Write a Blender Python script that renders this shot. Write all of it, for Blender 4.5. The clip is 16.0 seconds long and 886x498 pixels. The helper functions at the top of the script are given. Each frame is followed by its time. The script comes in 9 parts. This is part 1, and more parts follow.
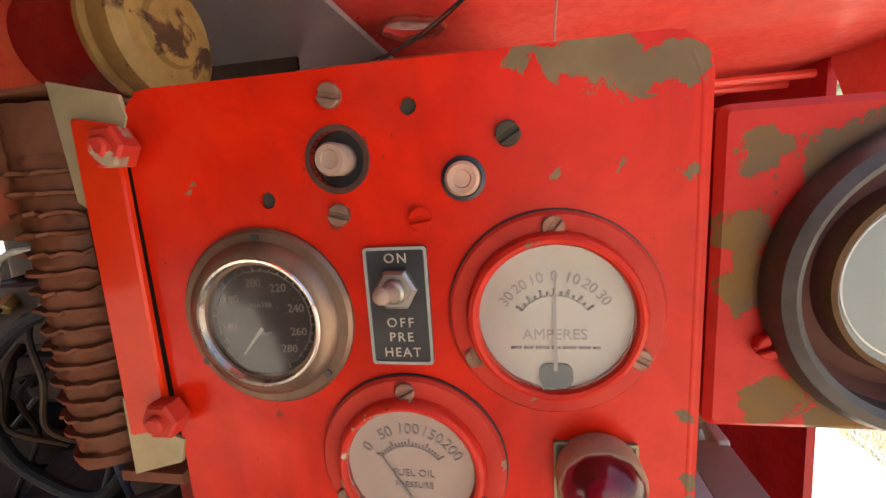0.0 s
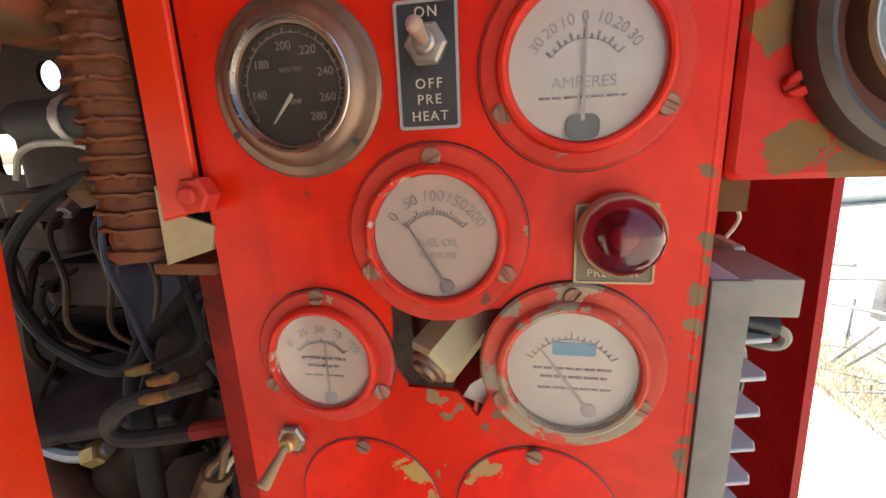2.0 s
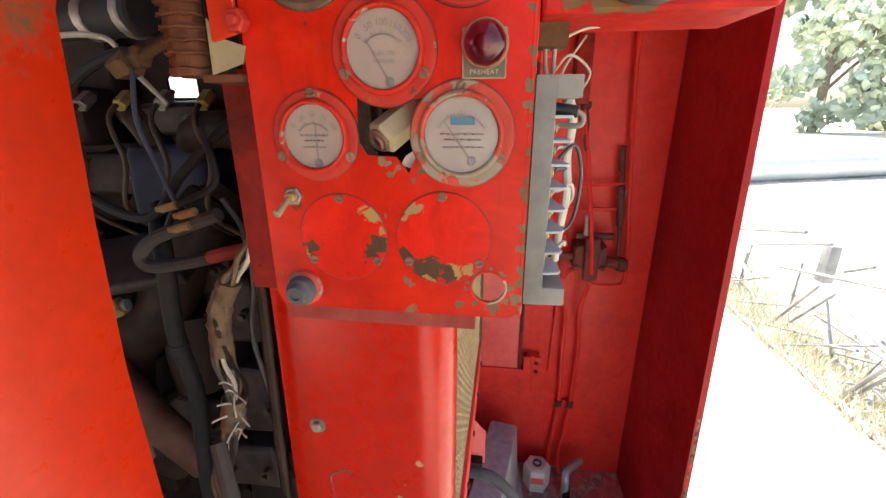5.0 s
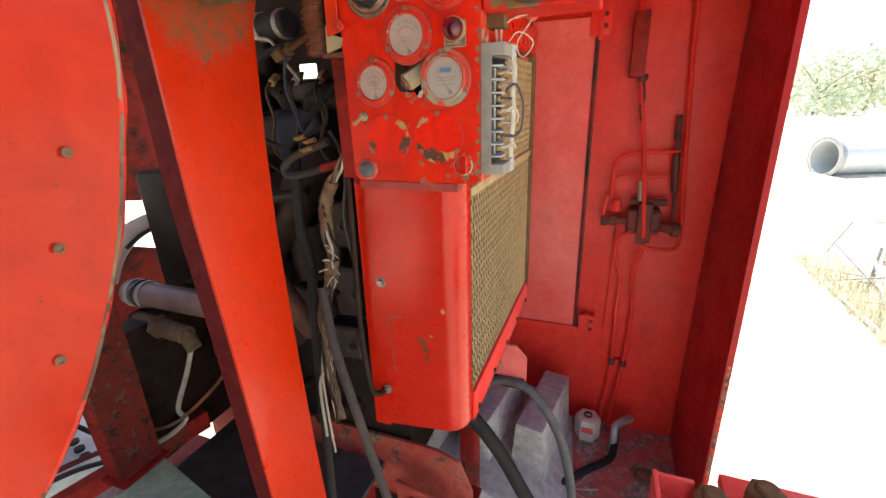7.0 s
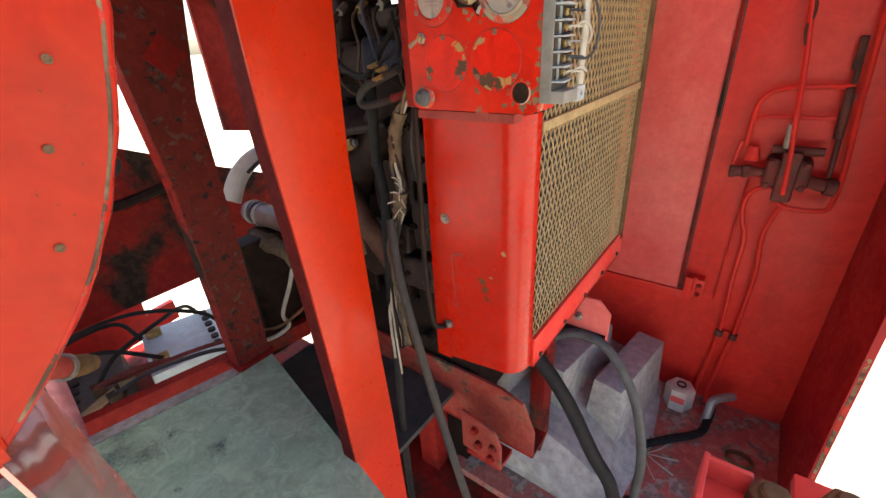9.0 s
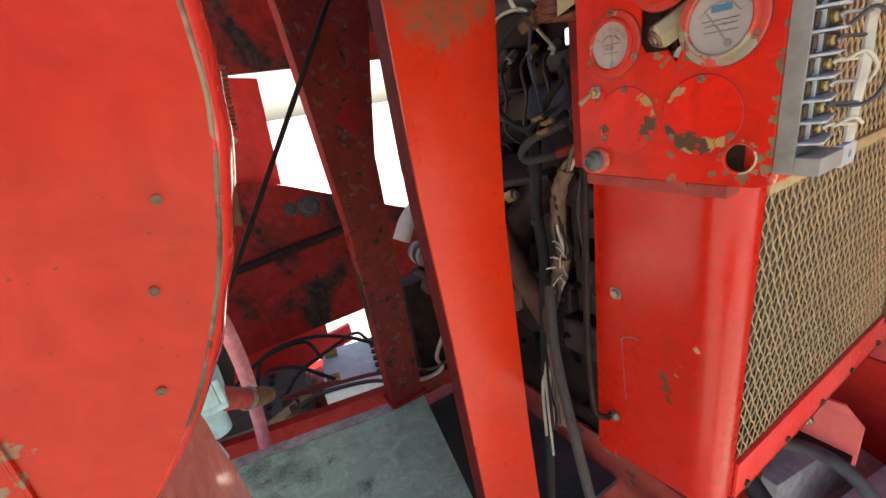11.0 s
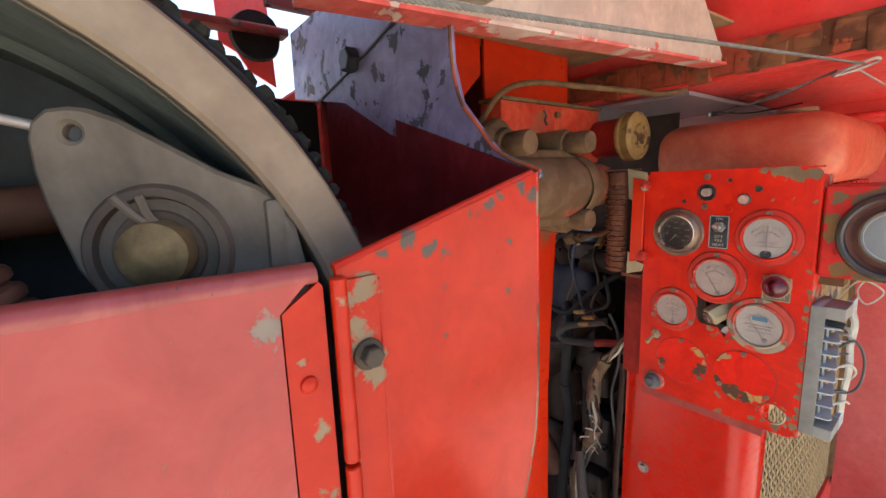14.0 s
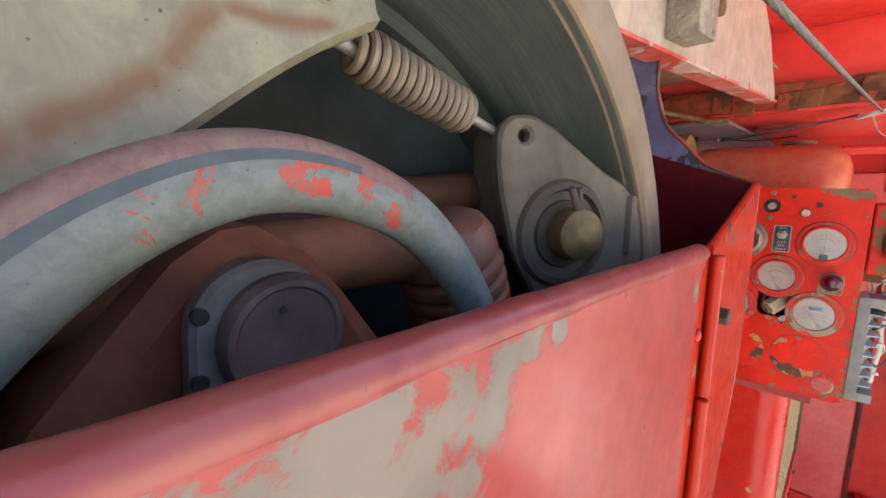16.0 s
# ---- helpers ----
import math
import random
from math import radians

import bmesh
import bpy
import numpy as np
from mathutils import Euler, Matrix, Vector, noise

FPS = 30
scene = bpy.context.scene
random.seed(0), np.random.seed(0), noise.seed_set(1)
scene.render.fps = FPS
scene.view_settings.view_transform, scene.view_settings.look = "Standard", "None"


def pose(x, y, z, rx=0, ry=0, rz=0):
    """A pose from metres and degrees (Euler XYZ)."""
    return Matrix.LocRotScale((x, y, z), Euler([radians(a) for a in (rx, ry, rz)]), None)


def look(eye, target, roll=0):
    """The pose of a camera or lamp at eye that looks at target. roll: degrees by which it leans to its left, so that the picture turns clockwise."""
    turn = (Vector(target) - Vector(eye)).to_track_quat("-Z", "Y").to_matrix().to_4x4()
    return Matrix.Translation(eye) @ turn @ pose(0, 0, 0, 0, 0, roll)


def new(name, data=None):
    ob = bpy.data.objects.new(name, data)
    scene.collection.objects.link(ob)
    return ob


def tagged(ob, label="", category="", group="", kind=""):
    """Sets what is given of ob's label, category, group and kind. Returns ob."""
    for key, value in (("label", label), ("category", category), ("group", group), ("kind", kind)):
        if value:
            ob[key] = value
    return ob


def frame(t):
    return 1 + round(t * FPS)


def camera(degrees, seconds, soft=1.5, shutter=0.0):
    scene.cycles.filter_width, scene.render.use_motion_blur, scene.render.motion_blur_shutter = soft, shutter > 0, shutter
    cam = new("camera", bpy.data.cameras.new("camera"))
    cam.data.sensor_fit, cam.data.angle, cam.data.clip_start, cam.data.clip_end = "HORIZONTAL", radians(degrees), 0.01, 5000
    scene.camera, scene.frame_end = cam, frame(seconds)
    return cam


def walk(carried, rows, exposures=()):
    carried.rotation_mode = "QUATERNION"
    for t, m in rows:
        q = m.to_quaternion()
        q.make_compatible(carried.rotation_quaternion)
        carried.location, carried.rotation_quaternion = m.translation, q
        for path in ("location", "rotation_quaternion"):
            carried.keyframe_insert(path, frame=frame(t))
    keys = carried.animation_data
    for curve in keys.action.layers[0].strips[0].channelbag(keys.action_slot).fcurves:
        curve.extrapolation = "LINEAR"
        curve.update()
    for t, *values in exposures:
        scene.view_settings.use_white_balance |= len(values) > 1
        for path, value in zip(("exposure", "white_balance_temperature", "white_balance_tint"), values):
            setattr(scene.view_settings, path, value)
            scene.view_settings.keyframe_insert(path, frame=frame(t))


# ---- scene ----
cam = camera(93.3, 16.0)
PATH = [
    (0, (0.046, -0.154, 1.6), (-0.298, 1.785, 1.248), -3.7),
    (0.5, (0.041, -0.168, 1.6), (-0.349, 1.765, 1.268), -3.2),
    (1, (0.031, -0.181, 1.581), (-0.363, 1.745, 1.211), -2.9),
    (1.5, (0.034, -0.183, 1.553), (-0.351, 1.732, 1.125), -2.7),
    (2, (0.037, -0.176, 1.519), (-0.336, 1.729, 1.04), -2.5),
    (2.5, (0.041, -0.185, 1.512), (-0.331, 1.705, 0.974), -2.6),
    (3, (0.044, -0.206, 1.493), (-0.319, 1.677, 0.927), -2.4),
    (3.5, (0.05, -0.229, 1.472), (-0.296, 1.647, 0.872), -2.1),
    (4, (0.061, -0.264, 1.463), (-0.252, 1.609, 0.834), -1.5),
    (4.2, (0.071, -0.277, 1.462), (-0.233, 1.587, 0.804), -1.3),
    (6.3, (0.175, -0.483, 1.37), (-0.113, 1.408, 0.785), 1.7),
    (6.5, (0.21, -0.522, 1.363), (-0.126, 1.352, 0.751), 1.3),
    (7, (0.288, -0.612, 1.391), (-0.409, 1.139, 0.721), -2.0),
    (7.5, (0.339, -0.642, 1.421), (-0.726, 0.886, 0.692), -4.2),
    (8, (0.372, -0.621, 1.416), (-0.653, 0.905, 0.629), -5.1),
    (8.2, (0.377, -0.616, 1.405), (-0.6, 0.91, 0.559), -3.2),
    (10.3, (0.292, -0.434, 1.353), (-1.131, 0.733, 0.571), -7.7),
    (10.5, (0.283, -0.435, 1.362), (-1.193, 0.685, 0.61), -8.1),
    (11, (0.288, -0.448, 1.401), (-1.364, 0.438, 0.705), -9.6),
    (11.5, (0.324, -0.422, 1.396), (-1.334, 0.385, 0.623), -11.7),
    (12, (0.312, -0.421, 1.463), (-1.359, 0.463, 0.81), -8.2),
    (12.5, (0.291, -0.439, 1.539), (-1.41, 0.48, 1.029), -3.6),
    (13, (0.294, -0.485, 1.604), (-1.428, 0.451, 1.205), -0.3),
    (13.5, (0.28, -0.576, 1.626), (-1.391, 0.469, 1.281), -0.5),
    (14, (0.235, -0.694, 1.642), (-1.33, 0.507, 1.315), -2.3),
    (14.5, (0.165, -0.834, 1.661), (-1.3, 0.485, 1.324), -3.3),
    (15, (0.137, -0.946, 1.684), (-1.282, 0.422, 1.345), -2.5),
    (15.2, (0.125, -0.986, 1.687), (-1.288, 0.395, 1.375), -2.2),
    (15.5, (0.114, -1.003, 1.682), (-1.283, 0.393, 1.37), -0.4),
    (15.6, (0.110, -0.998, 1.674), (-1.280, 0.412, 1.393), -0.5),
    (16, (0.087, -0.969, 1.642), (-1.294, 0.445, 1.333), 0.6),
]
# seconds, stops, kelvin, tint of the clip's automatic picture control
LIGHTING = [(0, 1.7, 6800, 10), (2, 1.7, 6600, 10), (4.2, 1.7, 6500, 10), (6.5, 1.7, 6800, 10), (8, 1.6, 6900, 10), (10.5, 1.60, 6500, 10), (11, 1.50, 6450, 10), (12, 1.38, 6400, 10), (12.5, 1.38, 6300, 10), (13.5, 1.65, 6000, 10), (14, 1.6, 6100, 10), (15, 1.65, 6200, 10), (15.5, 1.8, 6200, 10), (16, 1.75, 5950, 10)]
walk(cam, [(t, look(eye, target, roll)) for t, eye, target, roll in PATH], LIGHTING)

# ---- light ----
world = bpy.data.worlds.new("sky")
scene.world = world
world.use_nodes = True
wn = world.node_tree
sky = wn.nodes.new("ShaderNodeTexSky")
sky.sky_type, sky.sun_disc = "NISHITA", False
SUN_EL, SUN_AZ = 62.0, 345.0      # degrees; azimuth clockwise from +y
sky.sun_elevation, sky.sun_rotation = radians(SUN_EL), radians(SUN_AZ)
sky.air_density, sky.dust_density = 1.0, 2.5
wn.nodes["Background"].inputs["Strength"].default_value = 0.15
wn.links.new(sky.outputs[0], wn.nodes["Background"].inputs["Color"])
sun_data = bpy.data.lights.new("sun", "SUN")
sun_data.energy, sun_data.angle, sun_data.color = 5.0, radians(0.6), (1.0, 0.94, 0.84)
sun = new("sun", sun_data)
_sd = Vector((math.sin(radians(SUN_AZ)) * math.cos(radians(SUN_EL)), math.cos(radians(SUN_AZ)) * math.cos(radians(SUN_EL)), math.sin(radians(SUN_EL))))
sun.matrix_world = look(_sd * 30, (0, 0, 0))

# ---- materials ----
def mat_base(name):
    m = bpy.data.materials.new(name)
    m.use_nodes = True
    return m, m.node_tree.nodes, m.node_tree.links, m.node_tree.nodes["Principled BSDF"]


def noise_node(n, l, co, scale, detail=4, rough=0.55, dist=0.0):
    t = n.new("ShaderNodeTexNoise")
    t.inputs["Scale"].default_value, t.inputs["Detail"].default_value = scale, detail
    t.inputs["Roughness"].default_value, t.inputs["Distortion"].default_value = rough, dist
    l.new(co, t.inputs["Vector"])
    return t.outputs["Fac"]


def ramp(n, l, fac, lo, hi, a=0.0, b=1.0):
    r = n.new("ShaderNodeMapRange")
    r.inputs["From Min"].default_value, r.inputs["From Max"].default_value = lo, hi
    r.inputs["To Min"].default_value, r.inputs["To Max"].default_value = a, b
    l.new(fac, r.inputs["Value"])
    return r.outputs["Result"]


def mixc(n, l, fac, a, b):
    x = n.new("ShaderNodeMix")
    x.data_type = "RGBA"
    for i, v in ((6, a), (7, b)):
        if isinstance(v, tuple):
            x.inputs[i].default_value = (*v, 1)
        else:
            l.new(v, x.inputs[i])
    if isinstance(fac, float):
        x.inputs[0].default_value = fac
    else:
        l.new(fac, x.inputs[0])
    return x.outputs[2]


def math_node(n, l, op, a, b):
    x = n.new("ShaderNodeMath")
    x.operation = op
    for i, v in enumerate((a, b)):
        if isinstance(v, (int, float)):
            x.inputs[i].default_value = v
        else:
            l.new(v, x.inputs[i])
    return x.outputs[0]


def bump(n, l, b, height, strength, dist=0.002):
    u = n.new("ShaderNodeBump")
    u.inputs["Strength"].default_value, u.inputs["Distance"].default_value = strength, dist
    l.new(height, u.inputs["Height"])
    l.new(u.outputs[0], b.inputs["Normal"])


def paint(name, col, fade=(0.62, 0.10, 0.06), under=(0.23, 0.16, 0.075), under2=(0.16, 0.15, 0.13), chip=0.62, chip_scale=9.0,
          dirt=0.35, dirt_col=(0.12, 0.06, 0.03), rough=0.42, fade_amt=0.5, size=1.0, dirt_scale=3.5, spots=(), gloss=0.16, soft=0.05, deep_spots=(), deep=(0.05, 0.028, 0.016), coat=0.0, mottle=0.4, ragged=0.022, streak=0.4, dents=1.0, bands=(), chip_soft=0.012):
    """Old sprayed paint: faded patches, grime, and chips down to primer and bare steel."""
    m, n, l, b = mat_base(name)
    co = n.new("ShaderNodeTexCoord").outputs["Object"]
    big = noise_node(n, l, co, 2.6 * size, 5, 0.6)
    fine = noise_node(n, l, co, 60 * size, 6, 0.65)
    dn = noise_node(n, l, co, dirt_scale * size, 8, 0.7, 0.6)
    cn = noise_node(n, l, co, chip_scale * size, 7, 0.62, 0.35)
    c = mixc(n, l, ramp(n, l, big, 0.35, 0.75, 0.0, fade_amt), col, fade)
    c = mixc(n, l, ramp(n, l, fine, 0.42, 0.75, 0.0, 0.22), c, tuple(v * 0.55 for v in col))
    c = mixc(n, l, ramp(n, l, dn, 0.52, 0.82, 0.0, dirt), c, dirt_col)
    mask = ramp(n, l, cn, chip, chip + chip_soft)
    mo = noise_node(n, l, co, 17 * size, 5, 0.7, 0.8)       # blotches of darker and lighter paint
    c = mixc(n, l, ramp(n, l, mo, 0.44, 0.66, 0.0, mottle * 1.4), c, tuple(v * 0.58 for v in col))
    tall = n.new("ShaderNodeMapping")                       # run-down streaks
    tall.inputs["Scale"].default_value = (1.0, 1.0, 0.09)
    l.new(co, tall.inputs["Vector"])
    run = noise_node(n, l, tall.outputs[0], 55 * size, 4, 0.6, 0.3)
    c = mixc(n, l, ramp(n, l, run, 0.52, 0.72, 0.0, streak), c, tuple(v * 0.5 for v in col))
    pit = noise_node(n, l, co, 210 * size ** 0.5, 2, 0.5)
    c = mixc(n, l, ramp(n, l, pit, 0.735, 0.76, 0.0, 0.8), c, tuple(0.5 * v for v in dirt_col))
    c = mixc(n, l, ramp(n, l, mo, 0.46, 0.26, 0.0, mottle * 0.8), c, (min(1, fade[0] * 1.15), fade[1] * 1.6, fade[2] * 1.1))
    if spots or deep_spots:
        sn = noise_node(n, l, co, 95, 7, 0.7, 0.5)
        wt = n.new("ShaderNodeTexNoise")
        wt.inputs["Scale"].default_value, wt.inputs["Detail"].default_value, wt.inputs["Roughness"].default_value = 75.0, 5.0, 0.6
        l.new(co, wt.inputs["Vector"])
        shift = n.new("ShaderNodeVectorMath")
        shift.operation = "MULTIPLY_ADD"
        shift.inputs[1].default_value = (ragged, ragged, ragged)
        shift.inputs[2].default_value = (-ragged / 2, -ragged / 2, -ragged / 2)
        l.new(wt.outputs["Color"], shift.inputs[0])
        bent = n.new("ShaderNodeVectorMath")
        bent.operation = "ADD"
        l.new(co, bent.inputs[0])
        l.new(shift.outputs[0], bent.inputs[1])
        for x, y, z, r in spots:        # worn patches with a ragged edge
            d = n.new("ShaderNodeVectorMath")
            d.operation = "DISTANCE"
            d.inputs[1].default_value = (x, y, z)
            l.new(bent.outputs[0], d.inputs[0])
            w = math_node(n, l, "SUBTRACT", math_node(n, l, "ADD", r * -0.25, math_node(n, l, "MULTIPLY", sn, r * 2.0)), d.outputs["Value"])
            mask = math_node(n, l, "MAXIMUM", mask, ramp(n, l, w, 0.0, r * soft))
    for p0, p1, width in bands:             # soft stains along a line
        d0 = (Vector(p1) - Vector(p0)).normalized()
        side = d0.cross(Vector((1, 0, 0))).normalized()
        length = (Vector(p1) - Vector(p0)).length
        got = []
        for axis in (d0, side):
            q = n.new("ShaderNodeVectorMath")
            q.operation = "DOT_PRODUCT"
            q.inputs[1].default_value = axis
            l.new(co, q.inputs[0])
            got.append(math_node(n, l, "SUBTRACT", q.outputs["Value"], axis.dot(Vector(p0))))
        wave = math_node(n, l, "MULTIPLY_ADD", noise_node(n, l, co, 30, 3), width * 1.6)
        wave.node.inputs[2].default_value = -width * 0.8
        off = math_node(n, l, "ABSOLUTE", math_node(n, l, "ADD", got[1], wave), 0)
        w = math_node(n, l, "MULTIPLY", ramp(n, l, off, width, width * 0.15), math_node(n, l, "MULTIPLY", ramp(n, l, got[0], -0.006, 0.004), ramp(n, l, got[0], length + 0.006, length - 0.004)))
        mask = math_node(n, l, "MAXIMUM", mask, math_node(n, l, "MULTIPLY", w, 0.85))
    dmask = None
    for x, y, z, r in deep_spots:
        d = n.new("ShaderNodeVectorMath")
        d.operation = "DISTANCE"
        d.inputs[1].default_value = (x, y, z)
        l.new(bent.outputs[0], d.inputs[0])
        w = math_node(n, l, "SUBTRACT", math_node(n, l, "ADD", r * -0.25, math_node(n, l, "MULTIPLY", sn, r * 2.0)), d.outputs["Value"])
        w = ramp(n, l, w, 0.0, r * soft)
        dmask = w if dmask is None else math_node(n, l, "MAXIMUM", dmask, w)
    un = noise_node(n, l, co, 24 * size, 4)
    u = mixc(n, l, ramp(n, l, un, 0.42, 0.56), under, under2)
    c = mixc(n, l, mask, c, u)
    if dmask is not None:
        c = mixc(n, l, dmask, c, deep)
    l.new(c, b.inputs["Base Color"])
    b.inputs["Specular IOR Level"].default_value = gloss
    b.inputs["Coat Weight"].default_value, b.inputs["Coat Roughness"].default_value = coat, max(0.08, rough * 0.55)
    r = ramp(n, l, fine, 0.3, 0.7, rough - 0.07, rough + 0.12)
    r2 = math_node(n, l, "ADD", r, ramp(n, l, dn, 0.5, 0.8, 0.0, 0.25))
    r3 = math_node(n, l, "ADD", r2, math_node(n, l, "MULTIPLY", mask, 0.3))
    l.new(r3, b.inputs["Roughness"])
    h = math_node(n, l, "ADD", math_node(n, l, "MULTIPLY", fine, 0.25), math_node(n, l, "MULTIPLY", mask, -1.0))
    dent = math_node(n, l, "MULTIPLY", noise_node(n, l, co, 7.0, 3, 0.5), 5.0 * dents)
    bump(n, l, b, math_node(n, l, "ADD", h, dent), 0.35, 0.0009)
    return m


def plain(name, col, rough=0.5, metal=0.0, var=0.25, scale=30.0, dirt=0.3, dirt_col=(0.10, 0.065, 0.035), rel=0.25, coat=0.0):
    """A surface of one substance with grain, grime and fine relief."""
    m, n, l, b = mat_base(name)
    co = n.new("ShaderNodeTexCoord").outputs["Object"]
    f = noise_node(n, l, co, scale, 6, 0.65)
    d = noise_node(n, l, co, scale * 0.17, 6, 0.7, 0.4)
    c = mixc(n, l, ramp(n, l, f, 0.3, 0.7, 0.0, 1.0), tuple(v * (1 - var) for v in col), tuple(min(1, v * (1 + var)) for v in col))
    c = mixc(n, l, ramp(n, l, d, 0.45, 0.75, 0.0, dirt), c, dirt_col)
    l.new(c, b.inputs["Base Color"])
    b.inputs["Metallic"].default_value = metal
    b.inputs["Specular IOR Level"].default_value = 0.5 if rough < 0.42 else 0.12
    b.inputs["Coat Weight"].default_value = coat
    r = math_node(n, l, "ADD", ramp(n, l, f, 0.3, 0.7, rough - 0.06, rough + 0.08), ramp(n, l, d, 0.45, 0.75, 0.0, dirt * 0.4))
    l.new(r, b.inputs["Roughness"])
    bump(n, l, b, f, rel, 0.0012)
    return m


def scored(name, col, dark, centre):
    """A turned drum face: fine circular scoring round the axis, with greasy bands."""
    m, n, l, b = mat_base(name)
    co = n.new("ShaderNodeTexCoord").outputs["Object"]
    sep = n.new("ShaderNodeSeparateXYZ")
    l.new(co, sep.inputs[0])
    y = math_node(n, l, "SUBTRACT", sep.outputs[1], centre[0])
    z = math_node(n, l, "SUBTRACT", sep.outputs[2], centre[1])
    ang = math_node(n, l, "ARCTAN2", z, y)
    rad = math_node(n, l, "SQRT", math_node(n, l, "ADD", math_node(n, l, "MULTIPLY", y, y), math_node(n, l, "MULTIPLY", z, z)), 0)
    cmb = n.new("ShaderNodeCombineXYZ")
    l.new(math_node(n, l, "MULTIPLY", sep.outputs[0], 1.0), cmb.inputs[0])
    l.new(math_node(n, l, "MULTIPLY", ang, 0.012), cmb.inputs[1])
    l.new(rad, cmb.inputs[2])
    fine = noise_node(n, l, cmb.outputs[0], 420, 5, 0.7)
    band = noise_node(n, l, cmb.outputs[0], 60, 4, 0.6)
    big = noise_node(n, l, co, 7, 5, 0.65)
    c = mixc(n, l, ramp(n, l, band, 0.35, 0.65), col, tuple(v * 0.62 for v in col))
    c = mixc(n, l, ramp(n, l, fine, 0.45, 0.7, 0.0, 0.55), c, dark)
    c = mixc(n, l, ramp(n, l, big, 0.45, 0.7, 0.0, 0.6), c, dark)
    l.new(c, b.inputs["Base Color"])
    b.inputs["Metallic"].default_value = 0.15
    l.new(ramp(n, l, fine, 0.3, 0.7, 0.30, 0.55), b.inputs["Roughness"])
    bump(n, l, b, fine, 0.25, 0.0008)
    return m


def glass(name, col=(1, 1, 1), rough=0.03, ior=1.45):
    m, n, l, b = mat_base(name)
    b.inputs["Base Color"].default_value = (*col, 1)
    b.inputs["Transmission Weight"].default_value = 1.0
    b.inputs["Roughness"].default_value = rough
    b.inputs["IOR"].default_value = ior
    return m


PANEL_SPOTS = [(0.062, 0, 1.636, 0.011), (0.072, 0, 1.634, 0.012), (0.083, 0, 1.632, 0.013), (0.093, 0, 1.631, 0.011), (0.102, 0, 1.630, 0.009), (0.050, 0, 1.637, 0.007), (-0.086, 0, 1.602, 0.0026), (0.061, 0, 1.598, 0.0026),
               (0.083, 0, 1.600, 0.002), (0.105, 0, 1.595, 0.003), (0.105, 0, 1.505, 0.004), (0.102, 0, 1.619, 0.002), (-0.004, 0, 1.401, 0.007), (0.005, 0, 1.392, 0.006), (0.028, 0, 1.395, 0.006),
               (0.019, 0, 1.383, 0.004), (0.013, 0, 1.297, 0.007), (0.013, 0, 1.271, 0.008), (0.058, 0, 1.281, 0.006), (-0.004, 0, 1.358, 0.004), (0.106, 0, 1.458, 0.004), (0.105, 0, 1.445, 0.005),
               *[(0.1085, 0, 1.280 + 0.0185 * k + 0.006 * math.sin(2.7 * k), 0.0026 + 0.0030 * abs(math.sin(1.9 * k + 0.6))) for k in range(12)], *[(0.082 + 0.0172 * math.cos(0.8 * k), 0, 1.296 + 0.0172 * math.sin(0.8 * k), 0.0042) for k in range(8)],
               (0.108, 0, 1.409, 0.004), (0.108, 0, 1.372, 0.004), (0.107, 0, 1.330, 0.006), (0.106, 0, 1.303, 0.006), (0.104, 0, 1.286, 0.007), (0.090, 0, 1.277, 0.006), (-0.105, 0, 1.30, 0.003)]
M_PANEL = paint("panel_red_paint", (0.54, 0.013, 0.003), fade=(0.58, 0.026, 0.006), under=(0.19, 0.13, 0.065), under2=(0.14, 0.095, 0.05), chip=0.83, chip_scale=14, dirt=0.30, dirt_scale=9, rough=0.34, fade_amt=0.35, spots=PANEL_SPOTS, coat=0.06,
                deep_spots=[(-0.021, 0, 1.587, 0.006), (-0.06, 0, 1.503, 0.004), (0.028, 0, 1.598, 0.010), (-0.084, 0, 1.366, 0.011), (-0.020, 0, 1.608, 0.014)], deep=(0.20, 0.025, 0.012))
M_BLANK = paint("cover_red_paint", (0.62, 0.012, 0.003), fade=(0.66, 0.022, 0.006), under=(0.34, 0.21, 0.065), under2=(0.30, 0.19, 0.08), chip=0.83, chip_scale=22, dirt=0.15, rough=0.36, fade_amt=0.3, coat=0.06,
                spots=[(-0.018, 0, 1.356, 0.0116), (-0.010, 0, 1.360, 0.0101), (-0.006, 0, 1.343, 0.0058), (0.019, 0, 1.364, 0.0101), (0.012, 0, 1.357, 0.0058), (0.055, 0, 1.309, 0.0101), (0.066, 0, 1.311, 0.0072), (0.031, 0, 1.302, 0.0072), (-0.078, 0, 1.322, 0.0058)],
                deep_spots=[(-0.017, 0, 1.325, 0.0130), (-0.010, 0, 1.331, 0.0101), (-0.074, 0, 1.327, 0.0087), (0.013, 0, 1.322, 0.0116), (0.024, 0, 1.313, 0.0130), (0.035, 0, 1.309, 0.0116), (0.047, 0, 1.306, 0.0101)], deep=(0.075, 0.04, 0.022))
M_BOX = paint("housing_red_paint", (0.46, 0.016, 0.010), fade=(0.46, 0.03, 0.02), under=(0.17, 0.092, 0.03), under2=(0.13, 0.085, 0.05), chip=0.74, chip_scale=13, dirt=0.3, rough=0.45,
              spots=[(0.126, 0, 1.60, 0.0101), (0.145, 0, 1.598, 0.0121), (0.166, 0, 1.606, 0.0161), (0.122, 0, 1.575, 0.0121), (0.124, 0, 1.555, 0.0121), (0.135, 0, 1.515, 0.0141), (0.155, 0, 1.507, 0.0141), (0.175, 0, 1.505, 0.0121)])
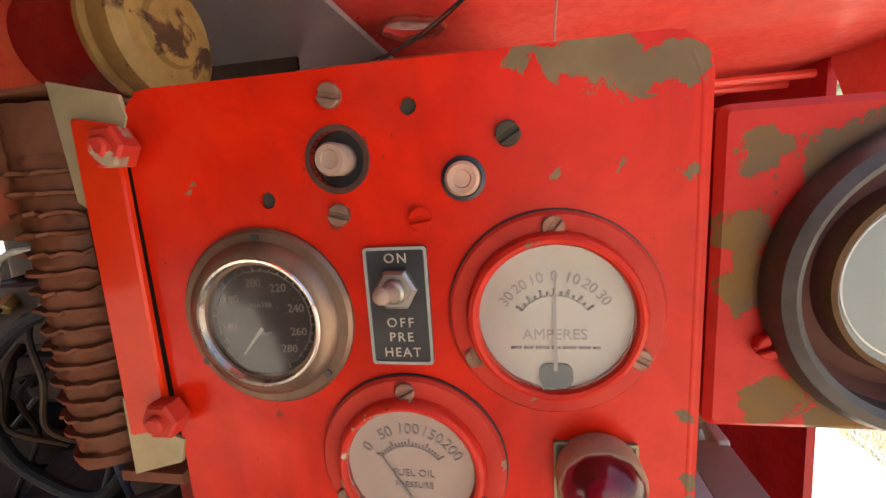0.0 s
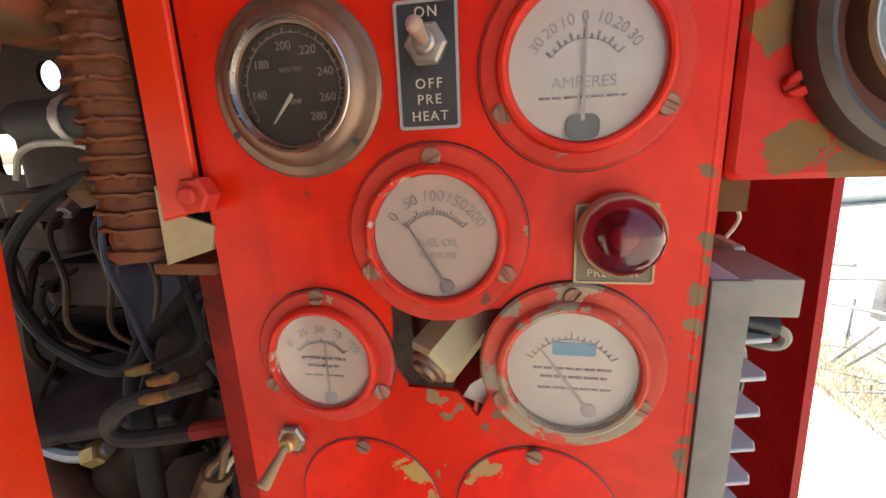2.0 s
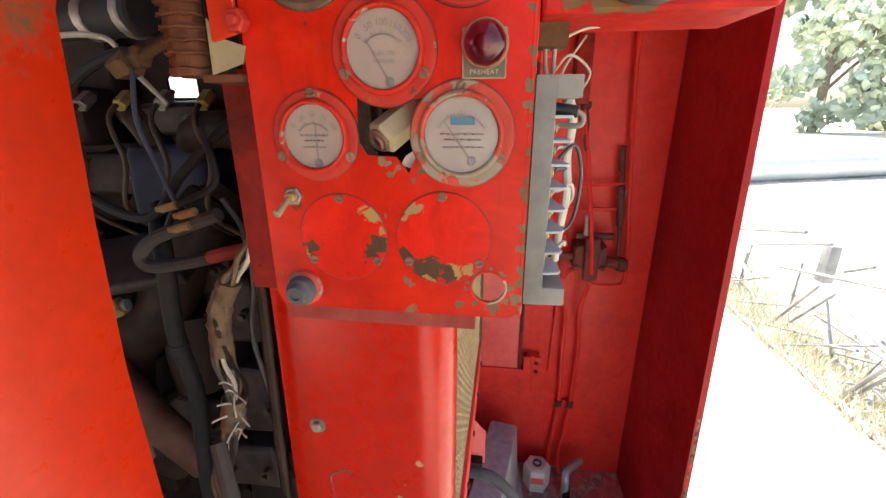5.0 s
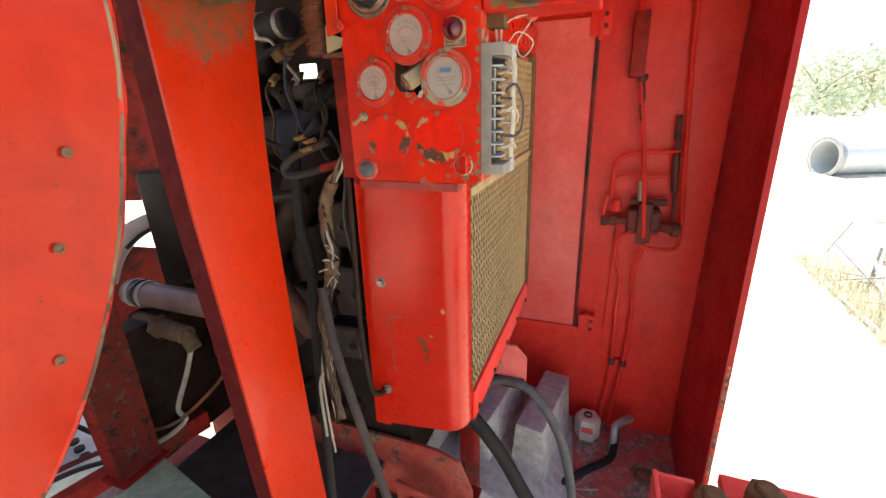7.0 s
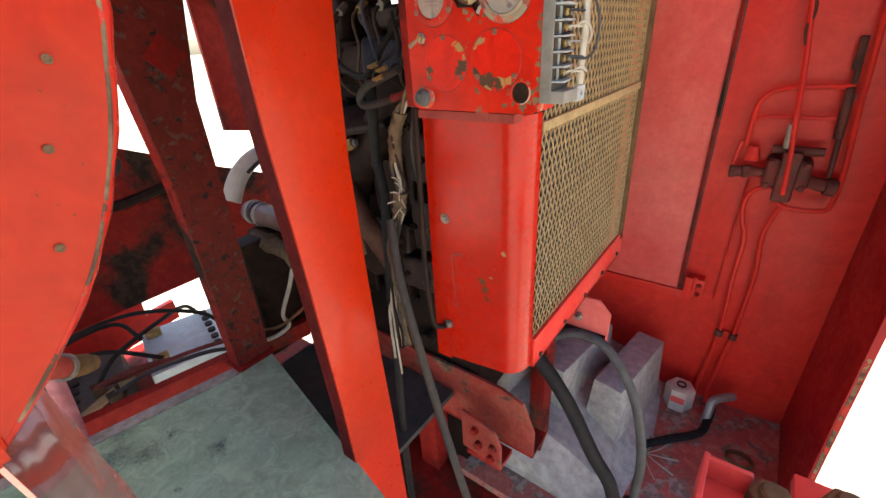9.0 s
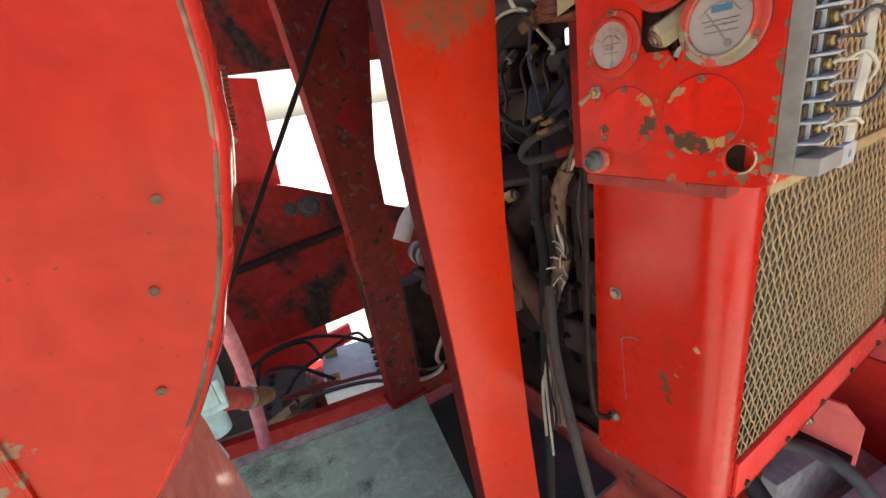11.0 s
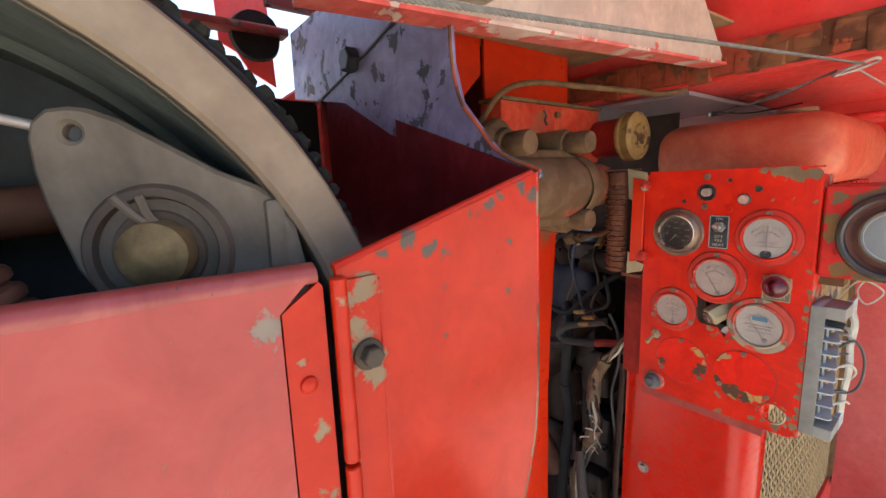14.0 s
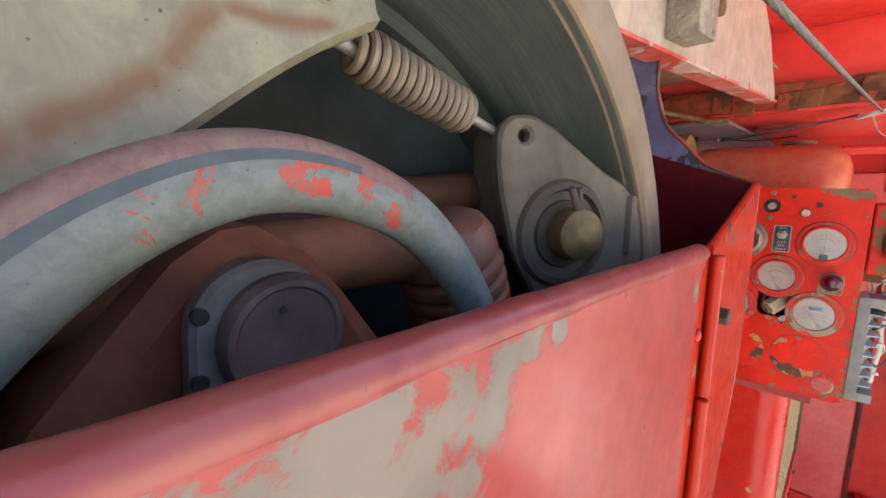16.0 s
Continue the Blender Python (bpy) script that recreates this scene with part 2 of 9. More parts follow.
M_PANEL_EDGE = paint("worn_panel_edge", (0.58, 0.03, 0.012), under=(0.42, 0.38, 0.26), under2=(0.34, 0.31, 0.22), chip=0.53, chip_scale=19, dirt=0.35)
M_GUARD_WORN = paint("scraped_guard_paint", (0.29, 0.012, 0.008), mottle=0.25, chip_soft=0.05, streak=0.1, fade=(0.29, 0.05, 0.04), under=(0.15, 0.115, 0.085), under2=(0.18, 0.135, 0.10), chip=0.66, chip_scale=4.5, dirt=0.35, dirt_scale=6, dirt_col=(0.30, 0.12, 0.10), rough=0.34, fade_amt=0.8, gloss=0.26, coat=0.32, soft=0.25,
                     spots=[(0.015, -0.874, 1.573, 0.0195), (0.015, -0.892, 1.577, 0.0210), (0.015, -0.913, 1.588, 0.0150), (0.015, -0.926, 1.584, 0.0180), (0.015, -0.850, 1.588, 0.0120), (0.015, -0.900, 1.567, 0.0180), (0.015, -0.832, 1.591, 0.0105), (0.015, -0.866, 1.586, 0.0150),
                            (0.015, -0.915, 1.569, 0.0210), (0.015, -0.94, 1.575, 0.0240), (0.015, -0.96, 1.582, 0.0180), (0.015, -0.884, 1.555, 0.0135), (0.015, -0.985, 1.572, 0.030), (0.015, -1.03, 1.58, 0.034), (0.015, -0.93, 1.548, 0.018), (0.015, -0.96, 1.535, 0.024), (0.015, -1.01, 1.53, 0.030), (0.015, -0.710, 1.489, 0.0040), (0.015, -0.641, 1.57, 0.0120), (0.015, -0.70, 1.42, 0.0120)])
M_RUSTBEAM = paint("rusty_beam", (0.32, 0.055, 0.025), fade=(0.30, 0.11, 0.045), under=(0.19, 0.075, 0.032), under2=(0.10, 0.040, 0.02), chip=0.5, chip_scale=14, dirt=0.7, rough=0.7)
M_CAP = paint("rusted_cap", (0.30, 0.175, 0.055), fade=(0.33, 0.21, 0.08), under=(0.12, 0.05, 0.02), under2=(0.06, 0.03, 0.015), chip=0.54, chip_scale=26, chip_soft=0.05, dirt=0.9, dirt_col=(0.10, 0.045, 0.018), dirt_scale=18, rough=0.42)
M_GAUGE_RED = paint("gauge_red_paint", (0.44, 0.022, 0.011), streak=0.05, mottle=0.25, fade=(0.44, 0.075, 0.05), under=(0.12, 0.05, 0.03), under2=(0.30, 0.22, 0.15), chip=0.615, chip_scale=45, dirt=0.35, dirt_scale=22, dirt_col=(0.26, 0.05, 0.03), rough=0.45)
M_GAUGE_WORN = paint("worn_gauge_paint", (0.5, 0.05, 0.03), fade=(0.42, 0.16, 0.10), under=(0.23, 0.19, 0.13), under2=(0.29, 0.24, 0.17), chip=0.5, chip_scale=22, dirt=0.4, rough=0.5)
M_POST = paint("post_orange_red", (0.56, 0.021, 0.002), gloss=0.2, streak=0.06, fade=(0.60, 0.042, 0.007), chip=0.80, dirt=0.2, rough=0.30, fade_amt=0.6, coat=0.16, mottle=0.12, soft=0.8, ragged=0.05, under=(0.155, 0.10, 0.05), under2=(0.24, 0.08, 0.03), spots=[(-0.339, -0.11, 1.555, 0.065), (-0.339, -0.05, 1.545, 0.080), (-0.339, 0.00, 1.545, 0.070), (-0.339, 0.04, 1.56, 0.055), (-0.339, -0.055, 1.51, 0.075), (-0.339, -0.015, 1.505, 0.055), (-0.339, -0.095, 1.51, 0.050), (-0.339, -0.05, 1.475, 0.035), (-0.339, 0.03, 1.52, 0.045)])
M_GUARD = paint("guard_red_paint", (0.36, 0.0125, 0.0010), soft=0.3, mottle=0.25, streak=0.05, fade=(0.40, 0.024, 0.006), under=(0.22, 0.15, 0.085), under2=(0.19, 0.125, 0.07), chip=0.72, chip_scale=11, dirt=0.3, rough=0.34, fade_amt=0.5, gloss=0.06, coat=0.26, dents=1.6,
                deep=(0.075, 0.052, 0.040), deep_spots=[(0.015, -0.445, 1.637, 0.0054), (0.015, -0.47, 1.63, 0.0063), (0.015, -0.552, 1.606, 0.0095), (0.015, -0.57, 1.6, 0.0046), (0.015, -0.484, 1.622, 0.0107), (0.015, -0.5, 1.618, 0.0036), (0.015, -0.447, 1.633, 0.0091), (0.015, -0.435, 1.628, 0.0095), (0.015, -0.524, 1.593, 0.0057), (0.015, -0.536, 1.6, 0.0066), (0.015, -0.43, 1.605, 0.0027), (0.015, -0.46, 1.593, 0.0035), (0.015, -0.524, 1.572, 0.0047), (0.015, -0.494, 1.566, 0.0029), (0.015, -0.526, 1.534, 0.0049), (0.015, -0.474, 1.542, 0.0018), (0.015, -0.425, 1.45, 0.0028), (0.015, -0.431, 1.575, 0.0038)],
                spots=[(0.0178, -0.577, 1.278, 0.0070), (0.0178, -0.57, 1.284, 0.0060), (0.0178, -0.573, 1.262, 0.0075), (0.0178, -0.575, 1.245, 0.0065), (0.0178, -0.588, 1.240, 0.0075), (0.0178, -0.59, 1.222, 0.0050), (0.0178, -0.596, 1.21, 0.004), (0.0178, -0.585, 1.582, 0.012), (0.0178, -0.592, 1.56, 0.012), (0.0178, -0.582, 1.525, 0.01), (0.0178, -0.585, 1.262, 0.0125), (0.0178, -0.592, 1.235, 0.006), (0.015, -0.565, 1.215, 0.004), (0.0178, -0.5975, 1.577, 0.008), (0.0178, -0.597, 1.562, 0.007), (0.0178, -0.594, 1.546, 0.01), (0.0178, -0.586, 1.529, 0.011), (0.0178, -0.58, 1.537, 0.008), (0.0178, -0.587, 1.553, 0.009), (0.014, -0.625, 1.545, 0.005), (0.014, -0.618, 1.5, 0.008), (0.014, -0.617, 1.46, 0.007)])
M_ROLL = paint("rolled_edge_paint", (0.52, 0.016, 0.008), mottle=0.15, streak=0.0, fade=(0.56, 0.07, 0.05), chip=0.74, chip_scale=20, dirt=0.25, rough=0.14, fade_amt=0.6, gloss=0.5, coat=0.9)
M_GUARD_EDGE = paint("guard_edge_paint", (0.45, 0.02, 0.012), fade=(0.5, 0.06, 0.04), under=(0.22, 0.15, 0.09), under2=(0.08, 0.045, 0.03), chip=0.47, chip_scale=20, dirt=0.5)
M_DULLBOLT = plain("dull_brown_bolt", (0.06, 0.048, 0.036), 0.55, 0.4, 0.35, 60, 0.5, (0.20, 0.09, 0.05))
M_TANK = paint("dusty_tank_paint", (0.54, 0.050, 0.026), mottle=0.25, streak=0.08, fade=(0.56, 0.22, 0.12), chip=0.66, chip_scale=5, chip_soft=0.1, under=(0.42, 0.25, 0.12), under2=(0.40, 0.20, 0.10), dirt=0.6, dirt_col=(0.36, 0.18, 0.09), gloss=0.2, rough=0.35, fade_amt=0.9)
# near black that paints deep shade onto surfaces in recesses
M_SHADE_BLACK = plain("painted_shade_black", (0.006, 0.005, 0.0045), 0.7, 0, 0.5, 20, 0.5, (0.012, 0.008, 0.006), 0.6)
M_COWL = paint("cowl_red_paint", (0.44, 0.011, 0.0025), streak=0.06, fade=(0.50, 0.022, 0.007), chip=0.77, dirt=0.22, gloss=0.2, rough=0.26, fade_amt=0.4, coat=0.14, mottle=0.15, under=(0.42, 0.26, 0.12), under2=(0.36, 0.22, 0.10),
               spots=[(-0.010, 0.122, 0.970, 0.006), (-0.032, 0.122, 0.925, 0.005), (-0.040, 0.122, 0.900, 0.006), (-0.020, 0.122, 0.800, 0.004)], deep_spots=[(-0.062, 0.122, 0.885, 0.012), (-0.058, 0.122, 0.865, 0.011), (-0.052, 0.122, 0.845, 0.007)], deep=(0.13, 0.05, 0.02))
M_WALL = paint("wall_red_paint", (0.70, 0.026, 0.018), coat=0.10, streak=0.15, mottle=0.2, fade=(0.72, 0.075, 0.055), chip=0.80, dirt=0.6, dirt_col=(0.16, 0.03, 0.02), rough=0.36, size=0.7, fade_amt=0.6)
M_DOOR = paint("door_faded_red", (0.74, 0.085, 0.075), coat=0.12, streak=0.08, mottle=0.1, fade=(0.78, 0.22, 0.19), chip=0.82, dirt=0.3, dirt_col=(0.45, 0.10, 0.04), rough=0.42, size=0.8, fade_amt=0.8)
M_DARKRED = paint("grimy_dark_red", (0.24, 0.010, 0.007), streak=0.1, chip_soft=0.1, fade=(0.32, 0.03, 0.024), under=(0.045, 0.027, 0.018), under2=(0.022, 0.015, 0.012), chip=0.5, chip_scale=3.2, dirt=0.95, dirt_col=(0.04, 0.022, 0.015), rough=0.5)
M_STRUT = paint("rusty_strut_red", (0.14, 0.018, 0.013), streak=0.15, chip_soft=0.03, fade=(0.24, 0.02, 0.018), under=(0.03, 0.02, 0.02), under2=(0.13, 0.06, 0.045), chip=0.56, chip_scale=34, dirt=0.6, dirt_col=(0.07, 0.03, 0.025), rough=0.5)
M_CEIL = paint("ceiling_red", (0.70, 0.035, 0.026), mottle=0.12, streak=0.05, fade=(0.74, 0.20, 0.165), chip=0.78, dirt=0.25, rough=0.33, fade_amt=0.5, coat=0.1)
M_MUD = plain("mud_caked_iron", (0.138, 0.078, 0.039), 0.8, 0, 0.4, 34, 0.7, (0.075, 0.040, 0.021), 0.9)
M_CASTRED = paint("mud_over_red", (0.46, 0.035, 0.018), streak=0.05, mottle=0.5, chip_soft=0.10, fade=(0.3, 0.12, 0.06), under=(0.135, 0.080, 0.042), under2=(0.10, 0.055, 0.027), chip=0.40, chip_scale=6, dirt=0.8, dirt_col=(0.15, 0.09, 0.045), rough=0.6, fade_amt=0.8)
M_STEEL = plain("dull_steel", (0.36, 0.33, 0.29), 0.42, 0.85, 0.25, 60, 0.4)
M_CHROME = plain("tarnished_chrome", (0.62, 0.55, 0.50), 0.24, 1.0, 0.15, 70, 0.35, (0.25, 0.14, 0.08), 0.1)
M_TARNISH = plain("brown_tarnished_rim", (0.17, 0.105, 0.07), 0.38, 0.6, 0.35, 45, 0.5, (0.30, 0.19, 0.11), 0.2)
M_BRASS = plain("dirty_brass", (0.42, 0.30, 0.12), 0.45, 0.7, 0.3, 50, 0.4)
M_TAN = plain("bare_zinc_bracket", (0.34, 0.28, 0.165), 0.55, 0.3, 0.25, 25, 0.45, (0.25, 0.12, 0.05))
M_GREYALU = plain("grey_aluminium", (0.34, 0.34, 0.32), 0.5, 0.6, 0.15, 40, 0.3, (0.22, 0.2, 0.15))
M_BAKELITE = plain("grey_bakelite", (0.085, 0.085, 0.085), 0.5, 0, 0.2, 50, 0.3, (0.22, 0.19, 0.13))
M_BLACK = plain("black_plate", (0.018, 0.018, 0.02), 0.4, 0, 0.3, 60, 0.3, (0.12, 0.10, 0.08))
M_RUBBER = plain("black_rubber", (0.018, 0.017, 0.018), 0.6, 0, 0.3, 50, 0.5, (0.055, 0.045, 0.036), 0.4)
M_TYRE = plain("dusty_tyre", (0.38, 0.375, 0.365), 0.8, 0, 0.3, 26, 0.6, (0.27, 0.245, 0.21), 0.7)
M_ENGINE = plain("oily_engine_iron", (0.012, 0.008, 0.0065), 0.6, 0.1, 0.5, 22, 0.7, (0.035, 0.019, 0.012), 0.9)
M_ENGINE2 = plain("dusty_engine_parts", (0.024, 0.014, 0.011), 0.5, 0.1, 0.6, 24, 0.7, (0.022, 0.014, 0.011), 0.8)
M_HOSE = plain("ribbed_brown_hose", (0.135, 0.044, 0.021), 0.47, 0, 0.4, 45, 0.5, (0.10, 0.05, 0.03), 0.6)
M_GREEN = paint("green_worn_deck", (0.33, 0.46, 0.30), streak=0.1, mottle=0.5, chip_soft=0.06, fade=(0.40, 0.47, 0.36), under=(0.055, 0.055, 0.05), under2=(0.10, 0.10, 0.09), chip=0.61, chip_scale=5, dirt=0.8, dirt_col=(0.19, 0.185, 0.155), rough=0.55, fade_amt=0.8, soft=0.9, ragged=0.05, deep=(0.09, 0.125, 0.10), deep_spots=[(-1.02, -0.58, 0.33, 0.10), (-0.95, -0.50, 0.33, 0.09), (-0.88, -0.44, 0.33, 0.07), (-0.84, -0.56, 0.33, 0.06), (-1.03, -0.46, 0.33, 0.05), (-0.72, -0.30, 0.33, 0.05)])
M_BEIGE = plain("beige_drum_paint", (0.42, 0.36, 0.27), 0.5, 0.05, 0.15, 12, 0.5, (0.33, 0.24, 0.17), 0.35)
M_BEIGE2 = scored("scored_inner_drum", (0.15, 0.165, 0.14), (0.05, 0.054, 0.045), (-0.855, 1.480))
M_LIP = plain("beige_drum_lip", (0.23, 0.172, 0.118), 0.45, 0.05, 0.3, 12, 0.7, (0.15, 0.085, 0.055), 0.5)
# real grease lumps, and discs that paint holes dark
M_GREASE_HOLES = plain("black_grease_and_hole_shade", (0.035, 0.034, 0.028), 0.7, 0, 0.4, 60, 0.4)
M_SHOE = paint("shoe_beige_paint", (0.25, 0.212, 0.146), fade=(0.29, 0.255, 0.182), under=(0.17, 0.085, 0.048), under2=(0.16, 0.09, 0.052), chip=0.80, chip_scale=30, dirt=0.75, dirt_col=(0.13, 0.09, 0.055), dirt_scale=7, rough=0.5, size=2.0, streak=0.1,
               bands=[((-0.074, -0.868, 1.706), (-0.074, -0.912, 1.700), 0.006), ((-0.074, -0.912, 1.700), (-0.074, -0.932, 1.677), 0.007), ((-0.074, -0.932, 1.677), (-0.074, -0.966, 1.653), 0.008), ((-0.074, -0.966, 1.653), (-0.074, -1.05, 1.605), 0.010)])
M_FLANGE = paint("pitted_flange_paint", (0.27, 0.22, 0.165), fade=(0.31, 0.26, 0.20), under=(0.33, 0.30, 0.25), under2=(0.12, 0.085, 0.06), chip=0.60, chip_scale=30, dirt=0.6, dirt_col=(0.13, 0.085, 0.06), dirt_scale=6, rough=0.55, size=2.5, mottle=0.8, streak=0.1)
M_PALE_EDGE = plain("pale_edge_line", (0.50, 0.47, 0.41), 0.5, 0.0, 0.2, 90, 0.5, (0.3, 0.25, 0.2))
# grey-green shell blackened: shade between drum and guard is in the colour
M_DRUMOUT = plain("shaded_drum_shell", (0.026, 0.024, 0.022), 0.6, 0.1, 0.4, 14, 0.6, (0.015, 0.012, 0.011), 0.5)
M_BARBLUE = plain("blue_grey_bar_stripe", (0.075, 0.085, 0.083), 0.45, 0, 0.35, 40, 0.4, (0.14, 0.14, 0.13))
M_BARWORN = paint("worn_bar_side", (0.185, 0.185, 0.155), fade=(0.15, 0.18, 0.172), under=(0.42, 0.075, 0.05), under2=(0.36, 0.10, 0.07), chip=0.525, chip_scale=8, dirt=0.4, dirt_col=(0.12, 0.14, 0.14), dirt_scale=2, rough=0.42, size=7.0, streak=0.1)
M_BARSIDE = paint("grey_bar_side", (0.185, 0.185, 0.155), fade=(0.15, 0.18, 0.172), under=(0.52, 0.075, 0.05), under2=(0.46, 0.10, 0.07), chip=0.80, chip_scale=8, dirt=0.4, dirt_col=(0.12, 0.14, 0.14), dirt_scale=2, rough=0.42, size=7.0, streak=0.1)
M_HEM = paint("dull_hem_paint", (0.24, 0.020, 0.014), dents=0.6, coat=0.25, fade=(0.25, 0.07, 0.06), under=(0.34, 0.26, 0.20), under2=(0.16, 0.10, 0.08), chip=0.66, chip_scale=14, dirt=0.4, dirt_scale=8, rough=0.36, fade_amt=0.8, gloss=0.3)
M_BENTBAR = paint("bent_bar_paint", (0.235, 0.125, 0.105), fade=(0.19, 0.135, 0.115), under=(0.13, 0.10, 0.09), under2=(0.36, 0.09, 0.065), chip=0.72, chip_scale=9, dirt=0.75, dirt_col=(0.17, 0.135, 0.125), dirt_scale=1.6, rough=0.42, fade_amt=1.0, size=7.0)
M_GREYPAINT2 = plain("grey_cast_lever", (0.160, 0.124, 0.090), 0.43, 0.1, 0.35, 16, 0.9, (0.045, 0.036, 0.030), 0.6)
# blue-purple base paints the sky's reflection onto a dark plate
M_PURPLE = paint("sooty_steel_sky_sheen", (0.14, 0.12, 0.21), fade=(0.21, 0.17, 0.28), gloss=0.7, under=(0.02, 0.018, 0.022), under2=(0.04, 0.035, 0.045), chip=0.57, chip_scale=30, dirt=0.95, dirt_col=(0.06, 0.03, 0.04), rough=0.36, mottle=0.7)
M_FLOOR = paint("worn_floor_red", (0.46, 0.12, 0.10), fade=(0.50, 0.30, 0.25), under=(0.36, 0.29, 0.25), under2=(0.20, 0.15, 0.13), chip=0.52, chip_scale=8, dirt=0.7, dirt_col=(0.22, 0.16, 0.13), rough=0.6, size=1.5)
M_MUDRED = paint("mud_stained_red", (0.30, 0.035, 0.028), fade=(0.30, 0.11, 0.08), under=(0.20, 0.13, 0.08), under2=(0.08, 0.05, 0.035), chip=0.63, chip_scale=9, dirt=0.8, dirt_col=(0.20, 0.12, 0.075), rough=0.6)
# wall red again, darkened: the bay's shade is put into this colour
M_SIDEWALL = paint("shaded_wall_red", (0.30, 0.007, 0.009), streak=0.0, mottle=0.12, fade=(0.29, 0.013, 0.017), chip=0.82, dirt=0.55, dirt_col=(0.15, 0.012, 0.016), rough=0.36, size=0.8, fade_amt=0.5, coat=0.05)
# sheet faces turned from the light: their shade is put into this maroon
M_SHADE_MAROON = paint("shaded_inner_maroon", (0.085, 0.005, 0.006), gloss=0.06, fade=(0.15, 0.022, 0.026), chip=0.78, dirt=0.6, dirt_col=(0.05, 0.02, 0.02), rough=0.5)
M_GRILLE = plain("tan_expanded_metal", (0.40, 0.29, 0.15), 0.6, 0.2, 0.25, 40, 0.4, (0.26, 0.17, 0.08), 0.3)
M_CORE = plain("radiator_core", (0.095, 0.088, 0.078), 0.7, 0.3, 0.35, 90, 0.5, (0.2, 0.15, 0.08), 0.6)
M_ROPE = plain("grey_rope", (0.15, 0.135, 0.115), 0.8, 0, 0.25, 90, 0.4)
M_WIRE_W = plain("pale_wire", (0.40, 0.365, 0.30), 0.5, 0, 0.2, 60, 0.3)
M_BLUEBAT = plain("pale_blue_battery", (0.58, 0.76, 0.88), 0.4, 0, 0.2, 12, 0.4, (0.3, 0.3, 0.28))
M_WHITE = plain("dirty_white_plastic", (0.60, 0.56, 0.49), 0.45, 0, 0.12, 20, 0.35, (0.4, 0.32, 0.22))
M_ALU = plain("pale_tube", (0.40, 0.34, 0.30), 0.4, 0.4, 0.15, 30, 0.4)
M_DIAL_P = plain("pinkish_dial", (0.47, 0.35, 0.28), 0.6, 0, 0.06, 40, 0.35, (0.42, 0.24, 0.16), 0.05)
M_DIAL_W = plain("cream_dial", (0.45, 0.385, 0.32), 0.6, 0, 0.05, 40, 0.25, (0.5, 0.36, 0.24), 0.05)
M_DIAL_B = plain("black_dial", (0.052, 0.040, 0.034), 0.5, 0, 0.25, 40, 0.5, (0.12, 0.075, 0.05), 0.05)
M_BEZEL = paint("bezel_red_paint", (0.50, 0.020, 0.009), fade=(0.52, 0.045, 0.025), under=(0.20, 0.10, 0.06), under2=(0.38, 0.30, 0.22), chip=0.615, chip_scale=60, dirt=0.4, dirt_scale=25, rough=0.4)
M_SCREW = plain("rusty_screw", (0.23, 0.135, 0.095), 0.5, 0.45, 0.35, 120, 0.5, (0.30, 0.05, 0.03))
M_BLOCK = plain("grey_beige_moulding", (0.235, 0.225, 0.195), 0.5, 0, 0.12, 40, 0.4, (0.20, 0.17, 0.13))
M_FAINT = plain("faded_print", (0.25, 0.205, 0.175), 0.5, 0, 0.1, 40, 0.2)
M_LAMPPLATE = plain("dull_lamp_plate", (0.14, 0.115, 0.085), 0.5, 0.2, 0.25, 60, 0.4)
M_INK = plain("dial_ink", (0.29, 0.24, 0.22), 0.5, 0, 0.1, 40, 0.0)
M_PALE_INK = plain("pale_ink", (0.42, 0.37, 0.30), 0.5, 0, 0.1, 40, 0.2)
M_GLASS = glass("gauge_glass", rough=0.06, ior=1.28)
M_LENS = glass("amethyst_lamp_lens", (0.55, 0.03, 0.13), 0.12, 1.5)
M_DUSTLENS = plain("dusty_lens_rim", (0.30, 0.17, 0.10), 0.45, 0.0, 0.3, 40, 0.5, (0.45, 0.33, 0.24))
M_GROUND = plain("pale_dry_ground", (0.64, 0.585, 0.48), 0.95, 0, 0.4, 5.0, 0.6, (0.30, 0.27, 0.19), 0.6)
# leaves, bark and grass paled: the field's haze is put into their colours
M_LEAF = plain("haze_paled_leaves", (0.50, 0.57, 0.45), 0.7, 0, 0.3, 0.6, 0.4, (0.32, 0.38, 0.24), 0.1)
M_BARK = plain("bark", (0.26, 0.22, 0.17), 0.9, 0, 0.3, 8, 0.3)
M_GRASS = plain("dry_grass", (0.58, 0.56, 0.42), 0.9, 0, 0.35, 3, 0.3, (0.22, 0.24, 0.10), 0.1)
M_DULLHOSE = plain("dusty_grey_hose", (0.045, 0.041, 0.039), 0.7, 0, 0.3, 40, 0.5, (0.09, 0.07, 0.055))
M_PALEPIPE = plain("pale_field_pipe", (0.55, 0.60, 0.62), 0.5, 0.2, 0.1, 3, 0.3, (0.4, 0.42, 0.4))
M_GALV = plain("galvanised_steel", (0.34, 0.355, 0.365), 0.5, 0.6, 0.15, 6, 0.3, (0.3, 0.28, 0.25))
M_FENDER = paint("pink_mudguard_paint", (0.64, 0.20, 0.21), fade=(0.76, 0.40, 0.42), chip=0.74, chip_scale=20, dirt=0.3, dirt_col=(0.40, 0.14, 0.12), rough=0.4, fade_amt=0.7, streak=0.1)
M_CYAN = plain("pale_cyan_casting", (0.34, 0.53, 0.54), 0.5, 0, 0.25, 25, 0.6, (0.20, 0.22, 0.20))
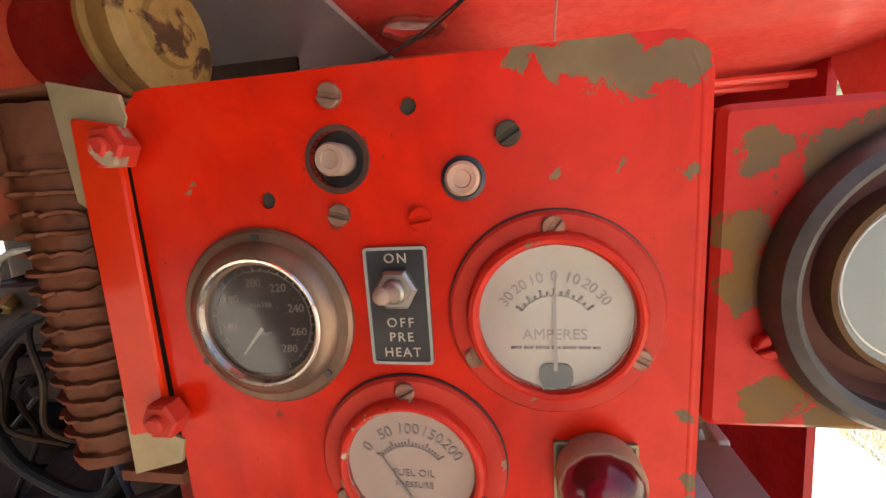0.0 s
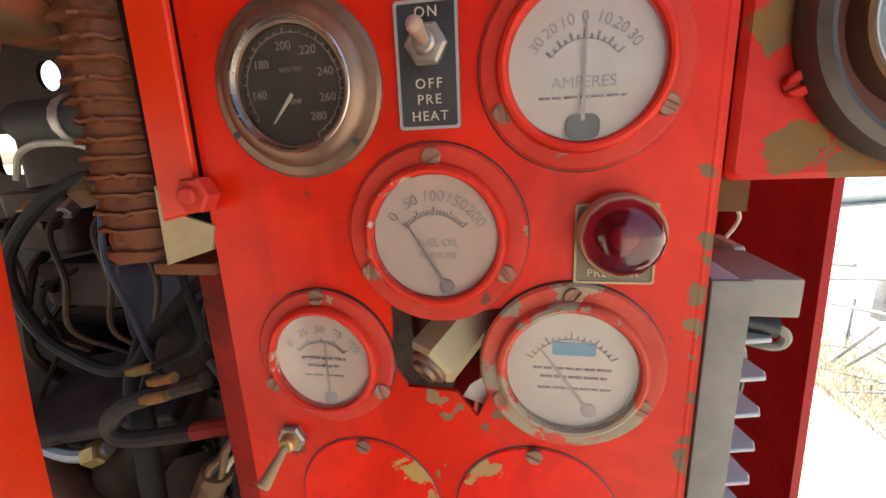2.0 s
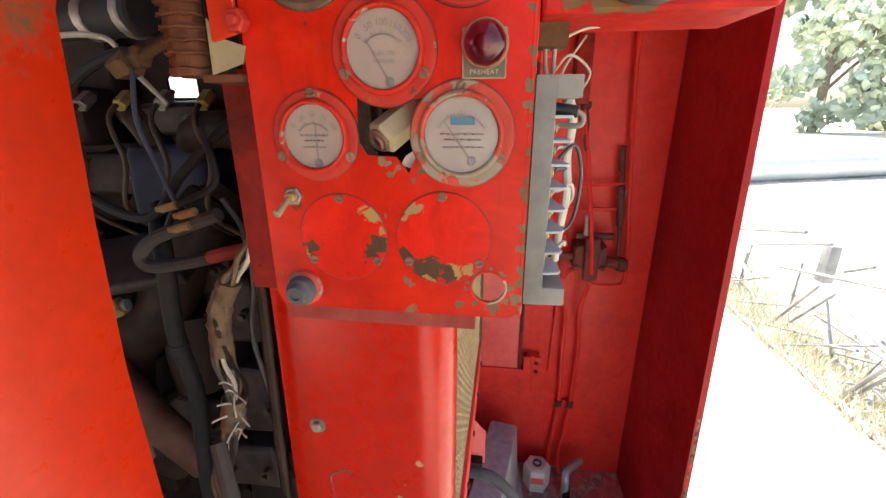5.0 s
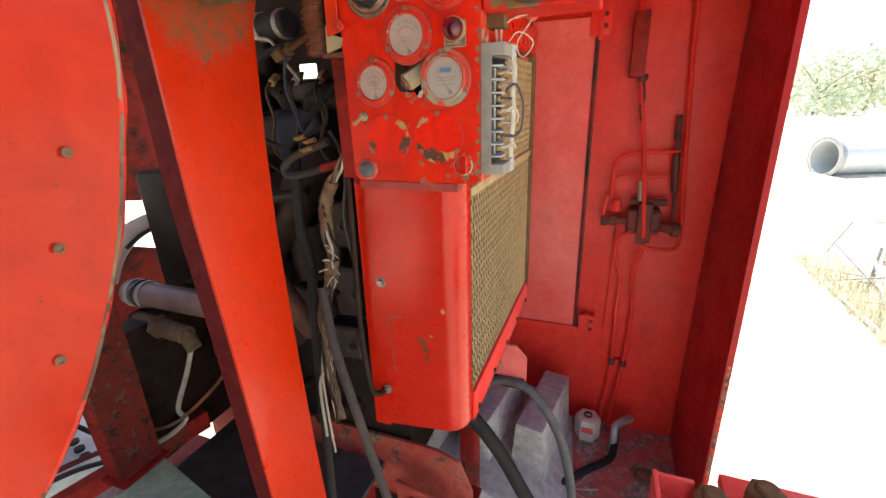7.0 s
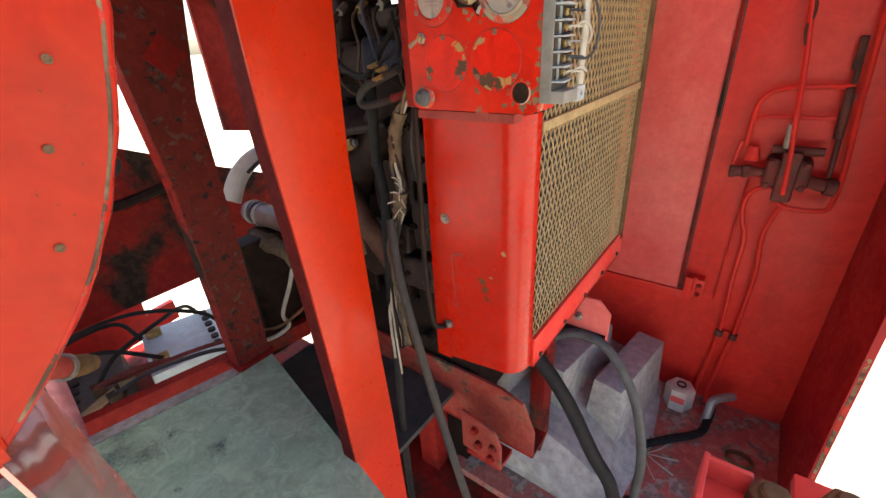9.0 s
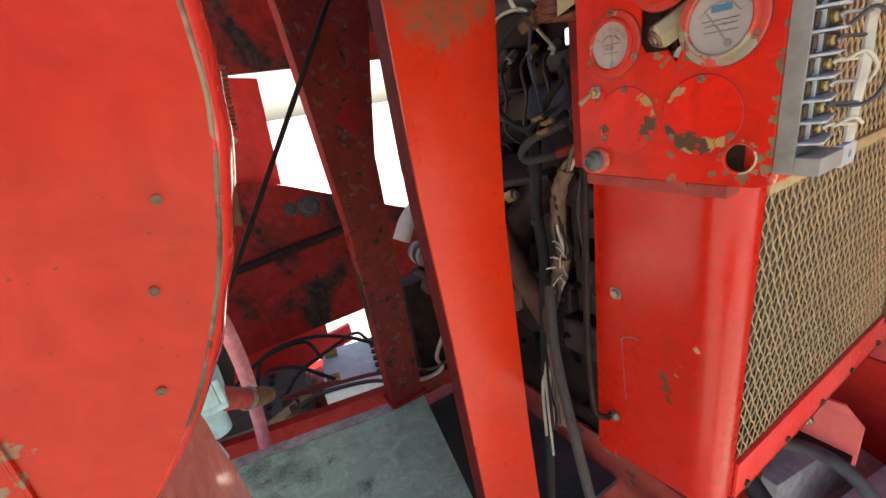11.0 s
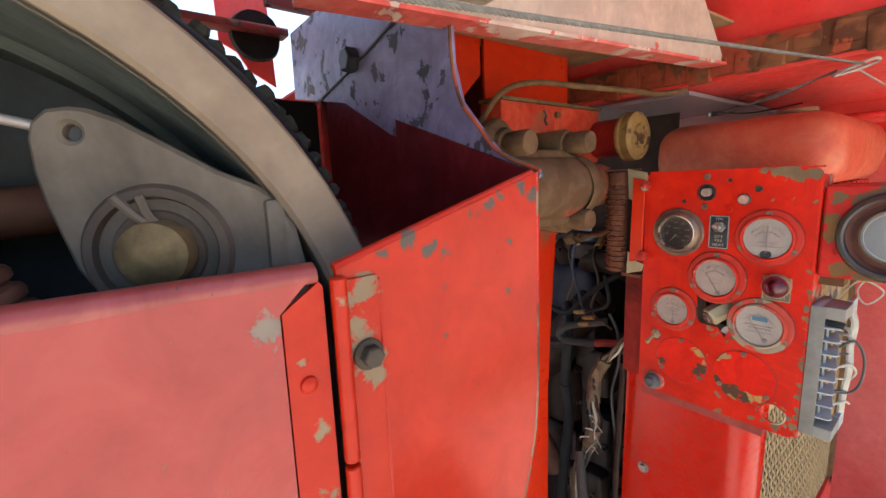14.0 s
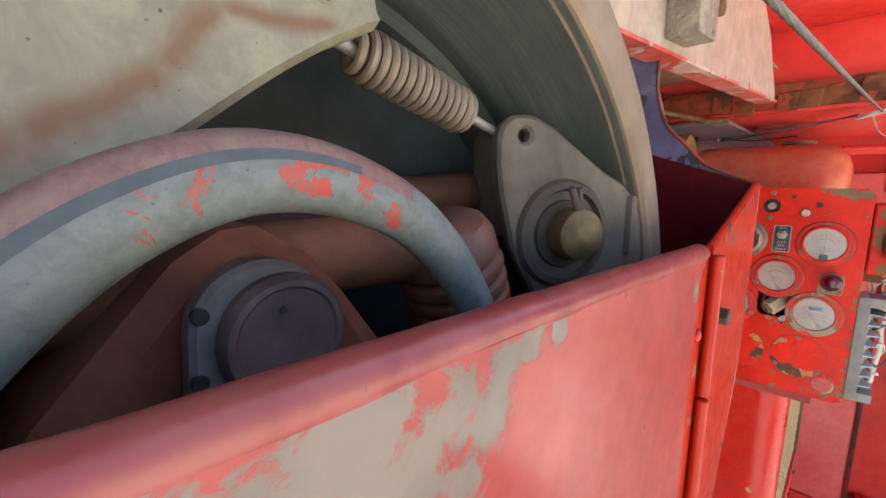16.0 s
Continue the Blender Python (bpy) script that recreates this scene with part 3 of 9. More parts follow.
# pale pink tones paint the plate's bright reflection into its red
M_LOWER = paint("glossy_red_painted_highlight", (0.76, 0.20, 0.14), fade=(0.84, 0.52, 0.45), chip=0.80, dirt=0.15, rough=0.1, fade_amt=0.9, gloss=0.6, coat=1.0, streak=0.0, mottle=0.3)
M_SPRING = plain("rusty_spring_steel", (0.26, 0.055, 0.03), 0.55, 0.2, 0.4, 70, 0.5, (0.12, 0.06, 0.04))
M_PALEHOOK = plain("whitish_corroded_iron", (0.34, 0.31, 0.25), 0.7, 0, 0.35, 60, 0.6, (0.14, 0.10, 0.06))
M_BUTTON = plain("dull_ivory_button", (0.29, 0.20, 0.155), 0.45, 0, 0.15, 60, 0.5, (0.24, 0.13, 0.09))
M_METERRING = plain("scuffed_meter_ring", (0.055, 0.046, 0.040), 0.36, 0.3, 0.4, 50, 0.5, (0.11, 0.085, 0.065), 0.3)
M_TAPE = plain("greasy_brown_tape", (0.12, 0.082, 0.05), 0.65, 0, 0.35, 60, 0.5, (0.05, 0.035, 0.025), 0.5)
# steel paled too, with the field haze in its colour
M_TRUSS = plain("weathered_truss_steel", (0.27, 0.285, 0.29), 0.55, 0.3, 0.3, 8, 0.4, (0.22, 0.20, 0.16))

# ---- mesh helpers ----
def part(name, bm, material, parent=None, label="", smooth=35):
    """Links a bmesh as one mesh object, under a thing or a part."""
    me = bpy.data.meshes.new(name)
    bmesh.ops.recalc_face_normals(bm, faces=bm.faces)
    bm.to_mesh(me)
    bm.free()
    me.materials.append(material)
    me.shade_smooth()
    if smooth:
        me.set_sharp_from_angle(angle=radians(smooth))
    ob = new(name, me)
    ob.parent = parent
    if label:
        ob["label"] = label
    return ob


def thing(name, at, label, category, group="", kind=""):
    ob = new(name)
    ob.empty_display_size = 0.02
    ob.location = at
    bpy.context.view_layer.update()
    return tagged(ob, label, category, group, kind)


def under(ob, parent):
    """Makes ob a part of parent without moving it."""
    ob.parent = parent
    top, inv = parent, Matrix.Identity(4)
    chain = []
    while top:
        chain.append(top)
        top = top.parent
    for p in reversed(chain):
        inv = inv @ p.matrix_parent_inverse @ p.matrix_basis if p.parent else p.matrix_basis.copy()
    ob.matrix_parent_inverse = inv.inverted()
    return ob


def add(name, bm, material, parent, label="", smooth=35):
    """A part given in world metres, put under its thing."""
    return under(part(name, bm, material, None, label, smooth), parent)


def merge(*bms):
    out = bms[0]
    for b in bms[1:]:
        me = bpy.data.meshes.new("tmp")
        b.to_mesh(me)
        b.free()
        out.from_mesh(me)
        bpy.data.meshes.remove(me)
    return out


def moved(bm, m):
    bm.transform(m)
    return bm


def box(x0, x1, y0, y1, z0, z1, bevel=0.0, seg=2):
    bm = bmesh.new()
    bmesh.ops.create_cube(bm, size=1)
    bm.transform(Matrix.Translation(((x0 + x1) / 2, (y0 + y1) / 2, (z0 + z1) / 2)) @ Matrix.Diagonal((x1 - x0, y1 - y0, z1 - z0, 1)))
    if bevel:
        bmesh.ops.bevel(bm, geom=bm.edges[:], offset=bevel, segments=seg, affect="EDGES", profile=0.6)
    return bm


def frame_to(p0, p1):
    d = Vector(p1) - Vector(p0)
    return Matrix.Translation(p0) @ d.to_track_quat("Z", "Y").to_matrix().to_4x4(), d.length


def lathe(profile, p0, p1, seg=28):
    """Turns (radius, height) pairs round the axis from p0 towards p1."""
    m, _ = frame_to(p0, p1)
    bm = bmesh.new()
    rings = []
    for r, h in profile:
        if r < 1e-6:
            rings.append([bm.verts.new((0, 0, h))])
        else:
            rings.append([bm.verts.new((r * math.cos(2 * math.pi * k / seg), r * math.sin(2 * math.pi * k / seg), h)) for k in range(seg)])
    for a, b in zip(rings, rings[1:]):
        for k in range(seg):
            q = [a[k % len(a)], a[(k + 1) % len(a)], b[(k + 1) % len(b)], b[k % len(b)]]
            q = [v for i, v in enumerate(q) if v not in q[:i]]
            if len(q) > 2:
                try:
                    bm.faces.new(q)
                except ValueError:
                    pass
    bm.transform(m)
    return bm


def rod(p0, p1, r0, r1=None, seg=16, bev=0.0):
    r1 = r0 if r1 is None else r1
    L = (Vector(p1) - Vector(p0)).length
    b = min(bev, L / 3, r0 / 2) if bev else 0
    if b:
        return lathe([(0, 0), (r0 - b, 0), (r0, b), (r1, L - b), (r1 - b, L), (0, L)], p0, p1, seg)
    return lathe([(0, 0), (r0, 0), (r1, L), (0, L)], p0, p1, seg)


def hexnut(p0, p1, r, hole=0.0):
    L = (Vector(p1) - Vector(p0)).length
    b = min(0.15 * r, L / 3)
    return lathe([(0, 0), (r, 0), (r, L - b), (r - b, L), (hole, L)] + ([(hole, L - 0.4 * L), (0, L - 0.4 * L)] if hole else []), p0, p1, 6)


def smooth_line(points, per=6):
    p = [Vector(q) for q in points]
    p = [2 * p[0] - p[1]] + p + [2 * p[-1] - p[-2]]
    out = []
    for i in range(1, len(p) - 2):
        for k in range(per):
            t = k / per
            a, b, c, d = p[i - 1], p[i], p[i + 1], p[i + 2]
            out.append(0.5 * ((2 * b) + (c - a) * t + (2 * a - 5 * b + 4 * c - d) * t * t + (3 * b - a - 3 * c + d) * t ** 3))
    out.append(p[-2])
    return out


def tube(points, r, seg=10, per=6, flat=1.0, ribs=0.0, rib_len=0.01):
    """A round (or flattened) bar, hose or wire along a smooth line."""
    line = smooth_line(points, per) if per > 1 else [Vector(q) for q in points]
    bm = bmesh.new()
    rings, up, run = [], None, 0.0
    for i, q in enumerate(line):
        d = (line[min(i + 1, len(line) - 1)] - line[max(i - 1, 0)]).normalized()
        if up is None:
            up = d.orthogonal().normalized()
        up = (up - d * up.dot(d)).normalized()
        side = d.cross(up)
        if i:
            run += (q - line[i - 1]).length
        rr = r * (1 + ribs * math.sin(2 * math.pi * run / rib_len))
        rings.append([bm.verts.new(q + rr * (math.cos(a) * up + flat * math.sin(a) * side)) for a in (2 * math.pi * k / seg for k in range(seg))])
    for a, b in zip(rings, rings[1:]):
        for k in range(seg):
            bm.faces.new((a[k], a[(k + 1) % seg], b[(k + 1) % seg], b[k]))
    bm.faces.new(rings[0]), bm.faces.new(rings[-1])
    return bm


AXES = {"x": lambda u, v, w: (w, u, v), "y": lambda u, v, w: (u, w, v), "z": lambda u, v, w: (u, v, w)}


def sheet(outline, axis, at, thick, holes=(), bevel=0.0):
    """A flat plate of an outline in the plane across the axis, thick towards the positive side, with real holes."""
    f = AXES[axis]
    bm = bmesh.new()
    edges = []
    for loop in (outline, *holes):
        vs = [bm.verts.new(f(u, v, at)) for u, v in loop]
        edges += [bm.edges.new((vs[i], vs[(i + 1) % len(vs)])) for i in range(len(vs))]
    bmesh.ops.triangle_fill(bm, use_beauty=True, use_dissolve=False, edges=edges)
    r = bmesh.ops.extrude_face_region(bm, geom=bm.faces[:])
    off = Vector(f(0, 0, thick))
    bmesh.ops.translate(bm, verts=[e for e in r["geom"] if isinstance(e, bmesh.types.BMVert)], vec=off)
    if bevel:
        rim = [e for e in bm.edges if len(e.link_faces) == 2 and e.calc_face_angle(0) > 1.0]
        bmesh.ops.bevel(bm, geom=rim, offset=bevel, segments=1, affect="EDGES")
    return bm


def ring_pts(cx, cy, r, n=28, a0=0.0):
    return [(cx + r * math.cos(a0 + 2 * math.pi * k / n), cy + r * math.sin(a0 + 2 * math.pi * k / n)) for k in range(n)]


def round_rect(x0, x1, y0, y1, r, n=5):
    out = []
    for cx, cy, a in ((x1 - r, y1 - r, 0), (x0 + r, y1 - r, 90), (x0 + r, y0 + r, 180), (x1 - r, y0 + r, 270)):
        out += [(cx + r * math.cos(radians(a + 90 * k / n)), cy + r * math.sin(radians(a + 90 * k / n))) for k in range(n + 1)]
    return out


def wobble(bm, amount, scale, seed=0.0):
    """Dents and unevenness."""
    for v in bm.verts:
        v.co += amount * noise.noise_vector(v.co * scale + Vector((seed, seed * 1.7, -seed)))
    return bm


def grid_sheet(f, nu, nv, thick=0.0):
    """A bent sheet: f(u, v) gives a place for u, v in 0..1."""
    bm = bmesh.new()
    g = [[bm.verts.new(f(i / nu, j / nv)) for j in range(nv + 1)] for i in range(nu + 1)]
    for i in range(nu):
        for j in range(nv):
            bm.faces.new((g[i][j], g[i + 1][j], g[i + 1][j + 1], g[i][j + 1]))
    if thick:
        bmesh.ops.recalc_face_normals(bm, faces=bm.faces)
        bmesh.ops.solidify(bm, geom=bm.faces[:], thickness=thick)
    return bm


def text_bm(body, size, m, depth=0.0002, spread=1.0):
    cu = bpy.data.curves.new("lettering", "FONT")
    cu.body, cu.size, cu.align_x, cu.align_y, cu.extrude = body, size, "CENTER", "CENTER", depth
    cu.resolution_u, cu.space_character = 3, spread
    ob = bpy.data.objects.new("lettering", cu)
    bm = bmesh.new()
    me = ob.to_mesh()
    bm.from_mesh(me)
    ob.to_mesh_clear()
    bpy.data.objects.remove(ob)
    bpy.data.curves.remove(cu)
    bm.transform(m)
    return bm


def setting(name, bm, material, label, category):
    return tagged(part(name, bm, material), label, category, kind="structure")

# ---- large structure ----
GROUND_Z, FLOOR_Z, PLATE_Z, CEIL_Z = -0.95, -0.38, 0.33, 1.80


def make_ground():
    bm = bmesh.new()
    xs = [-3000, -600, -120, -40, -20] + [-12 + k for k in range(0, 37)] + [40, 80, 200, 600, 3000]
    ys = [-3000, -600, -120, -40, -20] + [-12 + k for k in range(0, 45)] + [60, 120, 300, 800, 3000]
    g = [[bm.verts.new((x, y, GROUND_Z + (0.05 * noise.noise(Vector((x * 0.35, y * 0.35, 0))) if abs(x) < 50 and abs(y) < 50 else 0))) for y in ys] for x in xs]
    for i in range(len(xs) - 1):
        for j in range(len(ys) - 1):
            bm.faces.new((g[i][j], g[i + 1][j], g[i + 1][j + 1], g[i][j + 1]))
    setting("ground", bm, M_GROUND, "pale dry dusty ground in full sun", "ground")


make_ground()
# unseen plate added to stop ground bounce lighting the engine bay
setting("ground_light_block", box(-1.45, -0.2, 0.10, 1.5, -0.45, -0.43), M_DARKRED, "added unseen plate under the engine, blocks light from the ground", "floor")
setting("floor", box(-0.45, 0.74, 0.45, 1.5, FLOOR_Z - 0.04, FLOOR_Z), M_FLOOR, "grimy red steel machine floor", "floor")
setting("wall_back", box(-0.9, 0.80, 1.5, 1.53, FLOOR_Z - 0.3, CEIL_Z), M_WALL, "red painted sheet steel rear wall", "wall")
setting("wall_side", sheet([(0.83, FLOOR_Z - 0.3), (1.5, FLOOR_Z - 0.3), (1.5, CEIL_Z + 0.1), (0.965, CEIL_Z + 0.1)], "x", 0.74, 0.02), M_SIDEWALL, "red sheet steel side wall of the bay, darkened in colour for shade", "wall")
setting("ceiling", sheet([(-0.75, 0.2), (0.8, 0.2), (0.8, 1.53), (-0.75, 1.53)], "z", CEIL_Z, 0.01, holes=[ring_pts(-0.085, 0.45, 0.042)]), M_CEIL, "red sheet steel hood above the radiator", "ceiling")
setting("deck_plate", moved(box(0, 1.0, -1.05, 0, -0.02, 0), pose(-0.98, 0.036, PLATE_Z, 0, 0, -12.3)), M_GREEN, "worn green painted steel deck plate", "deck")
setting("deck_under", box(-1.08, -0.37, -0.12, 0.39, 0.14, 0.16), plain("dark_grey_grimy_sheet", (0.05, 0.046, 0.045), 0.6, 0, 0.4, 14, 0.6, (0.10, 0.08, 0.065)), "dark grimy sheet below the deck plate", "floor")
setting("deck_strip", moved(box(0.003, 0.05, -1.04, -0.12, 0.0, 0.005, 0.001), pose(-0.98, 0.036, PLATE_Z, 0, 0, -12.3)), plain("pale_scuffed_strip", (0.34, 0.30, 0.26), 0.6, 0, 0.35, 40, 0.7, (0.10, 0.09, 0.08), 0.6), "pale scuffed edge strip of the deck", "deck")
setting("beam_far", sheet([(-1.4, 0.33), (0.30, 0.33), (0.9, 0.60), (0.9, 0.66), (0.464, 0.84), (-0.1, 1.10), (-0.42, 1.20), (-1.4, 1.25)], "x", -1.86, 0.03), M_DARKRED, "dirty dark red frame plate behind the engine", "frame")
setting("trim", moved(box(-0.005, 0.005, -0.004, 0.004, 0, 2.27), Matrix.Translation((0.750, 0.826, FLOOR_Z - 0.3)) @ Matrix.Rotation(-math.atan2(0.135, 2.28), 4, "X")), M_GUARD_EDGE, "worn rusty edge strip of the side wall", "trim")

# ---- instrument panel ----
def screw_bm(x, y, z, r, angle, h=0.002):
    """A slotted screw head on a face that looks towards -y."""
    out = []
    for s in (0, 1):
        pts = [(r * math.cos(radians(a + 180 * s)), r * math.sin(radians(a + 180 * s))) for a in (12, 40, 65, 90, 115, 140, 168)]
        out.append(sheet(pts, "z", 0.0, h, bevel=r * 0.12))
    out.append(rod((0, 0, -0.001), (0, 0, h * 0.4), r * 0.97, seg=14))
    return moved(merge(*out), pose(x, y, z, 90, 0, 0) @ pose(0, 0, 0, 0, 0, angle))


def flat_text(body, size, x, y, z, turn=0.0, spread=1.0):
    return text_bm(body, size, pose(x, y, z, 90, 0, 0) @ pose(0, 0, 0, 0, 0, turn), spread=spread)


def bar_bm(x0, x1, z, h, y):
    return box(x0, x1, y - 0.0002, y, z - h / 2, z + h / 2)


def needle_bm(p0, p1, w0, w1, y):
    a, b = Vector((p0[0], p0[1])), Vector((p1[0], p1[1]))
    s = Vector((-(b - a).y, (b - a).x)).normalized()
    pts = [a + s * w0, a - s * w0, b - s * w1, b + s * w1]
    return sheet([(q.x, q.y) for q in pts], "y", y, 0.0004)


def make_gauge(p, name, x, z, R, r, material, label, screws=True, screw_r=0.86):
    g = add(name, lathe([(0, 0.0), (R, 0), (R, 0.0022), (R - 0.0012, 0.0034), (r * 1.17, 0.0040), (r * 0.99, 0.0034), (0, 0.0034)],
                        (x, 0, z), (x, -1, z), 56), material, p, label)
    add("bezel", wobble(lathe([(r * 1.175, 0.0034), (r * 1.165, 0.0058), (r * 1.13, 0.0078), (r * 1.075, 0.0086), (r * 1.03, 0.0082), (r * 1.0, 0.0066), (r * 0.995, 0.0035)], (x, 0, z), (x, -1, z), 56), 0.0003, 180), M_BEZEL if material is M_GAUGE_RED else M_GAUGE_WORN, g)
    # black ring added to draw the dark grimy line round the rim
    add("rim_outline", lathe([(0, 0.0002), (R + 0.0007, 0.0002), (R + 0.0004, 0.0009), (R - 0.003, 0.0009)], (x, 0, z), (x, -1, z), 48), M_BLACK, g)
    add("glass", lathe([(0, 0.0062), (r, 0.0060), (r, 0.0066), (r * 0.5, 0.0072), (0, 0.0074)], (x, 0, z), (x, -1, z), 32), M_GLASS, g).visible_shadow = False
    if screws:
        for k, a in enumerate((90, 208, 332)):
            add("screw", screw_bm(x + R * screw_r * math.cos(radians(a)), -0.0034, z + R * screw_r * math.sin(radians(a)), 0.0041, 30 + 50 * k + 400 * x), M_SCREW, g)
    return g


def word_bars(x0, x1, z, h, y, seed):
    """A line of print too small to read: short bars like words."""
    rg = random.Random(seed)
    out, x = [], x0
    while x < x1 - 0.0012:
        w = min(rg.uniform(0.0028, 0.0062), x1 - x)
        out.append(bar_bm(x, x + w, z, h, y))
        x += w + 0.0009
    return merge(*out)


def dial_numbers(g, words, x, z, r, a0, a1, size, material):
    n = len(words)
    bms = []
    for k, w in enumerate(words):
        a = a0 + (a1 - a0) * k / (n - 1)
        bms.append(flat_text(w, size, x + r * math.cos(radians(a)), -0.0043, z + r * math.sin(radians(a)), a - 90))
    add("numerals", merge(*bms), material, g, smooth=0)


def dial_ticks(g, x, z, r0, r1, a0, a1, n, material, w=0.0004, major=2):
    bms = []
    for k in range(n):
        a = radians(a0 + (a1 - a0) * k / (n - 1))
        rr = r1 if k % major == 0 else r0 + (r1 - r0) * 0.55
        bms.append(needle_bm((x + r0 * math.cos(a), z + r0 * math.sin(a)), (x + rr * math.cos(a), z + rr * math.sin(a)), w, w, -0.0044))
    arc = [(x + r0 * math.cos(radians(a0 + (a1 - a0) * k / 20)), z + r0 * math.sin(radians(a0 + (a1 - a0) * k / 20))) for k in range(21)]
    for q0, q1 in zip(arc, arc[1:]):
        bms.append(needle_bm(q0, q1, 0.0002, 0.0002, -0.0044))
    add("scale", merge(*bms), material, g, smooth=0)


def make_panel():
    p = thing("instrument_panel", (0, 0, 1.267), "red painted steel engine instrument panel with round gauges and chipped edges", "instrument panel")
    opening = [(-0.024, 1.452), (-0.010, 1.446), (0.016, 1.446), (0.037, 1.449), (0.029, 1.425), (0.026, 1.412), (0.016, 1.391), (0.006, 1.404), (-0.018, 1.405), (-0.026, 1.418), (-0.024, 1.436)]
    holes = [ring_pts(0.082, 1.296, 0.0140), opening, ring_pts(0.009, 1.625, 0.0032, 14), ring_pts(-0.051, 1.594, 0.0034, 14), ring_pts(-0.020, 1.608, 0.0108, 24)]
    add("face", sheet(round_rect(-0.111, 0.1105, 1.268, 1.641, 0.015, 8), "y", 0.0, 0.0025, holes), M_PANEL, p)
    add("side_flange", sheet(round_rect(0.004, 0.050, 1.272, 1.630, 0.006), "x", 0.1080, 0.0025), M_PANEL_EDGE, p, "side flange with paint worn to bare metal")
    add("edge_bead", tube([(0.1075, 0.0031, 1.272), (0.1078, 0.0031, 1.30), (0.1078, 0.0031, 1.45), (0.1078, 0.0031, 1.61), (0.1070, 0.0031, 1.625), (0.1035, 0.0031, 1.634)], 0.0033, 12, 8), M_PANEL, p)
    # black disc behind each small hole paints in the dark inside
    for x, z in ((0.009, 1.625), (-0.051, 1.594)):
        add("hole_shade", rod((x, 0.0020, z), (x, 0.0030, z), 0.0042, seg=14), M_GREASE_HOLES, p)
    add("top_flange", box(-0.106, 0.102, 0.0025, 0.050, 1.6385, 1.641), M_PANEL, p)
    add("bottom_lip", merge(box(-0.106, 0.071, 0.004, 0.03, 1.253, 1.266), moved(rod((0, 0.003, 0), (0, 0.0045, 0), 0.011, seg=18), pose(0.018, -0.001, 1.262) @ Matrix.Diagonal((1.3, 1, 0.7, 1)))), M_MUDRED, p, "mud-stained lip under the panel")
    add("backing_bar", box(-0.166, -0.100, 0.045, 0.060, 1.262, 1.47, 0.002), M_DARKRED, p)
    add("rear_stay", box(-0.02, 0.0, 0.06, 0.20, 1.30, 1.32), M_DARKRED, p)
    # ammeter
    g = make_gauge(p, "ammeter", 0.059, 1.546, 0.0390, 0.0275, M_GAUGE_RED, "red rimmed ammeter with a white dial")
    add("dial", lathe([(0, 0.0040), (0.0274, 0.0040), (0.0274, 0.0036)], (0.059, 0, 1.546), (0.059, -1, 1.546), 40), M_DIAL_W, g)
    dial_numbers(g, ["30", "20", "10", "0", "10", "20", "30"], 0.059, 1.540, 0.0215, 142, 38, 0.0056, M_INK)
    dial_ticks(g, 0.059, 1.540, 0.0145, 0.0172, 142, 38, 13, M_INK, 0.0005)
    add("lettering", merge(flat_text("AMPERES", 0.0058, 0.059, -0.0043, 1.5395), word_bars(0.043, 0.075, 1.5345, 0.0010, -0.0042, 7)), M_INK, g, smooth=0)
    add("pivot_cover", sheet(round_rect(0.0530, 0.0652, 1.5190, 1.5285, 0.0035), "y", -0.0056, 0.0015), M_BAKELITE, g)
    add("needle", needle_bm((0.059, 1.526), (0.0592, 1.563), 0.0007, 0.0003, -0.0057), M_INK, g)
    # fuel oil pressure
    g = make_gauge(p, "fuel_gauge", 0.0, 1.481, 0.0395, 0.0270, M_GAUGE_RED, "red rimmed fuel oil pressure gauge with a cream dial")
    add("dial", lathe([(0, 0.0040), (0.0269, 0.0040), (0.0269, 0.0036)], (0, 0, 1.481), (0, -1, 1.481), 40), M_DIAL_P, g)
    dial_numbers(g, ["0", "50", "100", "150", "200"], 0.0, 1.476, 0.0225, 142, 38, 0.0066, M_INK)
    dial_ticks(g, 0.0, 1.476, 0.0150, 0.0180, 142, 38, 21, M_INK, 0.0003, 5)
    add("lettering", merge(flat_text("FUEL OIL", 0.0045, 0.001, -0.0043, 1.4785), flat_text("PRESSURE", 0.0038, 0.001, -0.0043, 1.4730)), M_INK, g, smooth=0)
    add("needle", needle_bm((0.0045, 1.459), (-0.0125, 1.488), 0.0007, 0.0003, -0.0054), M_INK, g)
    add("pivot", lathe([(0, 0.0050), (0.0026, 0.0050), (0.0034, 0.0046), (0.0034, 0.0040)], (0.0045, 0, 1.459), (0.0045, -1, 1.459), 18), M_INK, g)
    # lubricating oil pressure
    g = make_gauge(p, "oil_gauge", -0.059, 1.4195, 0.0355, 0.0245, M_GAUGE_RED, "red rimmed oil pressure gauge with a cream dial", screw_r=0.92)
    add("dial", lathe([(0, 0.0040), (0.0244, 0.0040), (0.0244, 0.0036)], (-0.059, 0, 1.4195), (-0.059, -1, 1.4195), 40), M_DIAL_P, g)
    dial_numbers(g, ["0", "25", "50", "75", "100"], -0.059, 1.415, 0.0205, 142, 38, 0.0052, M_INK)
    dial_ticks(g, -0.059, 1.415, 0.0140, 0.0165, 142, 38, 21, M_INK, 0.0003, 5)
    add("lettering", merge(word_bars(-0.070, -0.047, 1.4205, 0.0014, -0.0042, 1), word_bars(-0.067, -0.051, 1.4165, 0.0014, -0.0042, 2), word_bars(-0.069, -0.049, 1.4115, 0.001, -0.0042, 3)), M_INK, g, smooth=0)
    add("needle", needle_bm((-0.0570, 1.399), (-0.0565, 1.429), 0.0007, 0.0003, -0.0054), M_INK, g)
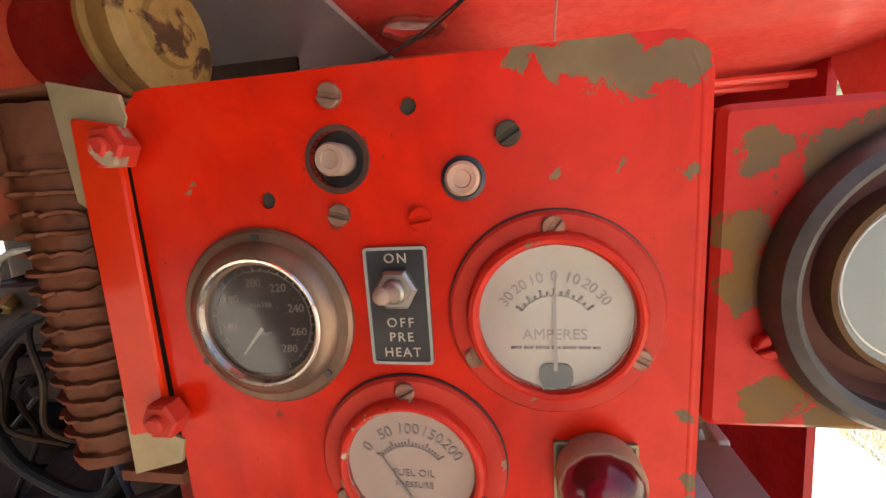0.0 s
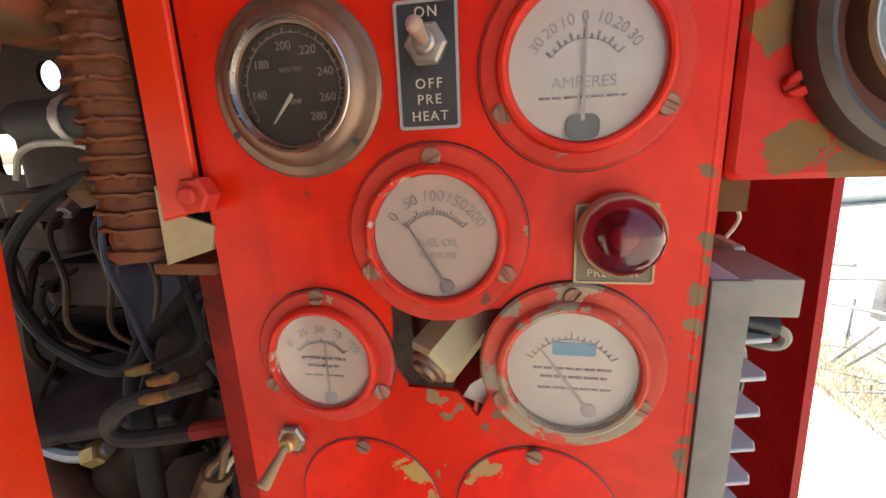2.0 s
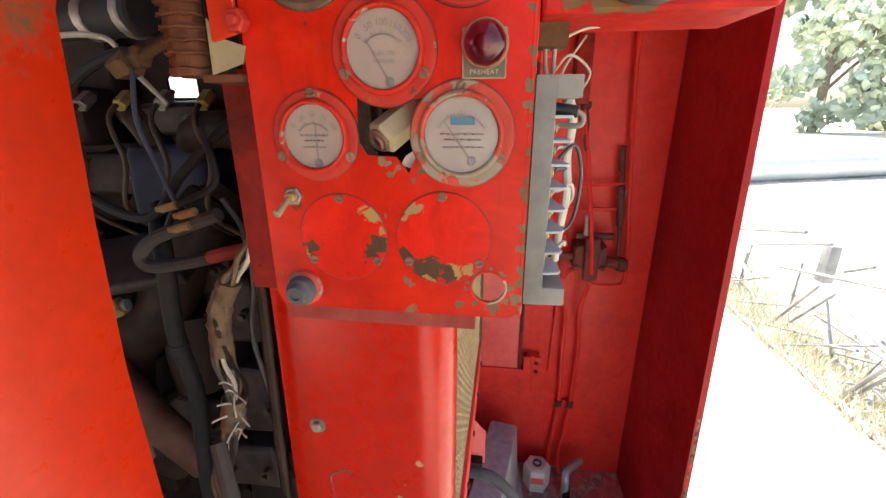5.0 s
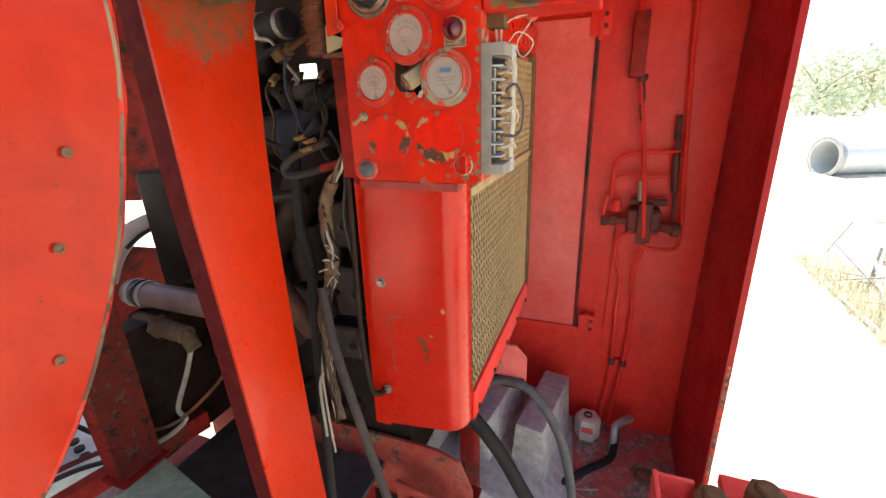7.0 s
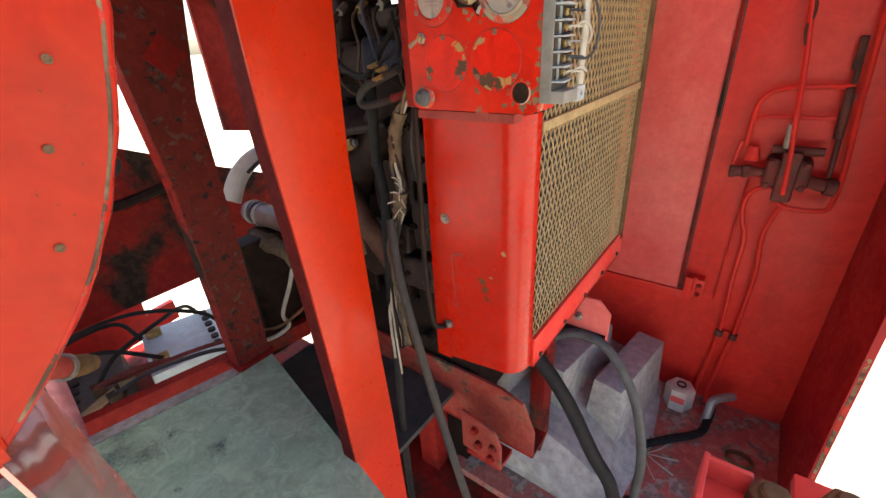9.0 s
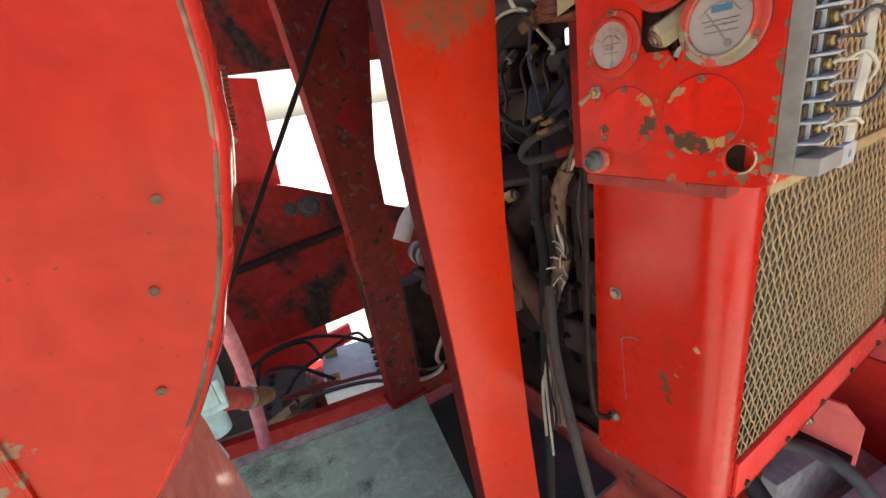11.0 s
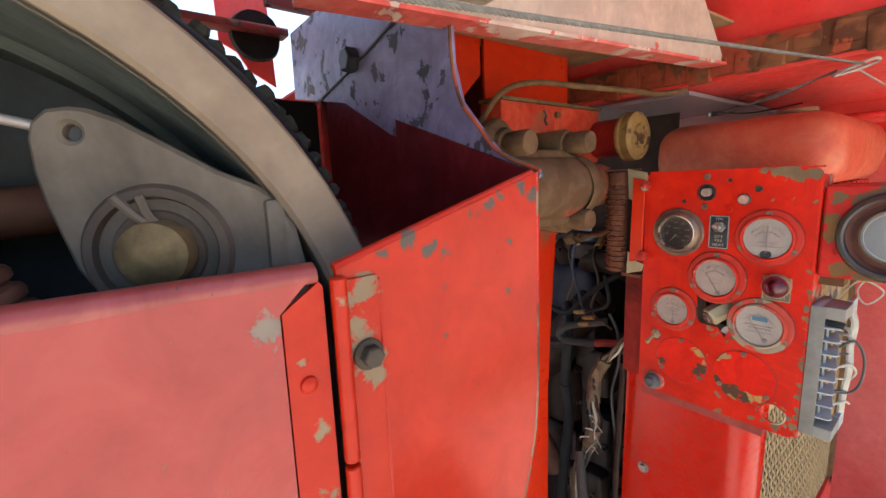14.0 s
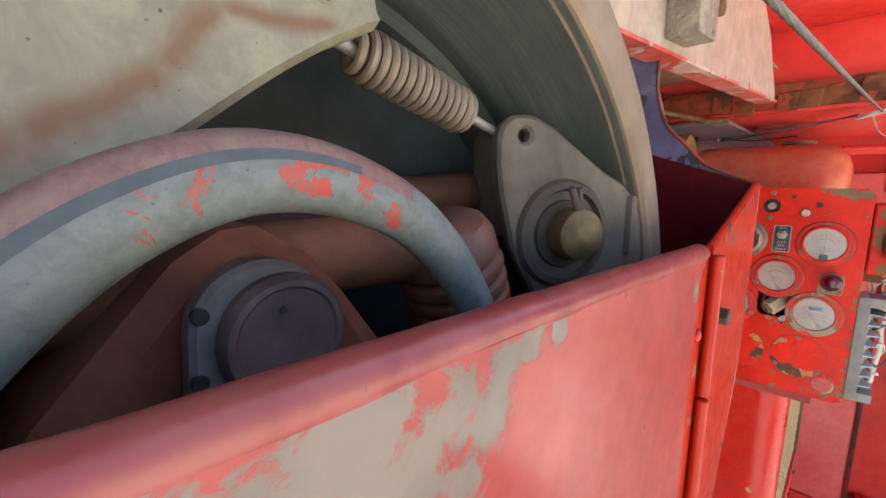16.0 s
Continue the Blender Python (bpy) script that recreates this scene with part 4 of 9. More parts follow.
    add("pivot", lathe([(0, 0.0050), (0.0026, 0.0050), (0.0034, 0.0046), (0.0034, 0.0040)], (-0.057, 0, 1.399), (-0.057, -1, 1.399), 18), M_INK, g)
    # vacuum gauge
    g = make_gauge(p, "pressure_gauge", 0.058, 1.421, 0.0397, 0.0278, M_GAUGE_WORN, "worn tan and red gauge with a pale dial")
    add("dial", lathe([(0, 0.0040), (0.0277, 0.0040), (0.0277, 0.0036)], (0.058, 0, 1.421), (0.058, -1, 1.421), 40), M_DIAL_W, g)
    add("badge", sheet(round_rect(0.050, 0.068, 1.4285, 1.4345, 0.001), "y", -0.0044, 0.0004), plain("faded_blue_print", (0.10, 0.22, 0.30), 0.5), g, "faded blue printed patch")
    add("lettering", merge(word_bars(0.042, 0.076, 1.4220, 0.0012, -0.0042, 4), word_bars(0.045, 0.073, 1.4180, 0.0012, -0.0042, 5), word_bars(0.044, 0.075, 1.4125, 0.001, -0.0042, 6)), M_INK, g, smooth=0)
    dial_ticks(g, 0.058, 1.417, 0.0190, 0.0220, 150, 30, 17, M_INK, 0.0003, 4)
    add("needle", needle_bm((0.066, 1.402), (0.0445, 1.432), 0.0009, 0.0003, -0.0054), M_INK, g)
    add("pivot", lathe([(0, 0.0050), (0.0026, 0.0050), (0.0034, 0.0046), (0.0034, 0.0040)], (0.066, 0, 1.402), (0.066, -1, 1.402), 18), M_INK, g)
    # water temperature gauge, chrome rimmed
    x, z = -0.0575, 1.5455
    g = add("temperature_gauge", lathe([(0, 0), (0.0380, 0), (0.0380, 0.002), (0.0365, 0.0035), (0.0330, 0.0040), (0.0318, 0.0066), (0.0290, 0.0084), (0.0270, 0.0088), (0.0264, 0.0076), (0.0238, 0.0066), (0.0236, 0.0035), (0, 0.0034)],
                                       (x, 0, z), (x, -1, z), 48), M_TARNISH, p, "brown tarnished water temperature gauge with a black dial")
    add("bright_ring", lathe([(0.0272, 0.0086), (0.0266, 0.0094), (0.0256, 0.0092), (0.0248, 0.0070)], (x, 0, z), (x, -1, z), 48), M_CHROME, g, "bright chrome inner ring")
    add("dial", lathe([(0, 0.0040), (0.0236, 0.0040), (0.0236, 0.0036)], (x, 0, z), (x, -1, z), 40), M_DIAL_B, g)
    bms = [flat_text(w, 0.0048, x + 0.0160 * math.cos(radians(a)), -0.0044, z + 0.0160 * math.sin(radians(a))) for w, a in (("140", 190), ("180", 145), ("200", 98), ("220", 58), ("240", 18), ("260", -18), ("280", -50))]
    add("numerals", merge(*bms, flat_text("WATER", 0.0030, x, -0.0044, z + 0.0065), flat_text("TEMP", 0.0030, x, -0.0044, z - 0.006)), M_FAINT, g, smooth=0)
    dial_ticks(g, x, z, 0.0210, 0.0228, 215, -65, 29, M_FAINT, 0.0003, 4)
    add("needle", needle_bm((x, z - 0.003), (x - 0.010, z - 0.0145), 0.0008, 0.0003, -0.0056), M_PALE_INK, g)
    add("glass", lathe([(0, 0.0062), (0.0240, 0.0060), (0.0240, 0.0066), (0.012, 0.0072), (0, 0.0074)], (x, 0, z), (x, -1, z), 32), M_GLASS, g).visible_shadow = False
    for a in (88, 212, 318):
        add("screw", rod((x + 0.0345 * math.cos(radians(a)), -0.0036, z + 0.0345 * math.sin(radians(a))), (x + 0.0345 * math.cos(radians(a)), -0.0048, z + 0.0345 * math.sin(radians(a))), 0.0016, seg=10), M_BLACK, g)
    # toggle switch on its lettered plate
    s = add("switch_plate", merge(sheet(round_rect(-0.0128, 0.0125, 1.5258, 1.5738, 0.0015), "y", -0.0016, 0.0016)), M_BLACK, p, "black switch plate lettered ON, OFF, PRE HEAT")
    add("border", sheet(round_rect(-0.0128, 0.0125, 1.5258, 1.5738, 0.0015), "y", -0.0021, 0.0005, holes=[round_rect(-0.0116, 0.0113, 1.527, 1.5726, 0.001)]), M_GREYALU, s)
    add("lettering", merge(flat_text("ON", 0.0054, 0, -0.0019, 1.5692, spread=1.25), flat_text("OFF", 0.0054, 0, -0.0019, 1.5432, spread=1.3), flat_text("PRE", 0.0054, 0, -0.0019, 1.5372, spread=1.25), flat_text("HEAT", 0.0054, 0, -0.0019, 1.5308, spread=1.2)), M_PALE_INK, s, smooth=0)
    add("nut", hexnut((0, -0.0016, 1.5575), (0, -0.0062, 1.5575), 0.0085, 0.0052), M_STEEL, s)
    add("bush", rod((0, -0.004, 1.5575), (0, -0.010, 1.5575), 0.0050, 0.0045, bev=0.001), M_STEEL, s)
    add("lever", merge(rod((0, -0.008, 1.5575), (0, -0.021, 1.5600), 0.0022, 0.0032, seg=14), lathe([(0.0032, 0), (0.003, 0.0014), (0.0016, 0.0026), (0, 0.003)], (0, -0.021, 1.5600), (0, -0.034, 1.5625), 14)), M_BUTTON, s, "ivory switch lever")
    # lower left toggle
    s = add("toggle_switch", hexnut((-0.084, -0.0, 1.3705), (-0.084, -0.004, 1.3705), 0.0082, 0.005), M_STEEL, p)
    add("bush", rod((-0.084, -0.003, 1.3705), (-0.084, -0.009, 1.3705), 0.0048, 0.0042, bev=0.001), M_BRASS, s)
    add("lever", rod((-0.084, -0.008, 1.3705), (-0.0875, -0.026, 1.360), 0.0020, 0.0034, seg=14, bev=0.0015), M_TAN, s)
    # push buttons
    M_WELL = plain("dark_brown_bush", (0.055, 0.025, 0.02), 0.45, 0, 0.4, 60, 0.5, (0.16, 0.09, 0.06))
    b = add("push_button", lathe([(0.0108, -0.006), (0.0108, 0.0006), (0.0128, 0.0008), (0.0132, -0.0002)], (-0.020, 0, 1.608), (-0.020, -1, 1.608), 28), M_WELL, p)
    add("well", lathe([(0, -0.006), (0.0108, -0.006)], (-0.020, 0, 1.608), (-0.020, -1, 1.608), 24), M_BLACK, b)
    add("cap", lathe([(0.0062, -0.005), (0.0062, 0.006), (0.0054, 0.0072), (0.0036, 0.0072), (0.0032, 0.0064), (0, 0.0062)], (-0.020, 0, 1.608), (-0.020, -1, 1.608), 24), M_BUTTON, b, "dirty white button")
    b = add("push_button", lathe([(0.0082, -0.001), (0.0082, 0.0012), (0.0068, 0.0016), (0.0066, 0.0002)], (0.028, 0, 1.598), (0.028, -1, 1.598), 28), M_BLACK, p)
    add("cap", lathe([(0.0064, 0.0), (0.0062, 0.0058), (0.0052, 0.0066), (0.0034, 0.0062), (0.003, 0.0056), (0, 0.0054)], (0.028, 0, 1.598), (0.028, -1, 1.598), 24), plain("pinkish_button", (0.40, 0.24, 0.18), 0.45, 0.2, 0.25, 60, 0.4), b, "pinkish white button")
    for x, z, m, r in ((-0.020, 1.631, M_SCREW, 0.0047), (-0.021, 1.587, M_SCREW, 0.0044), (0.011, 1.584, M_PANEL, 0.0046), (0.0445, 1.6125, M_DULLBOLT, 0.0046)):
        add("screw", screw_bm(x, 0, z, r, 700 * x, 0.0032), m, p)
    # warning lamp
    s = add("lamp_plate", sheet(round_rect(0.0580, 0.0895, 1.4605, 1.494, 0.001), "y", -0.0014, 0.0014), M_LAMPPLATE, p, "dull lamp plate lettered PREHEAT")
    add("border", sheet(round_rect(0.0580, 0.0895, 1.4605, 1.494, 0.001), "y", -0.0019, 0.0005, holes=[round_rect(0.0590, 0.0885, 1.4615, 1.4930, 0.001)]), M_TAN, s)
    add("lettering", flat_text("PREHEAT", 0.0046, 0.0738, -0.0017, 1.4650, spread=1.15), M_PALE_INK, s, smooth=0)
    lx, lz = 0.0745, 1.4825
    add("collar", lathe([(0.0158, 0.001), (0.0162, 0.004), (0.0163, 0.0105), (0.0156, 0.0125), (0.0140, 0.0125)], (lx, 0, lz), (lx, -1, lz), 28), M_DUSTLENS, s, "dusty pale lens rim")
    bm = bmesh.new()
    rows = []
    for k, (r, h) in enumerate(((0.0146, 0.006), (0.0150, 0.0125), (0.0140, 0.0172), (0.0112, 0.0212), (0.0066, 0.0238))):
        rows.append([bm.verts.new((lx + r * math.cos(math.pi * (2 * i + k % 2) / 11), -h, lz + r * math.sin(math.pi * (2 * i + k % 2) / 11))) for i in range(11)])
    for k, (a, b) in enumerate(zip(rows, rows[1:])):
        for i in range(11):
            u, v = (i, (i + 1) % 11)
            if k % 2 == 0:
                bm.faces.new((a[u], a[v], b[u])), bm.faces.new((b[u], b[v], a[v]))
            else:
                bm.faces.new((a[u], b[v], b[u])), bm.faces.new((a[u], a[v], b[v]))
    bm.faces.new(rows[-1])
    add("lens", bm, M_LENS, s, "faceted dark amethyst red lamp lens", smooth=0)
    add("bulb_seat", lathe([(0, 0.003), (0.0138, 0.003), (0.0138, 0.006), (0.006, 0.007), (0.004, 0.012), (0, 0.013)], (lx, 0, lz), (lx, -1, lz), 20), M_DUSTLENS, s)
    # blank covers
    for x, z, r in ((-0.043, 1.335, 0.0385), (0.0435, 1.3375, 0.0395)):
        c = add("blank_cover", lathe([(0, 0.0012), (r - 0.0006, 0.0012), (r, 0.0006), (r, 0)], (x, 0, z), (x, -1, z), 48), M_BLANK, p, "red cover disc with flaked paint")
        # same drawn dark outline round the cover disc
        add("rim_outline", lathe([(0, 0.0002), (r + 0.0007, 0.0002), (r + 0.0005, 0.0005), (r - 0.002, 0.0005)], (x, 0, z), (x, -1, z), 48), M_BLACK, c)
        for a in (91, 215, 327):
            add("screw", screw_bm(x + r * 0.9 * math.cos(radians(a)), -0.0012, z + r * 0.9 * math.sin(radians(a)), 0.0040, a * 1.7, 0.0018), M_SCREW, c)
    # pull knob and hole
    k = add("knob_seat", lathe([(0.0165, 0), (0.016, 0.003), (0.0125, 0.006), (0.0125, 0.007)], (-0.083, 0, 1.287), (-0.083, -1, 1.287), 28), M_GAUGE_WORN, p)
    add("knob", lathe([(0.0130, 0.002), (0.0134, 0.009), (0.0122, 0.0135), (0.0096, 0.0155), (0.0088, 0.0190), (0.0078, 0.0208), (0.0045, 0.0210), (0.004, 0.0190), (0, 0.0190)], (-0.083, 0, 1.287), (-0.083, -1, 1.287), 24), M_BAKELITE, k, "grey plastic knob")
    add("hole_rim", lathe([(0.0138, -0.003), (0.0138, 0.0008), (0.0152, 0.0010), (0.0158, -0.0002)], (0.082, 0, 1.296), (0.082, -1, 1.296), 28), M_PANEL_EDGE, p)
    # pipe elbow behind the opening
    e = add("pipe_elbow", hexnut((0.020, 0.034, 1.442), (-0.0065, 0.0005, 1.4172), 0.0142), M_TAN, p, "cream coloured hexagonal pipe fitting")
    add("spigot", lathe([(0.0098, 0), (0.0098, 0.0022), (0.0086, 0.0030), (0.0068, 0.0030), (0.0066, 0.0052), (0.0050, 0.0052), (0.0046, 0.001), (0, 0.001)], (-0.0065, 0.0005, 1.4172), (-0.0155, -0.0108, 1.4088), 22), M_TARNISH, e)
    add("nut", merge(hexnut((0.030, 0.040, 1.452), (0.020, 0.030, 1.4425), 0.0125), rod((0.03, 0.045, 1.455), (0.055, 0.08, 1.48), 0.008)), M_STEEL, e)
    add("tail", sheet([(0.008, 1.397), (0.020, 1.393), (0.034, 1.402), (0.030, 1.416), (0.012, 1.404)], "y", 0.007, 0.001), M_WHITE, e, "pale torn paper tag")
    # black plug stands in for the shade in the bore
    add("bore_shade", rod((-0.0070, -0.0001, 1.4167), (-0.0081, -0.0015, 1.4157), 0.0046), M_BLACK, e)
    add("stub", merge(rod((-0.018, 0.030, 1.450), (-0.026, 0.06, 1.405), 0.005), rod((-0.02, 0.06, 1.45), (0.03, 0.06, 1.45), 0.010), tube([(0.036, 0.02, 1.455), (0.030, 0.03, 1.425), (0.012, 0.05, 1.40), (-0.02, 0.06, 1.395)], 0.004, 8)), M_ENGINE2, e)
    # added dark sheet that makes the panel opening look deep in shade
    add("backing", box(-0.035, 0.045, 0.085, 0.088, 1.385, 1.46), M_ENGINE, e)


make_panel()


def make_meter_box():
    p = thing("meter_housing", (0.18, 0.05, 1.50), "chipped red box holding a large black ringed meter beside the panel", "meter")
    x, z = 0.1795, 1.5565
    add("box", sheet(round_rect(0.1125, 0.262, 1.5015, 1.6165, 0.004), "y", 0.0, 0.085, holes=[ring_pts(x, z, 0.047, 36)], bevel=0.0025), M_BOX, p)
    add("ring", lathe([(0.0525, 0), (0.0530, 0.004), (0.0505, 0.0095), (0.0470, 0.0110), (0.0445, 0.0090), (0.0440, 0.002), (0.0440, -0.01)], (x, 0, z), (x, -1, z), 64), M_METERRING, p, "scuffed black rubber ring")
    add("well", lathe([(0.0440, 0.001), (0.0400, -0.006), (0.0345, -0.004), (0.0335, 0.002), (0.0318, 0.003), (0.0310, 0.0)], (x, 0, z), (x, -1, z), 56), plain("brown_meter_well", (0.13, 0.055, 0.045), 0.5), p)
    add("rim", lathe([(0.0338, 0.0), (0.0332, 0.0042), (0.0316, 0.0046), (0.0312, 0.0)], (x, 0, z), (x, -1, z), 56), M_MUD, p)
    add("dial", lathe([(0, 0.0006), (0.0314, 0.0006), (0.0314, -0.002)], (x, 0, z), (x, -1, z), 40), plain("grey_hazed_dial", (0.16, 0.18, 0.18), 0.4, 0, 0.1, 60, 0.3, (0.27, 0.25, 0.22)), p)
    add("glass", lathe([(0, 0.0022), (0.0318, 0.0020), (0.0318, 0.0028), (0, 0.0034)], (x, 0, z), (x, -1, z), 40), M_GLASS, p).visible_shadow = False
    add("bright_line", lathe([(0.0288, 0.0006), (0.0288, 0.0011), (0.0282, 0.0011), (0.0282, 0.0006)], (x, 0, z), (x, -1, z), 48), M_WHITE, p)
    add("screw", screw_bm(0.1305, 0, 1.5345, 0.0044, 20, 0.004), M_BOX, p)
    add("bracket", box(0.111, 0.135, 0.03, 0.060, 1.485, 1.5015), M_MUD, p)


make_meter_box()


def make_terminal_block():
    p = thing("terminal_block", (0.12, 0.04, 1.283), "grey terminal block with brass screws and pale taped wires", "terminal block")
    M_TBDARK = plain("brown_grey_moulding", (0.075, 0.070, 0.066), 0.5, 0, 0.2, 40, 0.4, (0.14, 0.12, 0.09))
    M_TBPALE = plain("pale_grey_moulding", (0.36, 0.38, 0.385), 0.42, 0, 0.12, 40, 0.35, (0.25, 0.22, 0.17))
    add("base", box(0.1115, 0.1225, 0.001, 0.064, 1.283, 1.463, 0.001), M_TBPALE, p)
    add("front_strip", box(0.1112, 0.1262, -0.0015, 0.0015, 1.2835, 1.4625, 0.0006), plain("warm_grey_moulding", (0.20, 0.19, 0.165), 0.5, 0, 0.2, 40, 0.45, (0.10, 0.085, 0.065)), p)
    add("bed", box(0.1224, 0.1245, 0.004, 0.060, 1.298, 1.447, 0.0004), M_TBDARK, p, "dark recessed terminal bed")
    for z0, z1 in ((1.447, 1.463), (1.283, 1.2985)):
        e = add("end_block", box(0.1225, 0.1445, 0.0, 0.050, z0, z1, 0.001), M_BLOCK, p)
        add("end_tab", sheet(round_rect(0.046, 0.076, z0 - 0.003, z1 + 0.002, 0.002), "x", 0.139, 0.0055, holes=[ring_pts(0.064, (z0 + z1) / 2, 0.0042, 14)], bevel=0.0006), M_TBPALE, e, "pale end tab with a screw hole")
    for k in range(8):
        z = 1.3085 + k * 0.0178
        bm = sheet([(0.122, 0.002), (0.1395, 0.006), (0.1415, 0.011), (0.1400, 0.018), (0.1340, 0.050), (0.122, 0.062)], "z", z, 0.0022, bevel=0.0005)
        add("partition", bm, M_TBPALE, p)
        if k < 7:
            zc = z + 0.010
            add("rib", box(0.1240, 0.1285, 0.0155, 0.0172, zc - 0.0070, zc + 0.0066, 0.0003), M_TBPALE, p)
            add("terminal", merge(box(0.1240, 0.1262, 0.006, 0.0145, zc - 0.0055, zc + 0.0055, 0.0005), box(0.1240, 0.1275, 0.020, 0.054, zc - 0.0058, zc + 0.0058, 0.0006)), M_DULLBOLT, p)
            add("screw", merge(rod((0.1270, 0.030, zc), (0.1315, 0.030, zc), 0.0044, bev=0.0008), box(0.1312, 0.1320, 0.0268, 0.0332, zc - 0.0005, zc + 0.0005)), M_BRASS, p)
            add("screw", merge(rod((0.1270, 0.045, zc), (0.1312, 0.045, zc), 0.0040, bev=0.0008), box(0.1309, 0.1317, 0.0420, 0.0480, zc - 0.0005, zc + 0.0005)), M_STEEL, p)
            add("lug", tube([(0.1318, 0.030, zc), (0.1345, 0.037, zc + 0.002), (0.1410, 0.047, zc + 0.001), (0.1460, 0.055, zc)], 0.0016, 6, 4), (M_WIRE_W, M_BLACK, M_STEEL)[k % 3], p)
    add("sleeve", lathe([(0, 0), (0.0046, 0), (0.0046, 0.021), (0.0034, 0.021), (0.0032, 0.012), (0, 0.012)], (0.1235, 0.016, 1.4405), (0.1440, 0.012, 1.4375), 16), M_BLACK, p, "black cable sleeve")
    add("taped_wire", tube([(0.1425, 0.056, 1.450), (0.147, 0.054, 1.43), (0.145, 0.056, 1.40), (0.147, 0.052, 1.37), (0.144, 0.056, 1.335), (0.1425, 0.060, 1.302)], 0.0046, 8, 6, 0.6), M_WIRE_W, p, "wires bundled in pale tape")
    add("wire", tube([(0.136, 0.0130, 1.4388), (0.1435, 0.0118, 1.4375), (0.1480, 0.0120, 1.4340), (0.1475, 0.0140, 1.4285), (0.1420, 0.0160, 1.4272), (0.1330, 0.022, 1.4282)], 0.0021, 8), M_BLOCK, p)
    add("wire", tube([(0.136, 0.042, 1.40), (0.150, 0.050, 1.41), (0.159, 0.062, 1.385), (0.158, 0.066, 1.35), (0.150, 0.058, 1.335), (0.136, 0.042, 1.336)], 0.0017, 7), M_BLACK, p)
    add("wire", tube([(0.136, 0.040, 1.372), (0.148, 0.046, 1.378), (0.153, 0.058, 1.365), (0.148, 0.062, 1.352)], 0.0016, 7), M_WIRE_W, p)
    add("wire", tube([(0.136, 0.040, 1.318), (0.147, 0.046, 1.325), (0.150, 0.060, 1.318)], 0.0016, 7), M_WIRE_W, p)


make_terminal_block()


def make_loose_wires():
    w = thing("wire_loom", (0.13, 0.05, 1.44), "thin pale wires hanging behind the terminal block", "wires")
    add("wire", tube([(0.118, 0.045, 1.52), (0.121, 0.05, 1.470), (0.1265, 0.05, 1.4665), (0.127, 0.05, 1.48), (0.128, 0.05, 1.503)], 0.0018, 7), M_WIRE_W, w)
    add("wire", tube([(0.122, 0.05, 1.485), (0.150, 0.055, 1.500), (0.19, 0.08, 1.505)], 0.0012, 6), M_WIRE_W, w)
    add("wire", tube([(0.13, 0.08, 1.47), (0.145, 0.09, 1.485), (0.165, 0.10, 1.47), (0.15, 0.10, 1.45), (0.14, 0.10, 1.47), (0.16, 0.11, 1.503)], 0.0012, 6), M_WIRE_W, w)


make_loose_wires()


